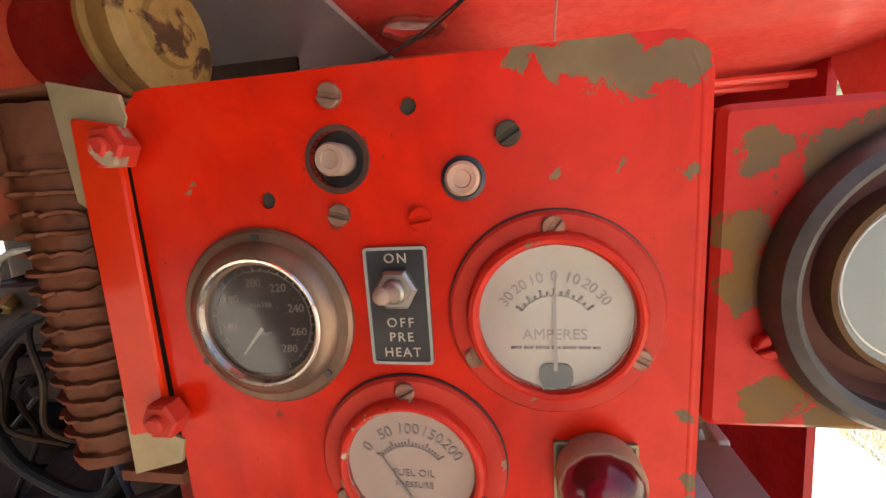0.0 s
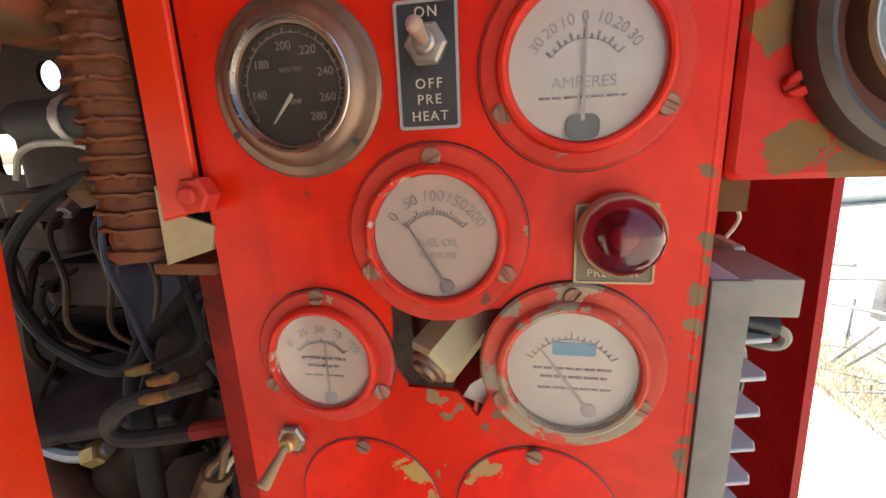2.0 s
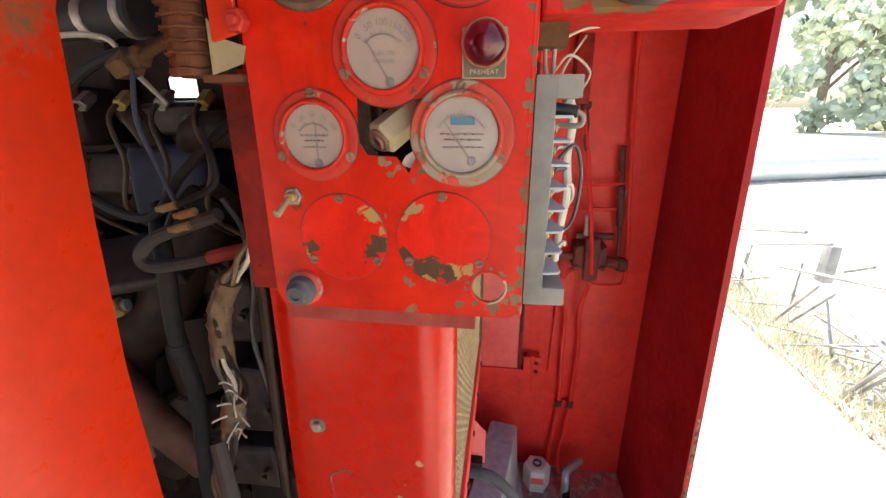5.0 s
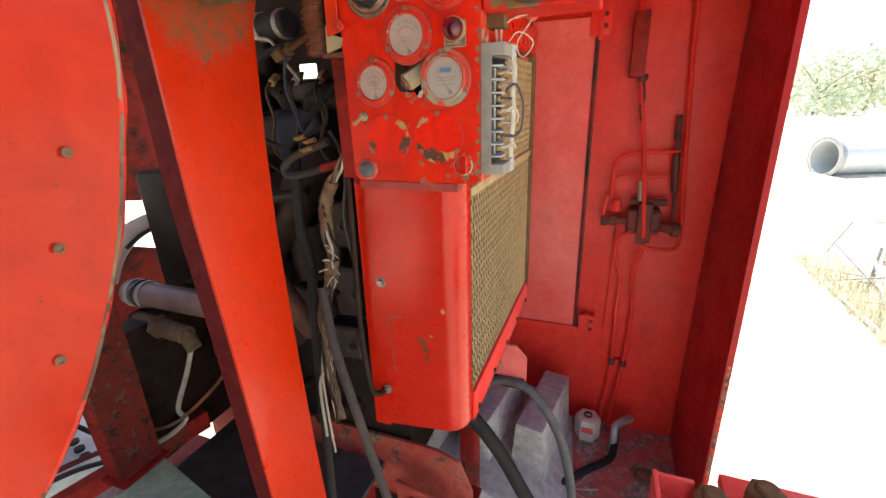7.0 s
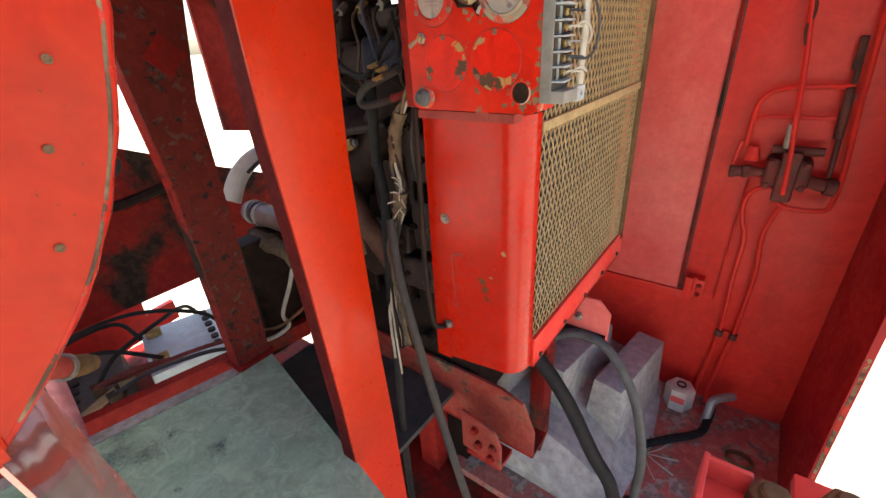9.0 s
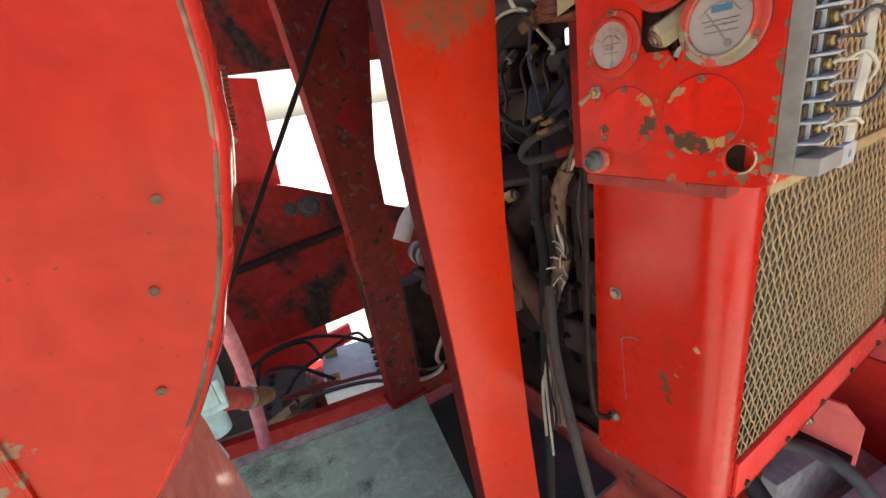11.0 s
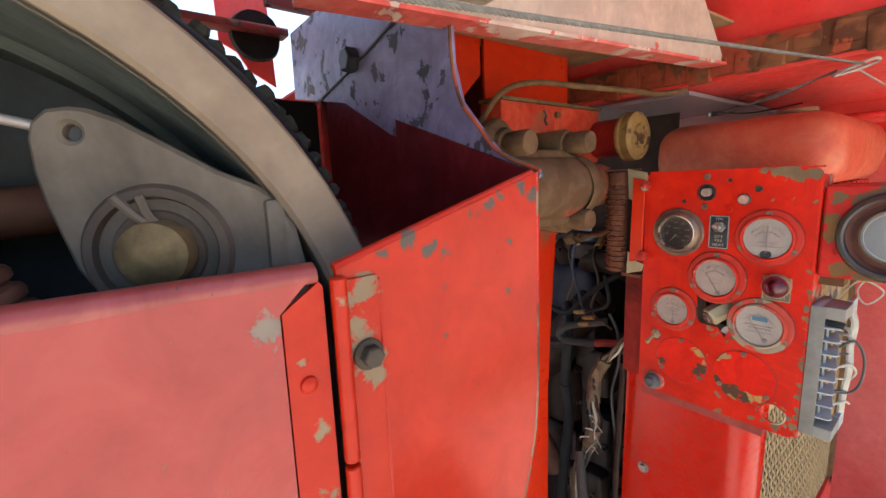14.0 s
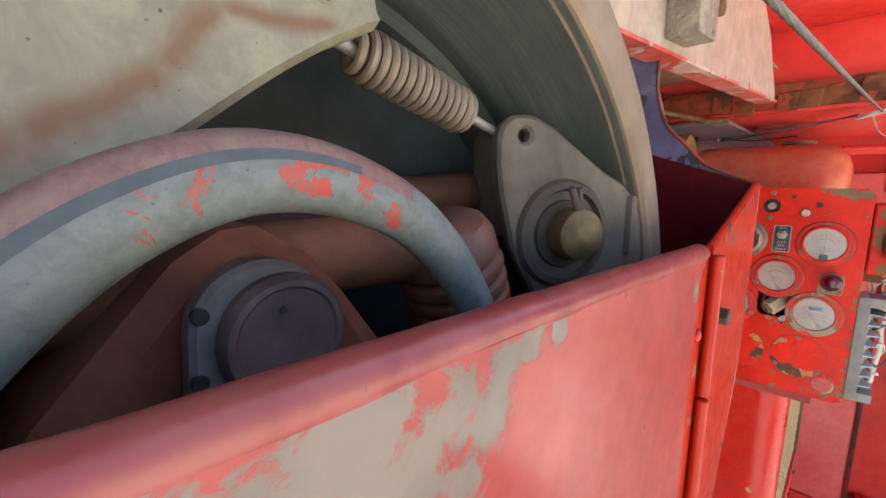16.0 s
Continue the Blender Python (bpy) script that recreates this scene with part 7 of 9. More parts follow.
    for x, y, z in ((-0.285, 0.115, 1.318), (-0.31, 0.118, 1.325), (-0.292, 0.11, 1.302)):
        h = thing("wire_terminal", (x, y, z), "small brass wire terminal", "terminal")
        add("lug", merge(rod((x - 0.012, y, z), (x + 0.010, y, z + 0.006), 0.005), box(x - 0.018, x - 0.010, y - 0.004, y + 0.004, z - 0.003, z + 0.003)), M_BRASS, h)


make_engine()


def make_far_left():
    t = thing("lower_tray", (-1.4, -0.3, 0.0), "dark red battery tray below the deck", "tray")
    add("floor", box(-2.0, -1.06, -0.9, 0.35, 0.02, 0.04), M_DARKRED, t)
    add("lip", moved(box(-0.02, 0.02, -0.9, 0.3, -0.02, 0.05), pose(-1.10, -0.05, 0.28, 0, 0, -12.3)), M_DARKRED, t)
    add("leg", box(-1.6, -1.5, -0.3, -0.2, GROUND_Z - 0.02, 0.02), M_DARKRED, t)
    for x, y, r in ((-1.50, -0.02, -14), (-1.56, -0.52, -14)):
        b = thing("battery", (x, y, 0.04), "pale blue truck battery with black cables" if y > -0.3 else "dirty black truck battery with clamps", "battery")
        mm = pose(x, y, 0.04, 0, 0, r)
        add("case", moved(box(-0.19, 0.19, -0.21, 0.21, 0, 0.20, 0.012), mm), M_BLUEBAT if y > -0.3 else M_BAKELITE, b)
        for dx in (-0.12, 0.12):
            add("post", moved(rod((dx, -0.16, 0.20), (dx, -0.16, 0.225), 0.012), mm), M_STEEL, b)
        for k in range(6):
            add("filler_cap", moved(rod((-0.15 + 0.06 * k, 0.05, 0.20), (-0.15 + 0.06 * k, 0.05, 0.212), 0.016), mm), M_BLACK, b)
        for dx in (-0.14, 0.09):
            add("clamp", moved(box(dx, dx + 0.05, -0.19, -0.13, 0.205, 0.23, 0.004), mm), M_BRASS, b)
    for q, m in (([(-1.62, -0.20, 0.27), (-1.72, -0.25, 0.34), (-1.68, -0.45, 0.36), (-1.56, -0.62, 0.32), (-1.48, -0.66, 0.27)], M_RUBBER), ([(-1.40, -0.20, 0.27), (-1.50, -0.32, 0.34), (-1.60, -0.42, 0.33), (-1.70, -0.46, 0.27)], M_RUBBER),
                 ([(-1.37, -0.19, 0.27), (-1.36, -0.30, 0.31), (-1.42, -0.42, 0.28), (-1.30, -0.1, 0.29), (-1.20, 0.05, 0.30)], plain("dark_red_cable", (0.14, 0.03, 0.03), 0.5))):
        c = thing("battery_cable", q[0], "battery cable lying over the battery tops", "cable")
        add("cable", tube(q, 0.009, 9, 8), m, c)
    for q, m in (([(-1.56, -0.52, 0.27), (-1.62, -0.44, 0.40), (-1.52, -0.22, 0.45), (-1.42, -0.02, 0.38), (-1.38, 0.06, 0.27)], M_RUBBER), ([(-1.44, -0.42, 0.27), (-1.40, -0.33, 0.38), (-1.44, -0.15, 0.41), (-1.56, -0.02, 0.36), (-1.62, 0.04, 0.27)], M_RUBBER), ([(-1.32, -0.40, 0.28), (-1.26, -0.28, 0.33), (-1.22, -0.10, 0.31), (-1.16, 0.0, 0.29)], M_BLACK)):
        c = thing("battery_cable", q[0], "black cable looped over the batteries", "cable")
        add("cable", tube(q, 0.0085, 9, 8), m, c)
        add("terminal", wobble(box(q[0][0] - 0.022, q[0][0] + 0.022, q[0][1] - 0.02, q[0][1] + 0.02, q[0][2] - 0.03, q[0][2] + 0.008, 0.005), 0.003, 40), M_DULLBOLT, c)
    c = thing("hold_down", (-1.36, -0.40, 0.24), "tan battery hold-down bar with a threaded rod", "clamp")
    add("bar", moved(box(-0.02, 0.02, -0.11, 0.11, 0.0, 0.012, 0.002), pose(-1.345, -0.42, 0.262, 0, 0, 25)), M_TAN, c)
    add("rod", rod((-1.33, -0.38, 0.04), (-1.33, -0.38, 0.31), 0.007), M_DULLBOLT, c)
    add("nut", hexnut((-1.33, -0.38, 0.274), (-1.33, -0.38, 0.29), 0.013), M_STEEL, c)
    f = thing("upper_frame", (-1.9, 0.0, 1.2), "dark red upper frame plates", "frame")
    add("plate", sheet([(-0.55, 1.18), (-0.105, 1.10), (-0.075, 1.59), (-0.55, 1.66)], "x", -1.93, 0.02), M_WALL, f)
    add("top_beam", sheet([(-0.75, 1.62), (1.08, 1.60), (1.08, 2.05), (-0.75, 2.05)], "x", -1.90, 0.03), M_DARKRED, f)
    add("right_plate", sheet([(0.57, 1.00), (1.08, 0.90), (1.08, 1.62), (0.57, 1.62)], "x", -1.96, 0.02), M_DARKRED, f)
    add("ridge", wobble(tube([(-1.825, -0.95, 0.73), (-1.825, -0.3, 0.78), (-1.825, 0.25, 0.83)], 0.022, 8), 0.006, 12), M_ENGINE2, f, "grimy weld ridge")
    for y, z, r in ((-0.02, 0.975, 0.034), (-0.11, 0.985, 0.020)):
        # the black disc stands in for the dark of the hole
        add("hole_boss", merge(lathe([(r * 0.8, 0), (r, 0.006), (r * 1.6, 0.004), (r * 1.7, 0)], (-1.83, y, z), (1, y, z), 24), rod((-1.832, y, z), (-1.8295, y, z), r)), M_BLACK, f)
    add("low_plate", sheet([(-0.85, 0.02), (-0.85, 0.42), (-0.09, 0.42), (-0.10, 0.240), (0.03, 0.252), (0.03, 0.152)], "x", -1.90, 0.03), M_WALL, f, "dull red lower plate")
    add("hanger", box(-1.93, -1.86, -0.60, -0.50, 1.15, 1.65), M_DARKRED, f)
    w = thing("fender", (-1.2, -0.6, 0.35), "pink-red curved mudguard strip", "mudguard")

    line = [Vector(q) for q in ((-0.72, 0.84), (-0.64, 0.955), (-0.575, 0.965), (-0.535, 0.89), (-0.520, 0.82), (-0.513, 0.655), (-0.524, 0.47), (-0.538, 0.33))]

    def fend(u, v):
        k = u * (len(line) - 1)
        i = min(int(k), len(line) - 2)
        p0, p1, p2, p3 = line[max(0, i - 1)], line[i], line[i + 1], line[min(len(line) - 1, i + 2)]
        f = k - i
        c = p1 + (p2 - p0) * 0.5 * f + (p0 * 2 - p1 * 5 + p2 * 4 - p3) * 0.5 * f * f + (p1 * 3 - p0 - p2 * 3 + p3) * 0.5 * f ** 3
        d = (p2 - p1).normalized()
        w = (0.026 - 0.010 * u) * (2 * v - 1)
        return (-1.11 + 0.012 * math.sin(math.pi * v), c.x + d.y * w, c.y - d.x * w)
    add("strip", grid_sheet(fend, 42, 6, 0.006), M_FENDER, w)
    add("stay", tube([(-1.2, -0.515, 0.64), (-1.16, -0.52, 0.45), (-1.10, -0.545, 0.30)], 0.010, 8), M_FENDER, w)
    tt = thing("wheel", (-1.35, -0.80, 0.4), "dark dusty wheel under the mudguard", "wheel")
    add("tyre", lathe([(0.12, -0.09), (0.22, -0.10), (0.255, -0.06), (0.262, 0), (0.255, 0.06), (0.22, 0.10), (0.12, 0.09)], (-1.35, -0.80, 0.62), (1, -0.80, 0.62), 36), M_RUBBER, tt)
    add("hub", rod((-1.42, -0.80, 0.62), (-1.28, -0.80, 0.62), 0.13, bev=0.01), M_ENGINE, tt)
    add("axle", box(-1.40, -1.30, -0.85, -0.75, 0.03, 0.62), M_ENGINE, tt)
    d = thing("stay_rod", (-0.6, -0.3, 1.3), "dark diagonal steel stay rod", "rod")
    add("rod", rod((-0.60, -0.10, 1.64), (-0.60, -0.585, 0.925), 0.0052), M_ENGINE, d)
    v = thing("blue_fitting", (-0.65, -0.56, 0.85), "pale blue cast fitting with red and steel unions", "fitting")
    add("socket", wobble(merge(box(-0.66, -0.56, -0.64, -0.628, 0.895, 0.950, 0.004), box(-0.66, -0.56, -0.547, -0.535, 0.895, 0.950, 0.004), box(-0.66, -0.648, -0.628, -0.547, 0.895, 0.950, 0.004), box(-0.572, -0.56, -0.628, -0.547, 0.895, 0.950, 0.004), box(-0.66, -0.56, -0.64, -0.535, 0.880, 0.898, 0.006)), 0.003, 30), M_CYAN, v, "pale blue open square socket")
    add("neck", wobble(lathe([(0.036, 0), (0.040, 0.02), (0.030, 0.05), (0.024, 0.085), (0, 0.085)], (-0.605, -0.585, 0.888), (-0.61, -0.570, 0.80), 16), 0.003, 30), M_CYAN, v)
    add("lever", wobble(sheet([(-0.610, 0.84), (-0.592, 0.84), (-0.576, 0.80), (-0.570, 0.765), (-0.576, 0.745), (-0.586, 0.765), (-0.598, 0.80)], "x", -0.575, 0.008, bevel=0.002), 0.002, 30), M_CYAN, v)
    add("union", wobble(lathe([(0, 0), (0.024, 0), (0.026, 0.02), (0.023, 0.05), (0.021, 0.08), (0, 0.08)], (-0.60, -0.555, 0.888), (-0.64, -0.50, 0.83), 20), 0.002, 40), M_MUDRED, v)
    add("band", lathe([(0.0225, 0), (0.0270, 0.001), (0.0270, 0.009), (0.0225, 0.010)], (-0.634, -0.508, 0.838), (-0.69, -0.455, 0.785), 20), M_STEEL, v)
    add("pipe", wobble(lathe([(0, 0), (0.022, 0), (0.022, 0.05), (0.018, 0.056), (0.018, 0.075), (0.012, 0.076), (0, 0.07)], (-0.637, -0.503, 0.833), (-0.69, -0.455, 0.785), 20), 0.0015, 40), M_MUD, v)
    add("leg", rod((-0.605, -0.60, PLATE_Z - 0.01), (-0.605, -0.60, 0.81), 0.007), M_ENGINE, v)
    s = thing("return_spring", (-0.47, -0.385, 1.39), "rusty red tension spring on a tan bracket", "spring")
    turns = 15
    add("coil", tube([(-0.47 + 0.019 * math.cos(k * 0.7854), -0.390 + 0.011 * k / (8 * turns) + 0.019 * math.sin(k * 0.7854), 1.396 + 0.096 * k / (8 * turns)) for k in range(8 * turns + 1)], 0.0029, 6, 2), M_SPRING, s)
    add("lower_hook", wobble(sheet([(-0.375, 1.384), (-0.385, 1.394), (-0.404, 1.396), (-0.412, 1.385), (-0.408, 1.35), (-0.417, 1.32), (-0.411, 1.306), (-0.403, 1.312), (-0.398, 1.345), (-0.392, 1.373), (-0.377, 1.376)], "x", -0.475, 0.010, bevel=0.002), 0.003, 60), M_PALEHOOK, s, "whitish corroded hook")
    add("upper_hook", wobble(sheet([(-0.380, 1.495), (-0.385, 1.515), (-0.378, 1.55), (-0.388, 1.60), (-0.412, 1.62), (-0.402, 1.56), (-0.400, 1.52), (-0.396, 1.495)], "x", -0.475, 0.010, bevel=0.002), 0.003, 60), M_PALEHOOK, s, "whitish corroded hook")
    add("arm", box(-0.475, -0.35, -0.41, -0.385, 1.575, 1.60, 0.004), M_MUD, s)
    add("lower_link", wobble(tube([(-0.47, -0.409, 1.318), (-0.47, -0.412, 1.28), (-0.465, -0.416, 1.25)], 0.009, 10, 6), 0.002, 60), M_MUD, s)
    c = thing("air_cylinder", (-0.95, 0.1, 0.7), "pale grey cylinder lying behind the post", "cylinder")
    add("barrel", rod((-1.30, 0.27, 0.77), (-0.62, 0.27, 0.776), 0.045, bev=0.006), plain("dusty_brown_barrel", (0.20, 0.135, 0.112), 0.4, 0.2, 0.3, 14, 0.6, (0.10, 0.055, 0.04)), c)
    for x in (-1.27, -1.24, -1.21):
        add("band", rod((x, 0.27, 0.7705), (x + 0.016, 0.27, 0.7705), 0.051, bev=0.003), M_GREYALU if x != -1.24 else M_BLACK, c)
    add("yoke", tube([(-1.40, 0.25, 0.80), (-1.41, 0.31, 0.885), (-1.42, 0.40, 0.945), (-1.42, 0.52, 0.965), (-1.40, 0.62, 0.93)], 0.040, 12, 6, 0.6), M_WHITE, c, "pale curved casting")
    add("slot", tube([(-1.372, 0.34, 0.905), (-1.376, 0.40, 0.935), (-1.38, 0.46, 0.95)], 0.008, 8, 4), M_BLACK, c)
    add("lower_pipe", merge(rod((-1.20, 0.21, 0.70), (-0.95, 0.20, 0.69), 0.031, bev=0.004), hexnut((-1.10, 0.206, 0.696), (-1.07, 0.206, 0.695), 0.040), rod((-0.97, 0.20, 0.70), (-0.93, 0.20, 0.64), 0.024, bev=0.004)), M_TAPE, c)
    add("bracket", wobble(box(-1.25, -1.15, 0.20, 0.42, 0.52, 0.72, 0.02), 0.006, 14), M_ENGINE2, c)
    add("cable", tube([(-0.94, 0.20, 0.66), (-0.96, 0.17, 0.56), (-0.99, 0.13, 0.44), (-1.0, 0.15, 0.375), (-1.02, 0.10, 0.345), (-1.04, 0.04, 0.345)], 0.008, 8), M_WIRE_W, c, "pale looped cable")
    add("red_cable", tube([(-0.80, 0.24, 0.62), (-0.86, 0.18, 0.52), (-0.96, 0.10, 0.42), (-1.06, 0.05, 0.385)], 0.006, 8), M_CASTRED, c)
    add("support", box(-1.2, -1.1, 0.10, 0.40, 0.20, 0.72, 0.01), M_ENGINE2, c)


make_far_left()

# ---- brake drum and its guard ----
def make_guard():
    g = thing("guard", (0.0, -0.8, 1.0), "red sheet steel guard with a hinged side round the brake drum", "guard")
    edge = [(-0.428, 1.645), (-0.428, 1.45), (-0.433, 1.40), (-0.440, 1.37), (-0.455, 1.32), (-0.483, 1.26), (-0.510, 1.22), (-0.546, 1.18), (-0.602, 1.125)]

    def crease(bm):                 # the lower front corner is bent inwards along a soft upright fold
        for v in bm.verts:
            if v.co.y > -0.525:
                v.co.x -= 0.075 * (v.co.y + 0.525) * max(0.0, min(1.0, (1.46 - v.co.z) / 0.2))
        return bm
    bm = sheet(edge + [(-0.602, 1.594)], "x", 0.012, 0.003)
    for at, no in (((0, -0.525, 0), (0, 1, 0)), ((0, -0.515, 0), (0, 1, 0)), ((0, 0, 1.46), (0, 0, 1)), ((0, 0, 1.36), (0, 0, 1)), ((0, 0, 1.26), (0, 0, 1))):
        bmesh.ops.bisect_plane(bm, geom=bm.verts[:] + bm.edges[:] + bm.faces[:], plane_co=at, plane_no=no)
    s = add("front_sheet", crease(bm), M_GUARD, g, "red side sheet with dark chips along its top edge")
    add("edge_bead", crease(tube([(0.0135, y, z) for y, z in edge], 0.0021, 7, 5)), M_GUARD_EDGE, s)
    add("filler_strip", sheet([(-0.6098, 1.100), (-0.6098, 1.586), (-0.6120, 1.589), (-0.6332, 1.575), (-0.6362, 1.08)], "x", 0.011, 0.003), M_GUARD, g)
    add("rear_sheet", sheet([(-0.6375, 1.05), (-0.6345, 1.575), (-0.618, 1.591), (-0.80, 1.5935), (-1.45, 1.6035), (-1.45, 0.95), (-0.80, 0.95)], "x", 0.012, 0.003), M_GUARD_WORN, g, "scraped red rear sheet")

    def hem(u, v):                  # the sheet's top edge rolled over inwards
        a = -0.55 + v * 1.3 * math.pi
        return (0.0078 + 0.0078 * math.cos(a), -0.6125 - 0.8375 * u, 1.5925 + 0.0127 * u + 0.0070 * math.sin(a))
    add("rear_hem", wobble(grid_sheet(hem, 60, 12, 0.001), 0.0008, 25), M_HEM, g, "rolled top edge in worn red paint")
    add("front_hem", tube([(0.012, -0.432, 1.6445), (0.012, -0.52, 1.619), (0.012, -0.602, 1.595)], 0.0030, 8, 4), M_GUARD, g)
    add("hinge_leaf", box(0.0152, 0.0175, -0.6015, -0.577, 1.14, 1.588, 0.0006), M_GUARD, g)
    add("leaf_fold", tube([(0.0165, -0.5765, 1.15), (0.0165, -0.5765, 1.36), (0.0165, -0.5765, 1.585)], 0.0017, 6, 4), M_GUARD, g)
    for k in range(4):
        add("knuckle", rod((0.0185, -0.6025, 1.13 + 0.116 * k), (0.0185, -0.6025, 1.243 + 0.116 * k), 0.0048, bev=0.001), M_GUARD, g)
    add("bolt_hole", lathe([(0.0076, 0.0), (0.0080, 0.0012), (0.0098, 0.0014), (0.0106, 0.0)], (0.0172, -0.589, 1.2605), (1, -0.589, 1.2605), 22), M_GUARD_EDGE, g, "empty bolt hole with a worn tan rim")
    add("hole_disc", rod((0.0150, -0.589, 1.2605), (0.0177, -0.589, 1.2605), 0.0077, seg=20), M_GUARD, g)
    for z in (1.541,):
        b = add("bolt", rod((0.0175, -0.587, z), (0.0205, -0.587, z), 0.0098, bev=0.001), M_DULLBOLT, g)
        add("head", hexnut((0.0205, -0.587, z), (0.0275, -0.587, z), 0.0068), M_DULLBOLT, b)
    for y, z in ((-0.488, 1.322), (-0.470, 1.371), (-0.463, 1.555), (-0.505, 1.262)):
        add("rivet_hole", lathe([(0.0012, -0.0006), (0.0016, 0.0004), (0.0027, 0.0002), (0.0029, 0)], (0.0150, y, z), (1, y, z), 12), M_TAPE, g)
        add("rivet", rod((0.0146, y, z), (0.0149, y, z), 0.0017, seg=10), M_MUD, g)

    add("dome_rivet", lathe([(0.0052, 0), (0.0046, 0.0018), (0.0028, 0.003), (0, 0.0034)], (0.0138, -0.6225, 1.532), (1, -0.6225, 1.532), 20), M_GUARD, g)

    def along(u):
        t = u * (len(edge) - 1)
        i = min(int(t), len(edge) - 2)
        f = t - i
        return edge[i][0] + (edge[i + 1][0] - edge[i][0]) * f, edge[i][1] + (edge[i + 1][1] - edge[i][1]) * f

    def wrap(u, v):
        y, z = along(u * 0.16)
        return (0.010 - 0.43 * v, y + 0.016 * v, z + 0.14 * v * max(0, 1 - u * 1.2))

    def roll(u, v):                 # rolled front edge of the side sheet
        y, z = along(0.02 + 0.98 * u)
        a = v * math.pi * 0.8
        return (0.0125 - 0.055 * (1 - math.cos(a)) / 1.8, y + (0.0125 - 0.004 * u) * math.sin(a), z)
    # maroon carries the shade inside the guard
    add("front_wrap", grid_sheet(wrap, 8, 10, 0.0025), M_SHADE_MAROON, g, "inner front sheet, shade put into its dark maroon")
    add("front_roll", crease(wobble(grid_sheet(roll, 44, 10, 0.002), 0.0015, 35)), M_ROLL, g, "glossy rolled front edge")

    def lower(u, v):
        z = 1.13 - 0.55 * v
        right = -0.33 - 0.03 * min(1, v / 0.45)
        return (0.006 + (right - 0.006) * u, -0.585 + 0.03 * u - 0.02 * math.sin(3.1 * u) + 0.04 * v, z - 0.05 * u * (1 - v))
    add("lower_plate", wobble(grid_sheet(lower, 16, 14, 0.003), 0.004, 12), M_LOWER, g, "dented glossy lower front plate, bright highlight put into its colour")
    add("scallop_plate", sheet([(0.010, 1.640), (0.012, 1.646), (-0.034, 1.664), (-0.060, 1.690), (-0.083, 1.715), (-0.095, 1.755), (-0.097, 1.80), (-0.10, 1.90), (-0.53, 1.90), (-0.535, 1.793), (-0.338, 1.755), (-0.22, 1.70), (-0.10, 1.655)], "y", -0.420, 0.004), M_PURPLE, g, "sooty dark plate with a scalloped edge, blue sky sheen painted in")
    add("plate_edge", tube([(0.012, -0.421, 1.646), (-0.034, -0.421, 1.664), (-0.060, -0.421, 1.690), (-0.083, -0.421, 1.715), (-0.095, -0.421, 1.755), (-0.097, -0.421, 1.80), (-0.10, -0.421, 1.90)], 0.0018, 7, 5), M_RUSTBEAM, g)
    add("plate_bolt", hexnut((-0.300, -0.420, 1.803), (-0.300, -0.436, 1.803), 0.016), M_BLACK, g)
    add("plate_seam", tube([(-0.46, -0.4215, 1.765), (-0.28, -0.4215, 1.80), (-0.10, -0.4215, 1.845)], 0.0018, 6, 4), M_BLACK, g)
    add("inner_floor", box(-0.44, 0.010, -1.45, -0.62, 1.045, 1.055), M_SHADE_MAROON, g)
    # near black paints in the dark interior of the guard
    add("inner_wall", sheet([(-1.45, 0.95), (-0.66, 0.95), (-0.64, 1.25), (-0.50, 1.50), (-0.42, 1.56), (-0.42, 1.772), (-1.45, 1.772)], "x", -0.46, 0.02), M_SHADE_BLACK, g)
    add("rear_wall", box(-0.46, 0.012, -1.47, -1.45, 0.95, 1.60), M_SHADE_MAROON, g)
    add("leg", box(-0.40, -0.30, -1.3, -1.2, GROUND_Z - 0.02, 0.96), M_DARKRED, g)
    add("leg", box(-0.08, 0.0, -1.3, -1.2, GROUND_Z - 0.02, 1.05), M_DARKRED, g)


make_guard()
DC = (-0.855, 1.480)


def polar(r, deg):
    return (DC[0] + r * math.cos(radians(deg)), DC[1] + r * math.sin(radians(deg)))


def sweep_section(section, a0, a1, n):
    """A closed section of (radius, x) pairs, given for each angle, carried round the drum's axis."""
    bm = bmesh.new()
    rings = []
    for i in range(n + 1):
        a = a0 + (a1 - a0) * i / n
        rings.append([bm.verts.new((x, *polar(r, a))) for r, x in section(a)])
    k = len(rings[0])
    for p, q in zip(rings, rings[1:]):
        for j in range(k):
            bm.faces.new((p[j], p[(j + 1) % k], q[(j + 1) % k], q[j]))
    bm.faces.new(rings[0]), bm.faces.new(rings[-1])
    return bm


def shoe_section(a):
    s = min(1.0, max(0.0, (a - 88.5) / 50))
    ri = 0.229 - 0.044 * math.sin(min(1.0, s * 1.45) * math.pi / 2) + 0.016 * max(0.0, s - 0.75) * 4 * 0.6
    e = max(0.0, 1 - abs(a - 89.6) / 2.2)         # swollen end
    return [(ri, -0.108), (ri, -0.078 + 0.006 * e), (ri + 0.0035, -0.0735 + 0.007 * e), (0.236, -0.0755 + 0.006 * e), (0.255, -0.083 + 0.010 * e), (0.2625, -0.079 + 0.008 * e), (0.260, -0.108)]


def flange_section(a):
    e = max(0.0, 1 - abs(a - 89.6) / 2.2)
    return [(0.2605, -0.084), (0.2620, -0.079 + 0.008 * e), (0.2675, -0.073), (0.275, -0.050), (0.2785, -0.0455), (0.2815, -0.0470), (0.2820, -0.052), (0.2815, -0.135), (0.264, -0.135), (0.258, -0.106)]


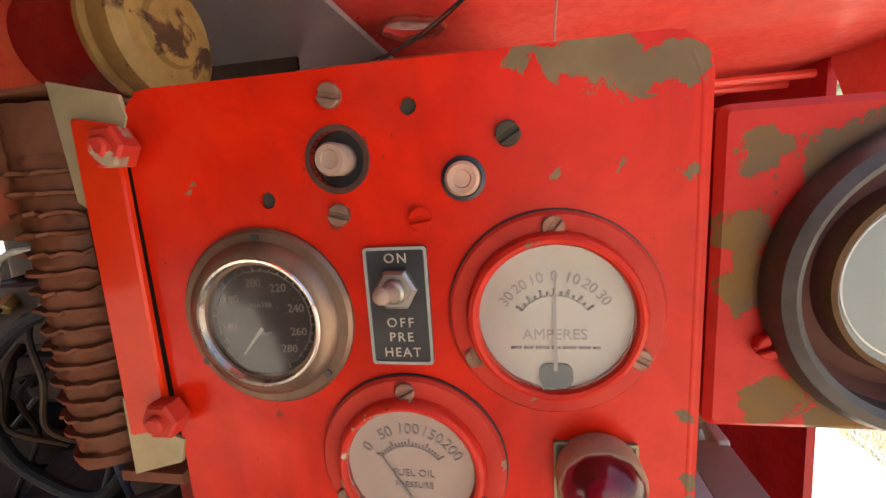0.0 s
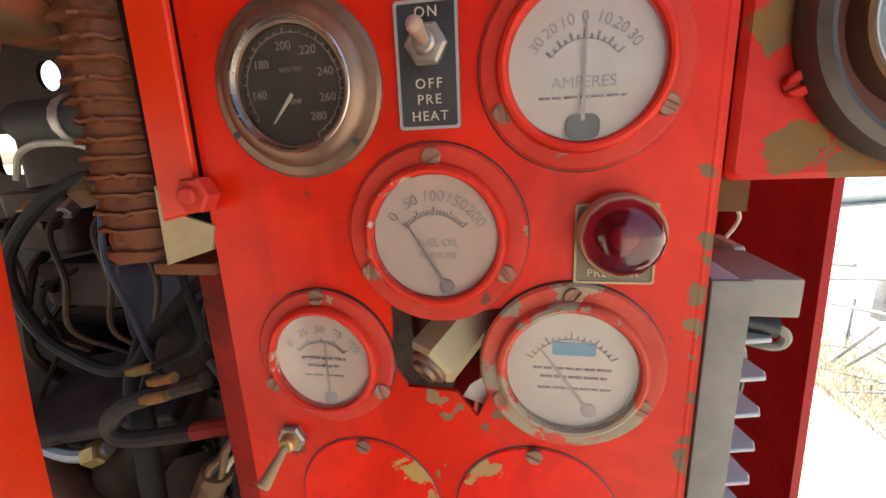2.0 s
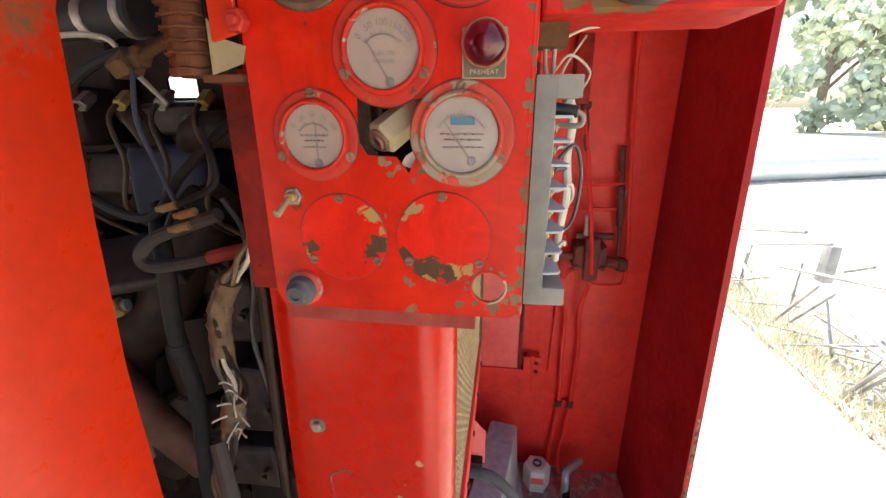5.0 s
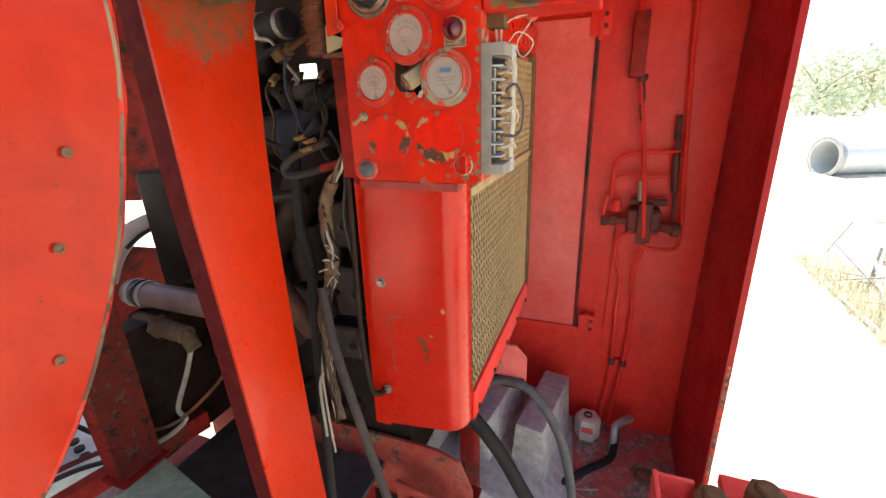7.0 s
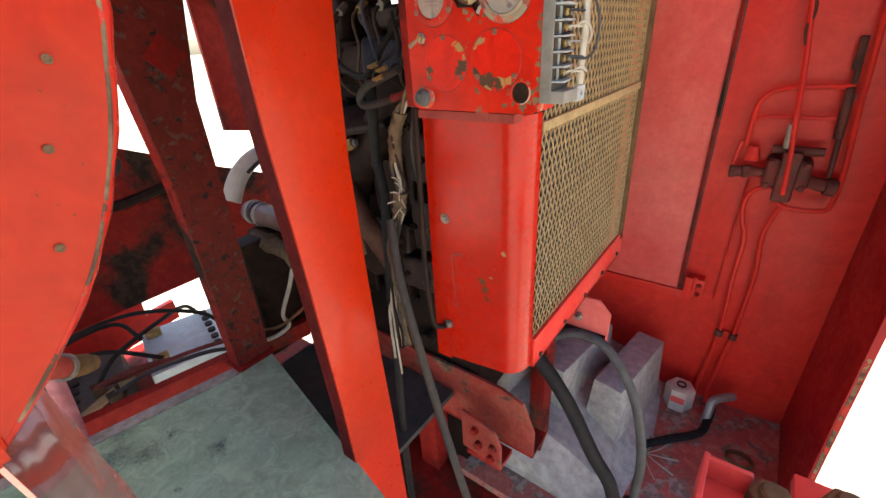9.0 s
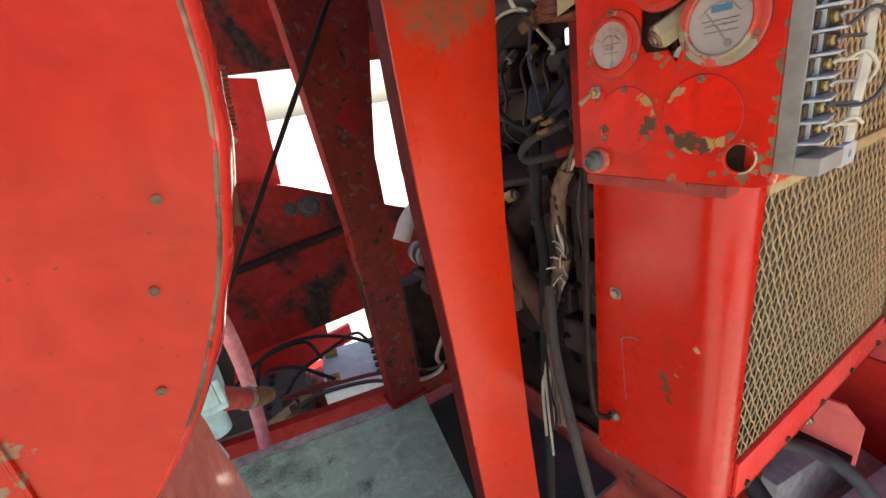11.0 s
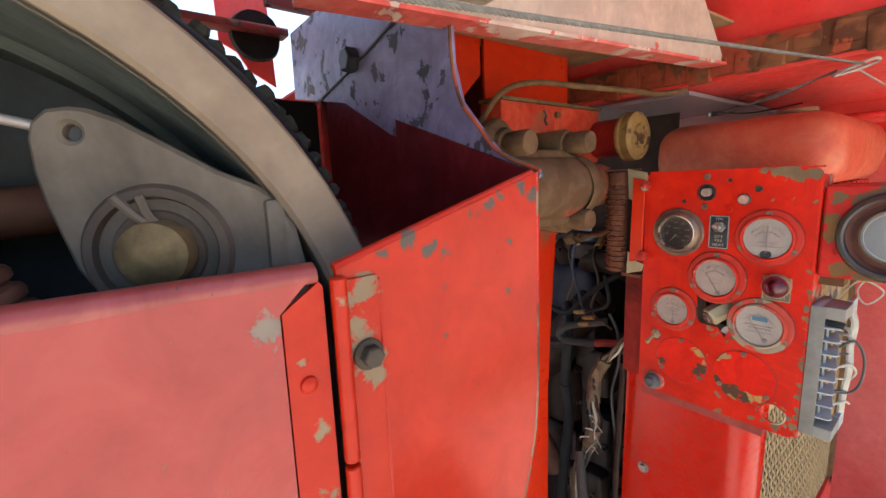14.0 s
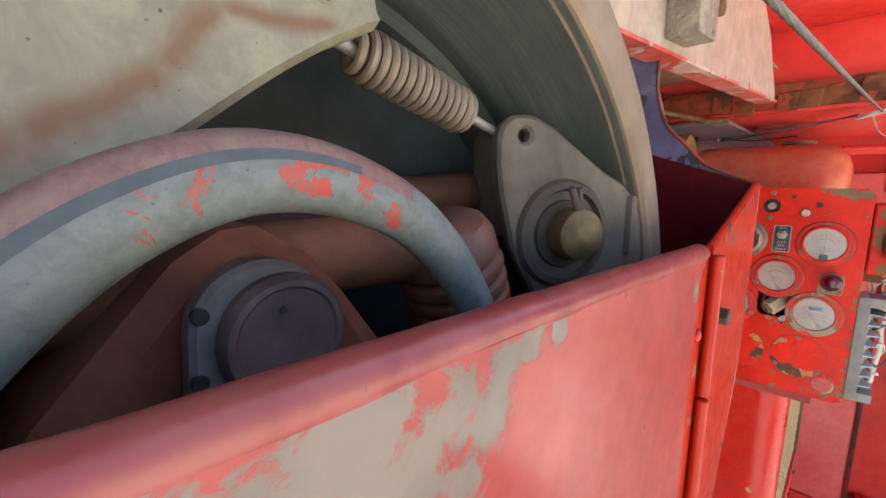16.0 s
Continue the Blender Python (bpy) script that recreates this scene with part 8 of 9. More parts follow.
def make_drum():
    d = thing("brake_drum", (-0.2, *DC), "large beige steel brake drum with its lever and shoe inside", "brake drum")
    A, B = (-0.037, *DC), (1.0, *DC)
    add("rim", lathe([(0.2850, -0.004), (0.2862, -0.020), (0.2868, -0.022), (0.2868, -0.055), (0.2862, -0.058), (0.2862, -0.11), (0.280, -0.118), (0.280, -0.155), (0, -0.155)], A, B, 128), M_BEIGE2, d, "dull grey-green drum with scored inner face")
    add("outer_shell", lathe([(0, -0.165), (0.30, -0.165), (0.364, -0.160), (0.372, -0.150), (0.370, -0.138), (0.352, -0.095), (0.347, -0.090), (0.341, -0.088), (0.339, -0.060), (0.332, -0.050), (0.322, -0.045), (0.318, -0.012)], A, B, 128), M_DRUMOUT, d, "outer drum shell, darkened for the shade inside the guard")
    add("lip", lathe([(0.3185, -0.030), (0.3195, -0.003), (0.3165, 0.001), (0.302, 0.0022), (0.299, 0.0008), (0.289, 0.0012), (0.2862, -0.002), (0.2852, -0.012)], A, B, 128), M_LIP, d, "beige drum lip")
    add("back_plate", lathe([(0, 0), (0.2795, 0), (0.2795, 0.004), (0.05, 0.004), (0.05, 0.02), (0, 0.02)], (-0.1915, *DC), (1.0, *DC), 64), plain("grimy_blue_grey_plate", (0.055, 0.059, 0.058), 0.6, 0, 0.5, 9, 0.8, (0.012, 0.010, 0.009), 0.6), d, "grimy blue-grey back plate")
    rr = random.Random(12)
    for k in range(34):
        a = 14 + k * 2.7 + rr.uniform(-0.5, 0.5)
        c = Vector((-0.186, *polar(0.374, a)))
        add("grease_lump", wobble(lathe([(0, -0.008), (0.007, -0.006), (0.0095, 0), (0.007, 0.005), (0, 0.007)], c, c + Vector((0, math.cos(radians(a)), math.sin(radians(a)))), 9), 0.004, 90, k), M_GREASE_HOLES, d)
    # lever plate
    turn = pose(-0.096, 0, 0) @ Matrix.Translation((0, -0.705, 0)) @ Matrix.Rotation(radians(-24), 4, "Z") @ Matrix.Translation((0, 0.705, 0))
    outline = [(-0.7265, 1.656), (-0.7265, 1.674), (-0.7235, 1.683), (-0.716, 1.6895), (-0.705, 1.691), (-0.696, 1.690), (-0.681, 1.684), (-0.6557, 1.668), (-0.632, 1.653), (-0.610, 1.643), (-0.599, 1.634), (-0.590, 1.616), (-0.585, 1.585), (-0.588, 1.54), (-0.60, 1.49), (-0.635, 1.495), (-0.668, 1.532), (-0.694, 1.561), (-0.714, 1.598), (-0.7235, 1.636)]
    v = add("lever_plate", moved(sheet(outline, "x", 0.0, 0.012, holes=[ring_pts(-0.705, 1.6765, 0.0050, 14)], bevel=0.0025), turn), M_GREYPAINT2, d, "grey cast lever plate")
    add("side_flange", moved(wobble(sheet([(-0.7245, 1.656), (-0.7245, 1.674), (-0.7215, 1.681), (-0.712, 1.6860), (-0.703, 1.684), (-0.703, 1.60), (-0.7115, 1.602), (-0.7215, 1.636)], "x", -0.036, 0.037, bevel=0.003), 0.001, 40), turn), M_GREYPAINT2, v)
    # black disc in place of the shade seen through the lever hole
    add("hole_shade", rod((-0.0955, -0.705, 1.6755), (-0.0945, -0.705, 1.6755), 0.006), M_BLACK, v)
    add("boss", lathe([(0.042, 0), (0.042, 0.006), (0.039, 0.010), (0.034, 0.011), (0.032, 0.005), (0.027, 0.004), (0.025, 0.009), (0, 0.009)], (-0.0760, -0.674, 1.605), (-0.0760 + 0.9135, -0.674 - 0.4067, 1.605), 40), plain("dark_grey_casting", (0.088, 0.064, 0.050), 0.5, 0.2, 0.3, 30, 0.5), v)
    add("pin", wobble(lathe([(0.0190, 0), (0.0198, 0.013), (0.0185, 0.020), (0.012, 0.0245), (0, 0.026)], (-0.070, -0.674, 1.606), (-0.070 + 0.9135, -0.674 - 0.4067, 1.606), 26), 0.0006, 80), plain("tarnished_pin", (0.20, 0.135, 0.060), 0.5, 0.4, 0.45, 60, 0.7, (0.09, 0.05, 0.03)), v, "tarnished brass pivot pin")
    for s in (-1, 1):
        add("cotter", tube([(-0.058, -0.678 + 0.002 * s, 1.622), (-0.056, -0.684 + 0.003 * s, 1.629), (-0.055, -0.690 + 0.006 * s, 1.640)], 0.0027, 7, 5), M_GREYPAINT2, v)
    add("tip_web", moved(box(-0.060, -0.040, -0.006, 0.006, 1.585, 1.634, 0.003), pose(0, -0.615, 0)), M_GREYPAINT2, v)
    # return spring
    p0, p1 = Vector((-0.107, -0.842, 1.711)), Vector((-0.107, -0.742, 1.686))
    ax = (p1 - p0).normalized()
    sx = ax.orthogonal().normalized()
    sy = ax.cross(sx)
    turns, r = 15, 0.0128
    pts = []
    for i in range(turns * 14 + 1):
        t = i / (turns * 14)
        rr = r * min(1.0, 0.72 + 3 * t, 0.72 + 3 * (1 - t))
        a = 2 * math.pi * turns * t
        pts.append(p0.lerp(p1, 0.03 + 0.9 * t) + rr * (math.cos(a) * sx + math.sin(a) * sy))
    s = add("spring", tube(pts, 0.0026, 8, 1), plain("pale_spring_wire", (0.27, 0.205, 0.145), 0.5, 0.3, 0.2, 60, 0.4), d, "pale painted coil spring")
    add("spring_hook", rod(p1 - ax * 0.006, p1 + ax * 0.034, 0.0032), M_ALU, s)
    add("spring_hook", rod(p0 + ax * 0.006, p0 - ax * 0.03, 0.0040), M_ALU, s)
    # shoe
    w = add("shoe", sweep_section(shoe_section, 88.5, 172, 60), M_SHOE, d, "beige cast brake shoe with a rust streak")
    add("flange", wobble(sweep_section(flange_section, 88.5, 172, 120), 0.0006, 160), M_FLANGE, w, "pitted brownish shoe flange")
    add("flange_edge", tube([(-0.0455, *polar(0.2800, 88.6 + 83.4 * k / 60)) for k in range(61)], 0.0016, 6, 1), M_PALE_EDGE, w, "pale line along the flange edge")
    add("hole_rim", lathe([(0.0066, -0.004), (0.0068, 0.0008), (0.0058, 0.0014), (0.0050, 0.0)], (-0.0755, -0.873, 1.720), (1, -0.873, 1.720), 18), M_SHOE, w)
    # black plug paints the shoe hole dark
    add("hole_shade", rod((-0.082, -0.873, 1.720), (-0.0745, -0.873, 1.720), 0.0050), M_GREASE_HOLES, w)
    for a, n in ((93.5, 2), (97.5, 3), (101.5, 2), (116, 3)):
        for k in range(n):
            add("stamped_mark", rod((-0.0655, *polar(0.2700, a + 0.75 * k)), (-0.0600, *polar(0.2716 + 0.0008 * k, a + 0.75 * k + 0.35)), 0.0010, seg=6), M_INK, w)
    # bellows, lever bar, cover
    M_BOOT = plain("red_brown_rubber", (0.16, 0.060, 0.032), 0.40, 0, 0.45, 26, 0.6, (0.055, 0.020, 0.012))
    ribs = []
    for k in range(8):              # folds with rounded crests and deep narrow valleys
        ribs += [(0.0300, 0.018 + 0.0115 * k), (0.0338, 0.0205 + 0.0115 * k), (0.0348, 0.0238 + 0.0115 * k), (0.0338, 0.0272 + 0.0115 * k)]
    b = add("bellows", wobble(lathe([(0, -0.012), (0.020, -0.011), (0.029, -0.006), (0.0330, 0.003), (0.0330, 0.013), (0.0305, 0.0165)] + ribs + [(0, 0.112)], (-0.093, -0.787, 1.610), (-0.096, -0.747, 1.520), 32), 0.0012, 30), M_BOOT, d, "red-brown ribbed rubber boot")
    add("boot_arm", wobble(tube([(-0.160, -1.00, 1.583), (-0.125, -0.90, 1.600), (-0.104, -0.83, 1.604), (-0.096, -0.792, 1.605)], 0.020, 14, 6), 0.002, 25), plain("orange_brown_casting", (0.22, 0.088, 0.042), 0.5, 0, 0.5, 18, 0.6, (0.05, 0.022, 0.013)), b)
    add("bar", wobble(tube([(-0.17, -1.0, 1.575), (-0.155, -0.86, 1.620), (-0.142, -0.70, 1.636)], 0.017, 12, 6), 0.002, 20), plain("red_brown_bar", (0.085, 0.034, 0.019), 0.6, 0, 0.3, 18, 0.5), d)
    M_COVER = plain("dark_purple_casting", (0.15, 0.096, 0.082), 0.45, 0.1, 0.4, 25, 0.7, (0.085, 0.045, 0.036))
    c = add("cover", wobble(lathe([(0, -0.06), (0.0250, -0.06), (0.0250, -0.003), (0.0228, 0.0), (0.0205, 0.0006), (0.0195, -0.0006), (0, -0.0004)], (-0.062, -0.8995, 1.5825), (1, -0.8995, 1.5825), 36), 0.0008, 60), M_COVER, d, "dark round cover with a flange")
    fl = [(-0.9055 + 0.0265 * math.cos(radians(a)), 1.588 + 0.0250 * math.sin(radians(a))) for a in range(0, 181, 12)] + [(-0.9335, 1.556), (-0.929, 1.541), (-0.904, 1.536), (-0.880, 1.552)]
    f = add("flange", sheet(fl, "x", -0.0815, 0.0125, bevel=0.0022), plain("scuffed_grey_flange", (0.21, 0.175, 0.160), 0.45, 0.1, 0.4, 25, 0.7, (0.09, 0.055, 0.045)), c, "scuffed grey cover flange")
    for q in ((-0.9285, 1.596), (-0.930, 1.572), (-0.930, 1.552)):
        add("stud", rod((-0.071, *q), (-0.0672, *q), 0.0030, bev=0.0006), M_GREASE_HOLES, f)
    add("pock", rod((-0.0626, -0.9020, 1.5945), (-0.0612, -0.9020, 1.5945), 0.0013, seg=8), M_GREASE_HOLES, c)
    add("body", wobble(sheet([(-1.02, 1.47), (-0.995, 1.530), (-0.972, 1.562), (-0.948, 1.592), (-0.930, 1.612), (-0.912, 1.623), (-0.897, 1.623), (-0.873, 1.608), (-0.856, 1.588), (-0.828, 1.548), (-0.797, 1.50), (-0.80, 1.46)], "x", -0.175, 0.090, bevel=0.010), 0.003, 22), plain("red_brown_casting", (0.25, 0.088, 0.046), 0.55, 0, 0.5, 14, 0.7, (0.09, 0.032, 0.020)), c, "rusty red-brown casting")
    add("stub", wobble(lathe([(0, -0.03), (0.0120, -0.03), (0.0120, 0.004), (0.010, 0.008), (0, 0.0085)], (-0.052, -0.908, 1.560), (1, -0.908, 1.560), 22), 0.0006, 60), plain("rusty_red_stub", (0.24, 0.055, 0.028), 0.5, 0, 0.4, 40, 0.5), c)
    add("axle", rod((-0.44, *DC), (-0.19, *DC), 0.06, bev=0.01), M_ENGINE, d)
    # bent bar in front
    path = smooth_line([(-0.045, -1.06, 1.47), (-0.045, -1.025, 1.545), (-0.045, -0.998, 1.591), (-0.045, -0.968, 1.623), (-0.045, -0.938, 1.640), (-0.045, -0.910, 1.645), (-0.045, -0.881, 1.640), (-0.045, -0.850, 1.625), (-0.045, -0.822, 1.598), (-0.045, -0.804, 1.566), (-0.045, -0.796, 1.52)], 8)
    bm = bmesh.new()
    rings = []
    for i, q in enumerate(path):
        t = i / (len(path) - 1)
        rad = 0.0168 - 0.0064 * min(1, t * 1.2)
        dd = (path[min(i + 1, len(path) - 1)] - path[max(0, i - 1)]).normalized()
        n1 = Vector((1, 0, 0))
        n2 = dd.cross(n1).normalized()
        ring = []
        for k in range(20):
            a = 2 * math.pi * k / 20
            groove = 1 - 0.14 * math.exp(-(((a + 0.47 + math.pi) % (2 * math.pi) - math.pi) / 0.28) ** 2)
            ring.append(bm.verts.new(q + rad * groove * (0.9 * math.cos(a) * n1 + math.sin(a) * n2)))
        rings.append(ring)
    for a, b2 in zip(rings, rings[1:]):
        for k in range(20):
            bm.faces.new((a[k], a[(k + 1) % 20], b2[(k + 1) % 20], b2[k]))
    bm.faces.new(rings[0]), bm.faces.new(rings[-1])
    h = thing("bent_bar", (-0.045, -0.9, 1.5), "thick bent bar with worn grey and red paint", "bar")
    bar = add("bar", bm, M_BENTBAR, h)
    bar.data.materials.append(M_BARBLUE)
    bar.data.materials.append(M_BARWORN)
    bar.data.materials.append(M_BARSIDE)
    n = len(path) - 1
    for f in bar.data.polygons[:n * 20]:
        i, k = divmod(f.index, 20)
        if k == 18 and 0.08 * n < i < 0.58 * n:
            f.material_index = 1
        elif k in (19, 0, 1, 2) and 0.34 * n < i < 0.66 * n or i > 0.93 * n:
            f.material_index = 2
        elif k in (19, 0, 1, 2, 3, 4, 5, 6) or i > 0.66 * n:
            f.material_index = 3
    add("foot", box(-0.060, -0.030, -0.806, -0.784, 1.056, 1.53, 0.003), M_DARKRED, h)


make_drum()

# ---- overhead ----
def make_overhead():
    setting("ceiling_inner", box(-0.80, -0.145, 0.225, 1.49, CEIL_Z - 0.012, CEIL_Z - 0.004), plain("dull_grey_purple_sheet", (0.30, 0.27, 0.29), 0.45, 0.3, 0.15, 8, 0.5, (0.22, 0.14, 0.12), 0.2), "dull grey sheet lining under the hood", "ceiling")
    setting("ceiling_shelf", wobble(sheet([(-0.375, -0.418), (-0.085, -0.418), (-0.060, 0.178), (-0.375, 0.178)], "z", 1.886, 0.004), 0.002, 14), plain("muddy_tan_sheet", (0.30, 0.185, 0.095), 0.7, 0, 0.35, 14, 0.6, (0.20, 0.075, 0.035), 0.6), "muddy rust-stained sheet above the post head", "ceiling")
    r = thing("rusty_beam", (0.0, 0.2, 1.81), "rusty steel edge beam along the hood front", "beam")
    add("beam", wobble(box(-0.75, 0.80, 0.180, 0.210, 1.806, 1.858, 0.006, 2), 0.004, 25), M_RUSTBEAM, r)
    rr = random.Random(3)
    for k in range(34):
        x = -0.60 + 0.04 * k + rr.uniform(-0.01, 0.01)
        add("rust_flake", wobble(box(x - 0.018, x + 0.018, 0.176, 0.19, 1.80 + rr.uniform(-0.006, 0.02), 1.83 + rr.uniform(-0.004, 0.02), 0.004), 0.006, 60), M_RUSTBEAM, r)
    M_FLANGERED = paint("worn_red_flange", (0.54, 0.05, 0.035), fade=(0.58, 0.22, 0.17), under=(0.50, 0.38, 0.30), under2=(0.44, 0.28, 0.22), chip=0.54, chip_scale=16, dirt=0.3, rough=0.45, fade_amt=0.9)
    p = thing("hood_rail", (-0.07, -0.2, 1.79), "faded beige side rail with a red painted lower flange", "rail")
    m = look((-0.090, -0.56, 1.785), (-0.052, 0.10, 1.811)) @ pose(0, 0, 0, -90, 0, 0)  # local y runs along the rail
    L = 0.67
    add("web", moved(sheet([(-0.012, 0.0), (L, 0.0), (L + 0.004, 0.012), (L - 0.03, 0.050), (L - 0.08, 0.105), (L - 0.15, 0.150), (-0.20, 0.16), (-0.15, 0.10), (-0.105, 0.060), (-0.055, 0.027)], "x", -0.004, 0.004), m), paint("faded_beige_red", (0.44, 0.35, 0.27), fade=(0.46, 0.28, 0.22), under=(0.46, 0.08, 0.05), under2=(0.22, 0.13, 0.09), chip=0.66, chip_scale=9, dirt=0.5, dirt_col=(0.42, 0.17, 0.12), dirt_scale=5, rough=0.5, fade_amt=0.8), p)
    add("flange", moved(sheet([(-0.028, -0.005), (0.004, -0.012), (0.004, L + 0.012), (-0.028, L)], "z", -0.003, 0.004), m), M_FLANGERED, p, "worn red lower flange")
    bk = add("stop", moved(box(0.0, 0.035, 0.11, 0.17, 0.012, 0.11, 0.004), m), M_FLANGE, p)
    add("bolt", moved(hexnut((0.004, 0.245, 0.072), (0.018, 0.245, 0.072), 0.012), m), M_MUD, p)
    add("washer", moved(rod((0.0, 0.245, 0.072), (0.005, 0.245, 0.072), 0.02), m), M_BEIGE, p)
    add("hanger", box(-0.10, -0.03, -0.50, -0.44, 1.90, 2.01), M_GUARD, p)
    setting("ceiling_front", box(-0.075, 0.17, -0.42, 0.205, 1.965, 1.975), M_CEIL, "red sheet roof over the instrument panel", "ceiling")
    # dark sheet added to close a daylight gap behind the post head
    setting("wall_filler", box(-0.440, -0.435, -0.415, 0.20, 1.63, 2.02), M_DARKRED, "added dark sheet that shuts out daylight behind the post head", "wall")
    # roof sheet added to keep sun and sky off the parts below
    setting("ceiling_light_block", sheet([(-2.2, -1.9), (0.10, -1.9), (0.10, -0.42), (0.17, -0.42), (0.17, 0.20), (0.80, 0.20), (0.80, 1.53), (-2.2, 1.53)], "z", 2.02, 0.01, holes=[[(-1.75, -0.95), (-0.50, -0.75), (-0.50, -0.10), (-1.75, -0.05)]]), M_DARKRED, "added dark red roof sheet that blocks sun and sky", "ceiling")
    setting("wall_hood", box(-0.80, 0.80, 0.213, 0.218, 1.81, 2.02), M_CEIL, "red hood front sheet above the panel", "wall")
    setting("hood_skirt", sheet([(0.205, 1.69), (0.90, 1.69), (0.965, 1.80), (0.205, 1.80)], "x", 0.745, 0.006), M_CEIL, "red side skirt of the hood", "wall")
    k = thing("roof_bracket", (-0.7, -0.42, 2.02), "red bracket and dark round horn under the added roof sheet", "bracket")
    add("plate", sheet([(-0.50, 2.03), (-0.405, 2.03), (-0.400, 1.845), (-0.45, 1.872), (-0.47, 1.905), (-0.50, 1.92)], "x", -0.70, 0.006), M_CEIL, k)
    add("horn", wobble(lathe([(0, 0), (0.044, 0.0), (0.047, 0.01), (0.036, 0.03), (0.018, 0.05), (0, 0.052)], (-0.64, -0.445, 1.925), (-0.70, -0.445, 1.925), 24), 0.003, 30), M_ENGINE, k)
    add("bar", box(-0.66, -0.62, -0.60, -0.39, 1.926, 1.940, 0.003), M_STRUT, k)
    add("hanger", box(-0.695, -0.49, -0.11, -0.09, 1.98, 2.025), M_STRUT, k)
    add("arm", box(-0.66, -0.64, -0.42, -0.095, 1.985, 2.005), M_STRUT, k)
    # rope, turnbuckle and wires
    k = thing("rope", (0.096, 0.2, 1.8), "grey twisted rope stretched overhead", "rope")
    a, d = Vector((0.105, 0.206, 1.7865)), Vector((-0.0477, -0.9958, -0.0778))
    pts = [a + d * (1.75 * i / 40) + Vector((0, 0, -0.003 * math.sin(math.pi * i / 40))) for i in range(41)]
    for s in range(3):           # three twisted strands
        lay = smooth_line(pts, 28)
        add("strand", tube([q + 0.00085 * Vector((math.cos(0.85 * i + 2.094 * s), 0, math.sin(0.85 * i + 2.094 * s))) for i, q in enumerate(lay)], 0.00105, 6, 1), M_ROPE, k)
    w = thing("turnbuckle", (0.09, 0.2, 1.8), "dark wire loop and hook tying the rope", "hook")
    add("loop", tube([(0.104, 0.200, 1.788), (0.114, 0.215, 1.794), (0.117, 0.228, 1.792), (0.100, 0.232, 1.786), (0.076, 0.225, 1.780), (0.070, 0.212, 1.778), (0.084, 0.203, 1.782), (0.104, 0.200, 1.788)], 0.0026, 7, 6), M_ALU, w)
    for q in ([(0.072, 0.215, 1.785), (-0.068, 0.44, 1.785), (-0.223, 0.574, 1.789), (-0.36, 0.62, 1.787)], [(0.070, 0.218, 1.783), (-0.06, 0.43, 1.790), (-0.20, 0.565, 1.780), (-0.25, 0.60, 1.784)], [(0.09, 0.225, 1.787), (0.12, 0.60, 1.775), (0.20, 1.0, 1.79)], [(-0.223, 0.574, 1.789), (-0.16, 0.62, 1.780), (-0.05, 0.60, 1.785)]):
        add("wire", tube(q, 0.0016, 6, 6), M_BLACK if q[0][0] < 0.08 else M_ALU, w)
    add("knot", wobble(lathe([(0, 0), (0.010, 0.004), (0.011, 0.012), (0.006, 0.02), (0, 0.022)], (-0.235, 0.565, 1.787), (-0.20, 0.59, 1.79), 10), 0.002, 60), M_BLACK, w)
    h = thing("hole_rim", (-0.085, 0.45, CEIL_Z), "dented oval hole rim in the hood", "rim")
    add("rim", wobble(tube([(-0.085 + 0.043 * math.cos(radians(t)), 0.45 + 0.043 * math.sin(radians(t)), CEIL_Z - 0.001) for t in range(0, 361, 20)], 0.004, 7, 3), 0.005, 40), M_MUDRED, h)
    for q in ([(-0.36, 0.95, 1.775), (0.1, 0.98, 1.77), (0.74, 1.0, 1.775)], [(-0.3, 1.05, 1.765), (0.2, 1.06, 1.765), (0.74, 1.1, 1.77)]):
        c = thing("conduit", q[1], "thin conduit under the hood", "pipe")
        add("pipe", tube(q, 0.010, 8, 6), M_CEIL, c)


make_overhead()

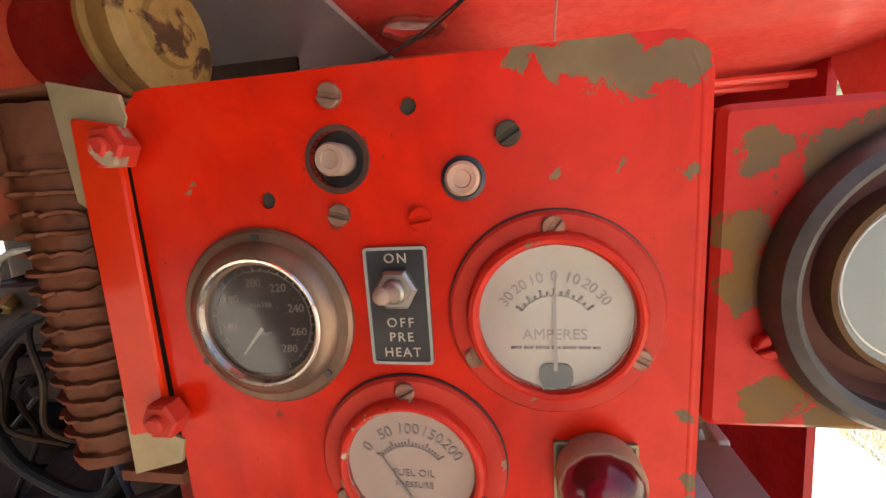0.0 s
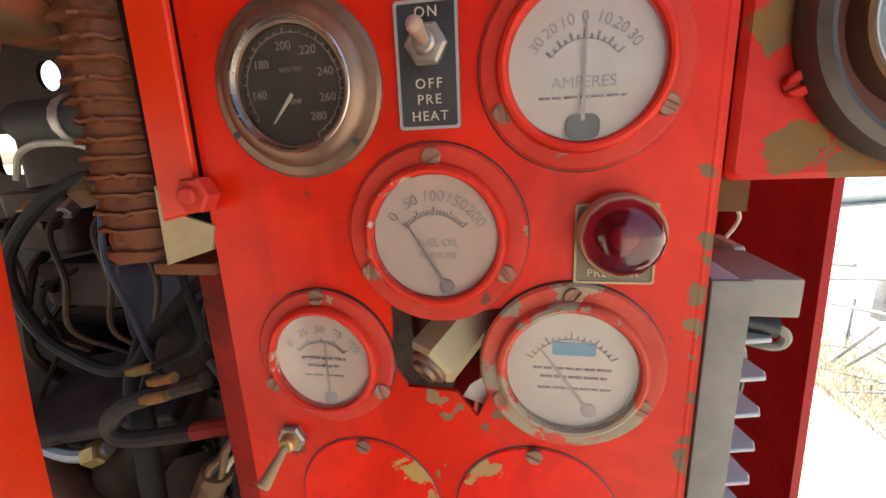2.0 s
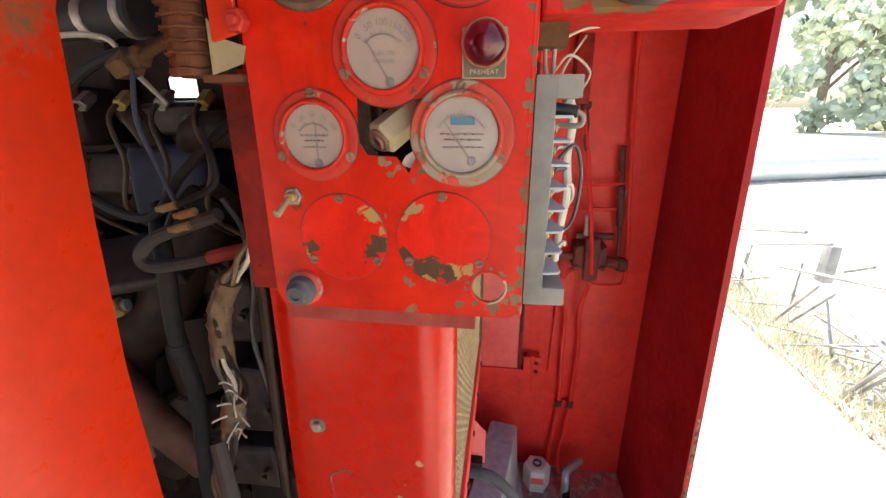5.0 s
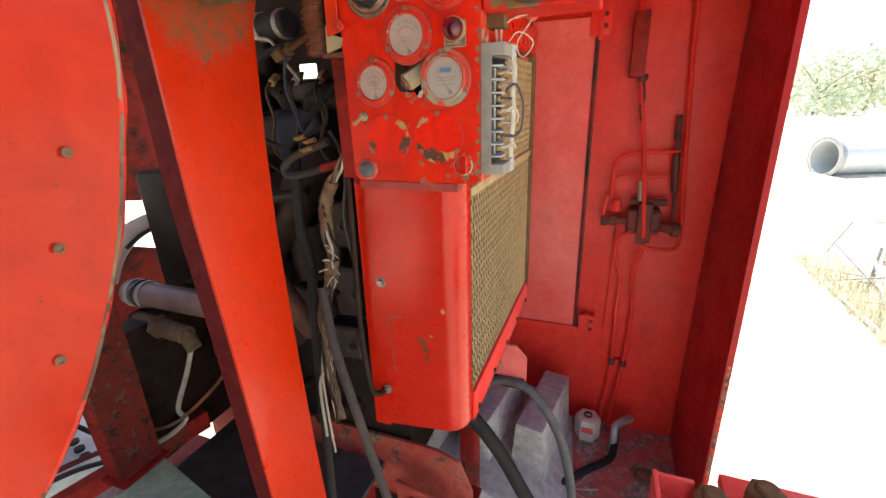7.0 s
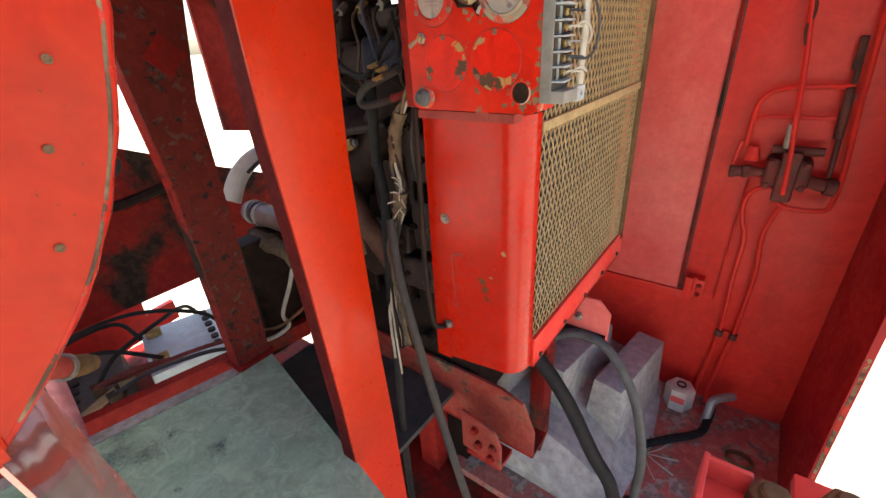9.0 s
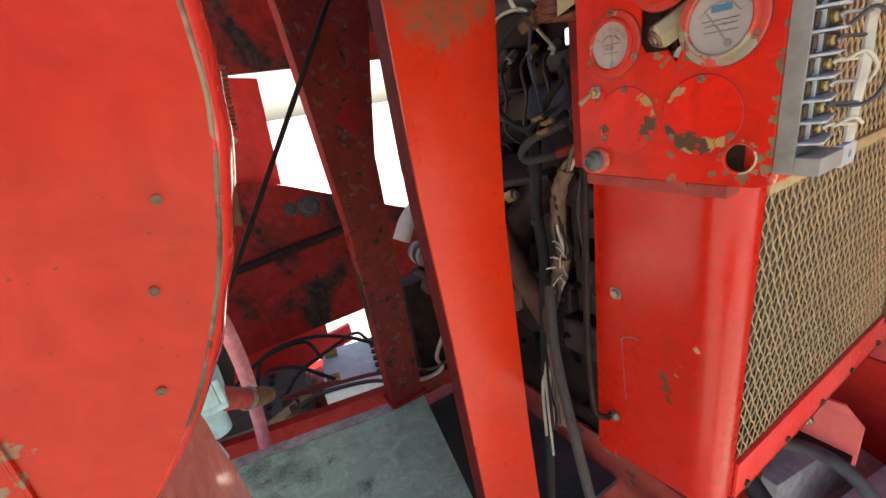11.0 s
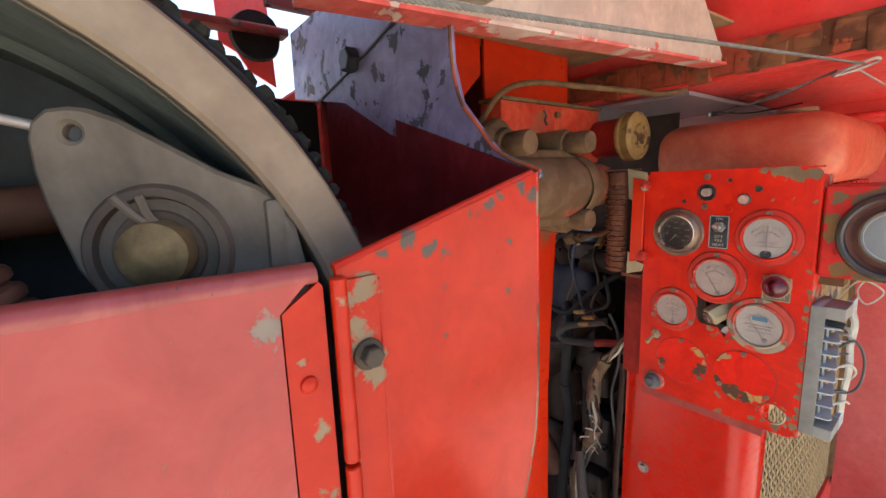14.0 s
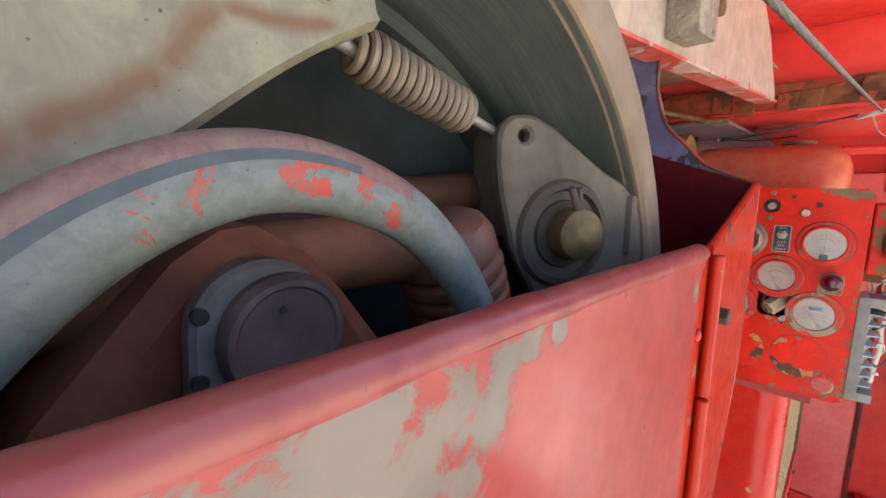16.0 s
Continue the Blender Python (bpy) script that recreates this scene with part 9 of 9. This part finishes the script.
# ---- outside ----
def make_tree(x, y, h, w, seed):
    rg = random.Random(seed)
    t = thing("tree", (x, y, GROUND_Z), "broad green tree in hazy sunlight", "tree", "trees along the field")
    bm = tube([(x, y, GROUND_Z - 0.1), (x + 0.1, y, GROUND_Z + h * 0.25), (x - 0.1, y + 0.1, GROUND_Z + h * 0.55)], 0.03 * h, 8, 4)
    for k in range(6):
        a = rg.uniform(0, 6.28)
        bm = merge(bm, tube([(x, y, GROUND_Z + h * (0.25 + 0.04 * k)), (x + 0.2 * w * math.cos(a), y + 0.2 * w * math.sin(a), GROUND_Z + h * (0.45 + 0.04 * k)), (x + 0.36 * w * math.cos(a), y + 0.36 * w * math.sin(a), GROUND_Z + h * (0.55 + 0.05 * k))], 0.011 * h, 6, 3))
    add("trunk", bm, M_BARK, t)
    bm = bmesh.new()
    cl = [(rg.gauss(0, 0.24) * w, rg.gauss(0, 0.24) * w, h * rg.uniform(0.06, 0.95), rg.uniform(0.10, 0.19) * w) for _ in range(20)]
    for cx, cy, cz, cr in cl:
        for _ in range(85):
            v = Vector((rg.gauss(0, 1), rg.gauss(0, 1), rg.gauss(0, 0.8))).normalized() * cr * rg.uniform(0.55, 1.08)
            c = Vector((x + cx, y + cy, GROUND_Z + cz)) + v
            s = 0.034 * h * rg.uniform(0.6, 1.3)
            q = Euler((rg.uniform(0, 6), rg.uniform(0, 6), rg.uniform(0, 6))).to_matrix()
            bm.faces.new([bm.verts.new(c + q @ Vector((sx * s, sy * s, sz * s * 0.3))) for sx, sy, sz in ((-1, -0.6, 0), (0.1, -0.9, 1), (1, 0.2, 0), (-0.1, 0.9, 1))])
    add("crown", bm, M_LEAF, t, smooth=0)


for k, (x, y, h, w) in enumerate(((17, 48, 5, 10), (23, 54, 5.5, 11), (31.5, 50, 14.5, 11), (39, 50, 14, 13), (48, 40, 9, 13), (22, 60, 6, 12), (44, 58, 12, 13), (58, 28, 8, 12))):
    make_tree(x, y, h, w, 20 + k)


def make_field():
    p = thing("steel_pipe", (10, 14, GROUND_Z), "long grey steel pipe lying on the field", "pipe")
    add("pipe", merge(lathe([(0.5, 0), (0.5, 14), (0.46, 14), (0.46, 0), (0.5, 0)], (6.0, 14.5, GROUND_Z + 0.46), (19.0, 19.6, GROUND_Z + 0.46), 28)), M_PALEPIPE, p)
    add("flange", lathe([(0.48, 0), (0.58, 0), (0.58, 0.12), (0.48, 0.12)], (6.0, 14.5, GROUND_Z + 0.46), (19.0, 19.6, GROUND_Z + 0.46), 28), M_GALV, p)
    t = thing("pipe_truss", (3.4, 4.5, GROUND_Z), "collapsed galvanised irrigation truss lying in dry grass", "truss")
    a0, a1 = Vector((2.96, 6.12, GROUND_Z)), Vector((2.94, 2.42, GROUND_Z))
    for q0, q1, r in (((3.87, 6.84, -0.42), (3.86, 5.31, -0.04), 0.026), ((3.56, 5.65, -0.32), (3.55, 4.43, 0.07), 0.018), ((3.47, 6.94, -0.96), (3.47, 6.48, -0.35), 0.014), ((3.46, 5.0, -0.40), (3.45, 3.0, 0.06), 0.020),
                      ((3.25, 4.59, -1.0), (3.25, 4.02, -0.25), 0.016), ((3.35, 4.50, -0.96), (3.35, 3.93, -0.29), 0.016), ((3.35, 4.02, -0.38), (3.35, 3.71, -0.96), 0.014), ((3.45, 4.01, -0.38), (3.45, 3.1, -0.68), 0.015),
                      ((3.09, 3.20, -0.96), (3.09, 2.60, 0.1), 0.020), ((3.14, 3.20, -0.96), (3.14, 2.70, -0.2), 0.017), ((3.35, 3.78, -0.85), (3.34, 3.05, -0.57), 0.012), ((3.85, 4.56, -0.28), (3.85, 4.23, -0.1), 0.018), ((3.46, 5.70, -0.96), (3.46, 5.69, -0.45), 0.020)):
        add("bar", rod(q0, q1, r, seg=8), M_TRUSS, t)
    rb = random.Random(31)
    for k in range(16):
        q = Vector((rb.uniform(3.05, 3.8), rb.uniform(2.5, 6.4), rb.uniform(-0.9, -0.35)))
        add("bar", rod(q, (q.x + rb.uniform(-0.2, 0.5), q.y + rb.uniform(-0.9, 0.9), GROUND_Z - 0.01), rb.uniform(0.009, 0.018), seg=6), M_TRUSS, t)
    add("hub", wobble(box(3.70, 3.82, 4.62, 4.76, -0.46, -0.02, 0.02), 0.01, 6), M_TRUSS, t)
    add("ground_chord", rod((2.98, 6.3, GROUND_Z + 0.01), (2.96, 2.0, GROUND_Z + 0.02), 0.03, seg=10), M_TRUSS, t)
    for k in range(7):
        y = 6.2 - 0.55 * k
        add("brace", rod((2.98, y, GROUND_Z + 0.02), (3.45 + 0.05 * (k % 3), y - 0.5, GROUND_Z + (0.10, 0.35, 0.2)[k % 3]), 0.011, seg=6), M_TRUSS, t)
    rg = random.Random(8)
    bm = bmesh.new()
    for _ in range(5500):
        f = rg.random()
        if rg.random() < 0.75:
            c = a0.lerp(a1, f * 1.15 - 0.1) + Vector((abs(rg.gauss(0.0, 0.55)) - 0.06, rg.gauss(0, 0.3), 0))
        else:
            c = Vector((rg.uniform(2.5, 20), rg.uniform(7, 30), 0))
        h = rg.uniform(0.08, 0.30)
        a = rg.uniform(0, 6.28)
        b = Vector((math.cos(a), math.sin(a), 0)) * 0.006
        z = GROUND_Z - 0.01
        lean = Vector((rg.gauss(0, 0.4), rg.gauss(0, 0.4), 0)) * h
        bm.faces.new([bm.verts.new(q) for q in ((c.x - b.x, c.y - b.y, z), (c.x + b.x, c.y + b.y, z), (c.x + lean.x, c.y + lean.y, z + h))])
    tagged(part("dry_grass", bm, M_GRASS, smooth=0), "tufts of dry yellowish grass round the truss", "grass", kind="stuff")


make_field()
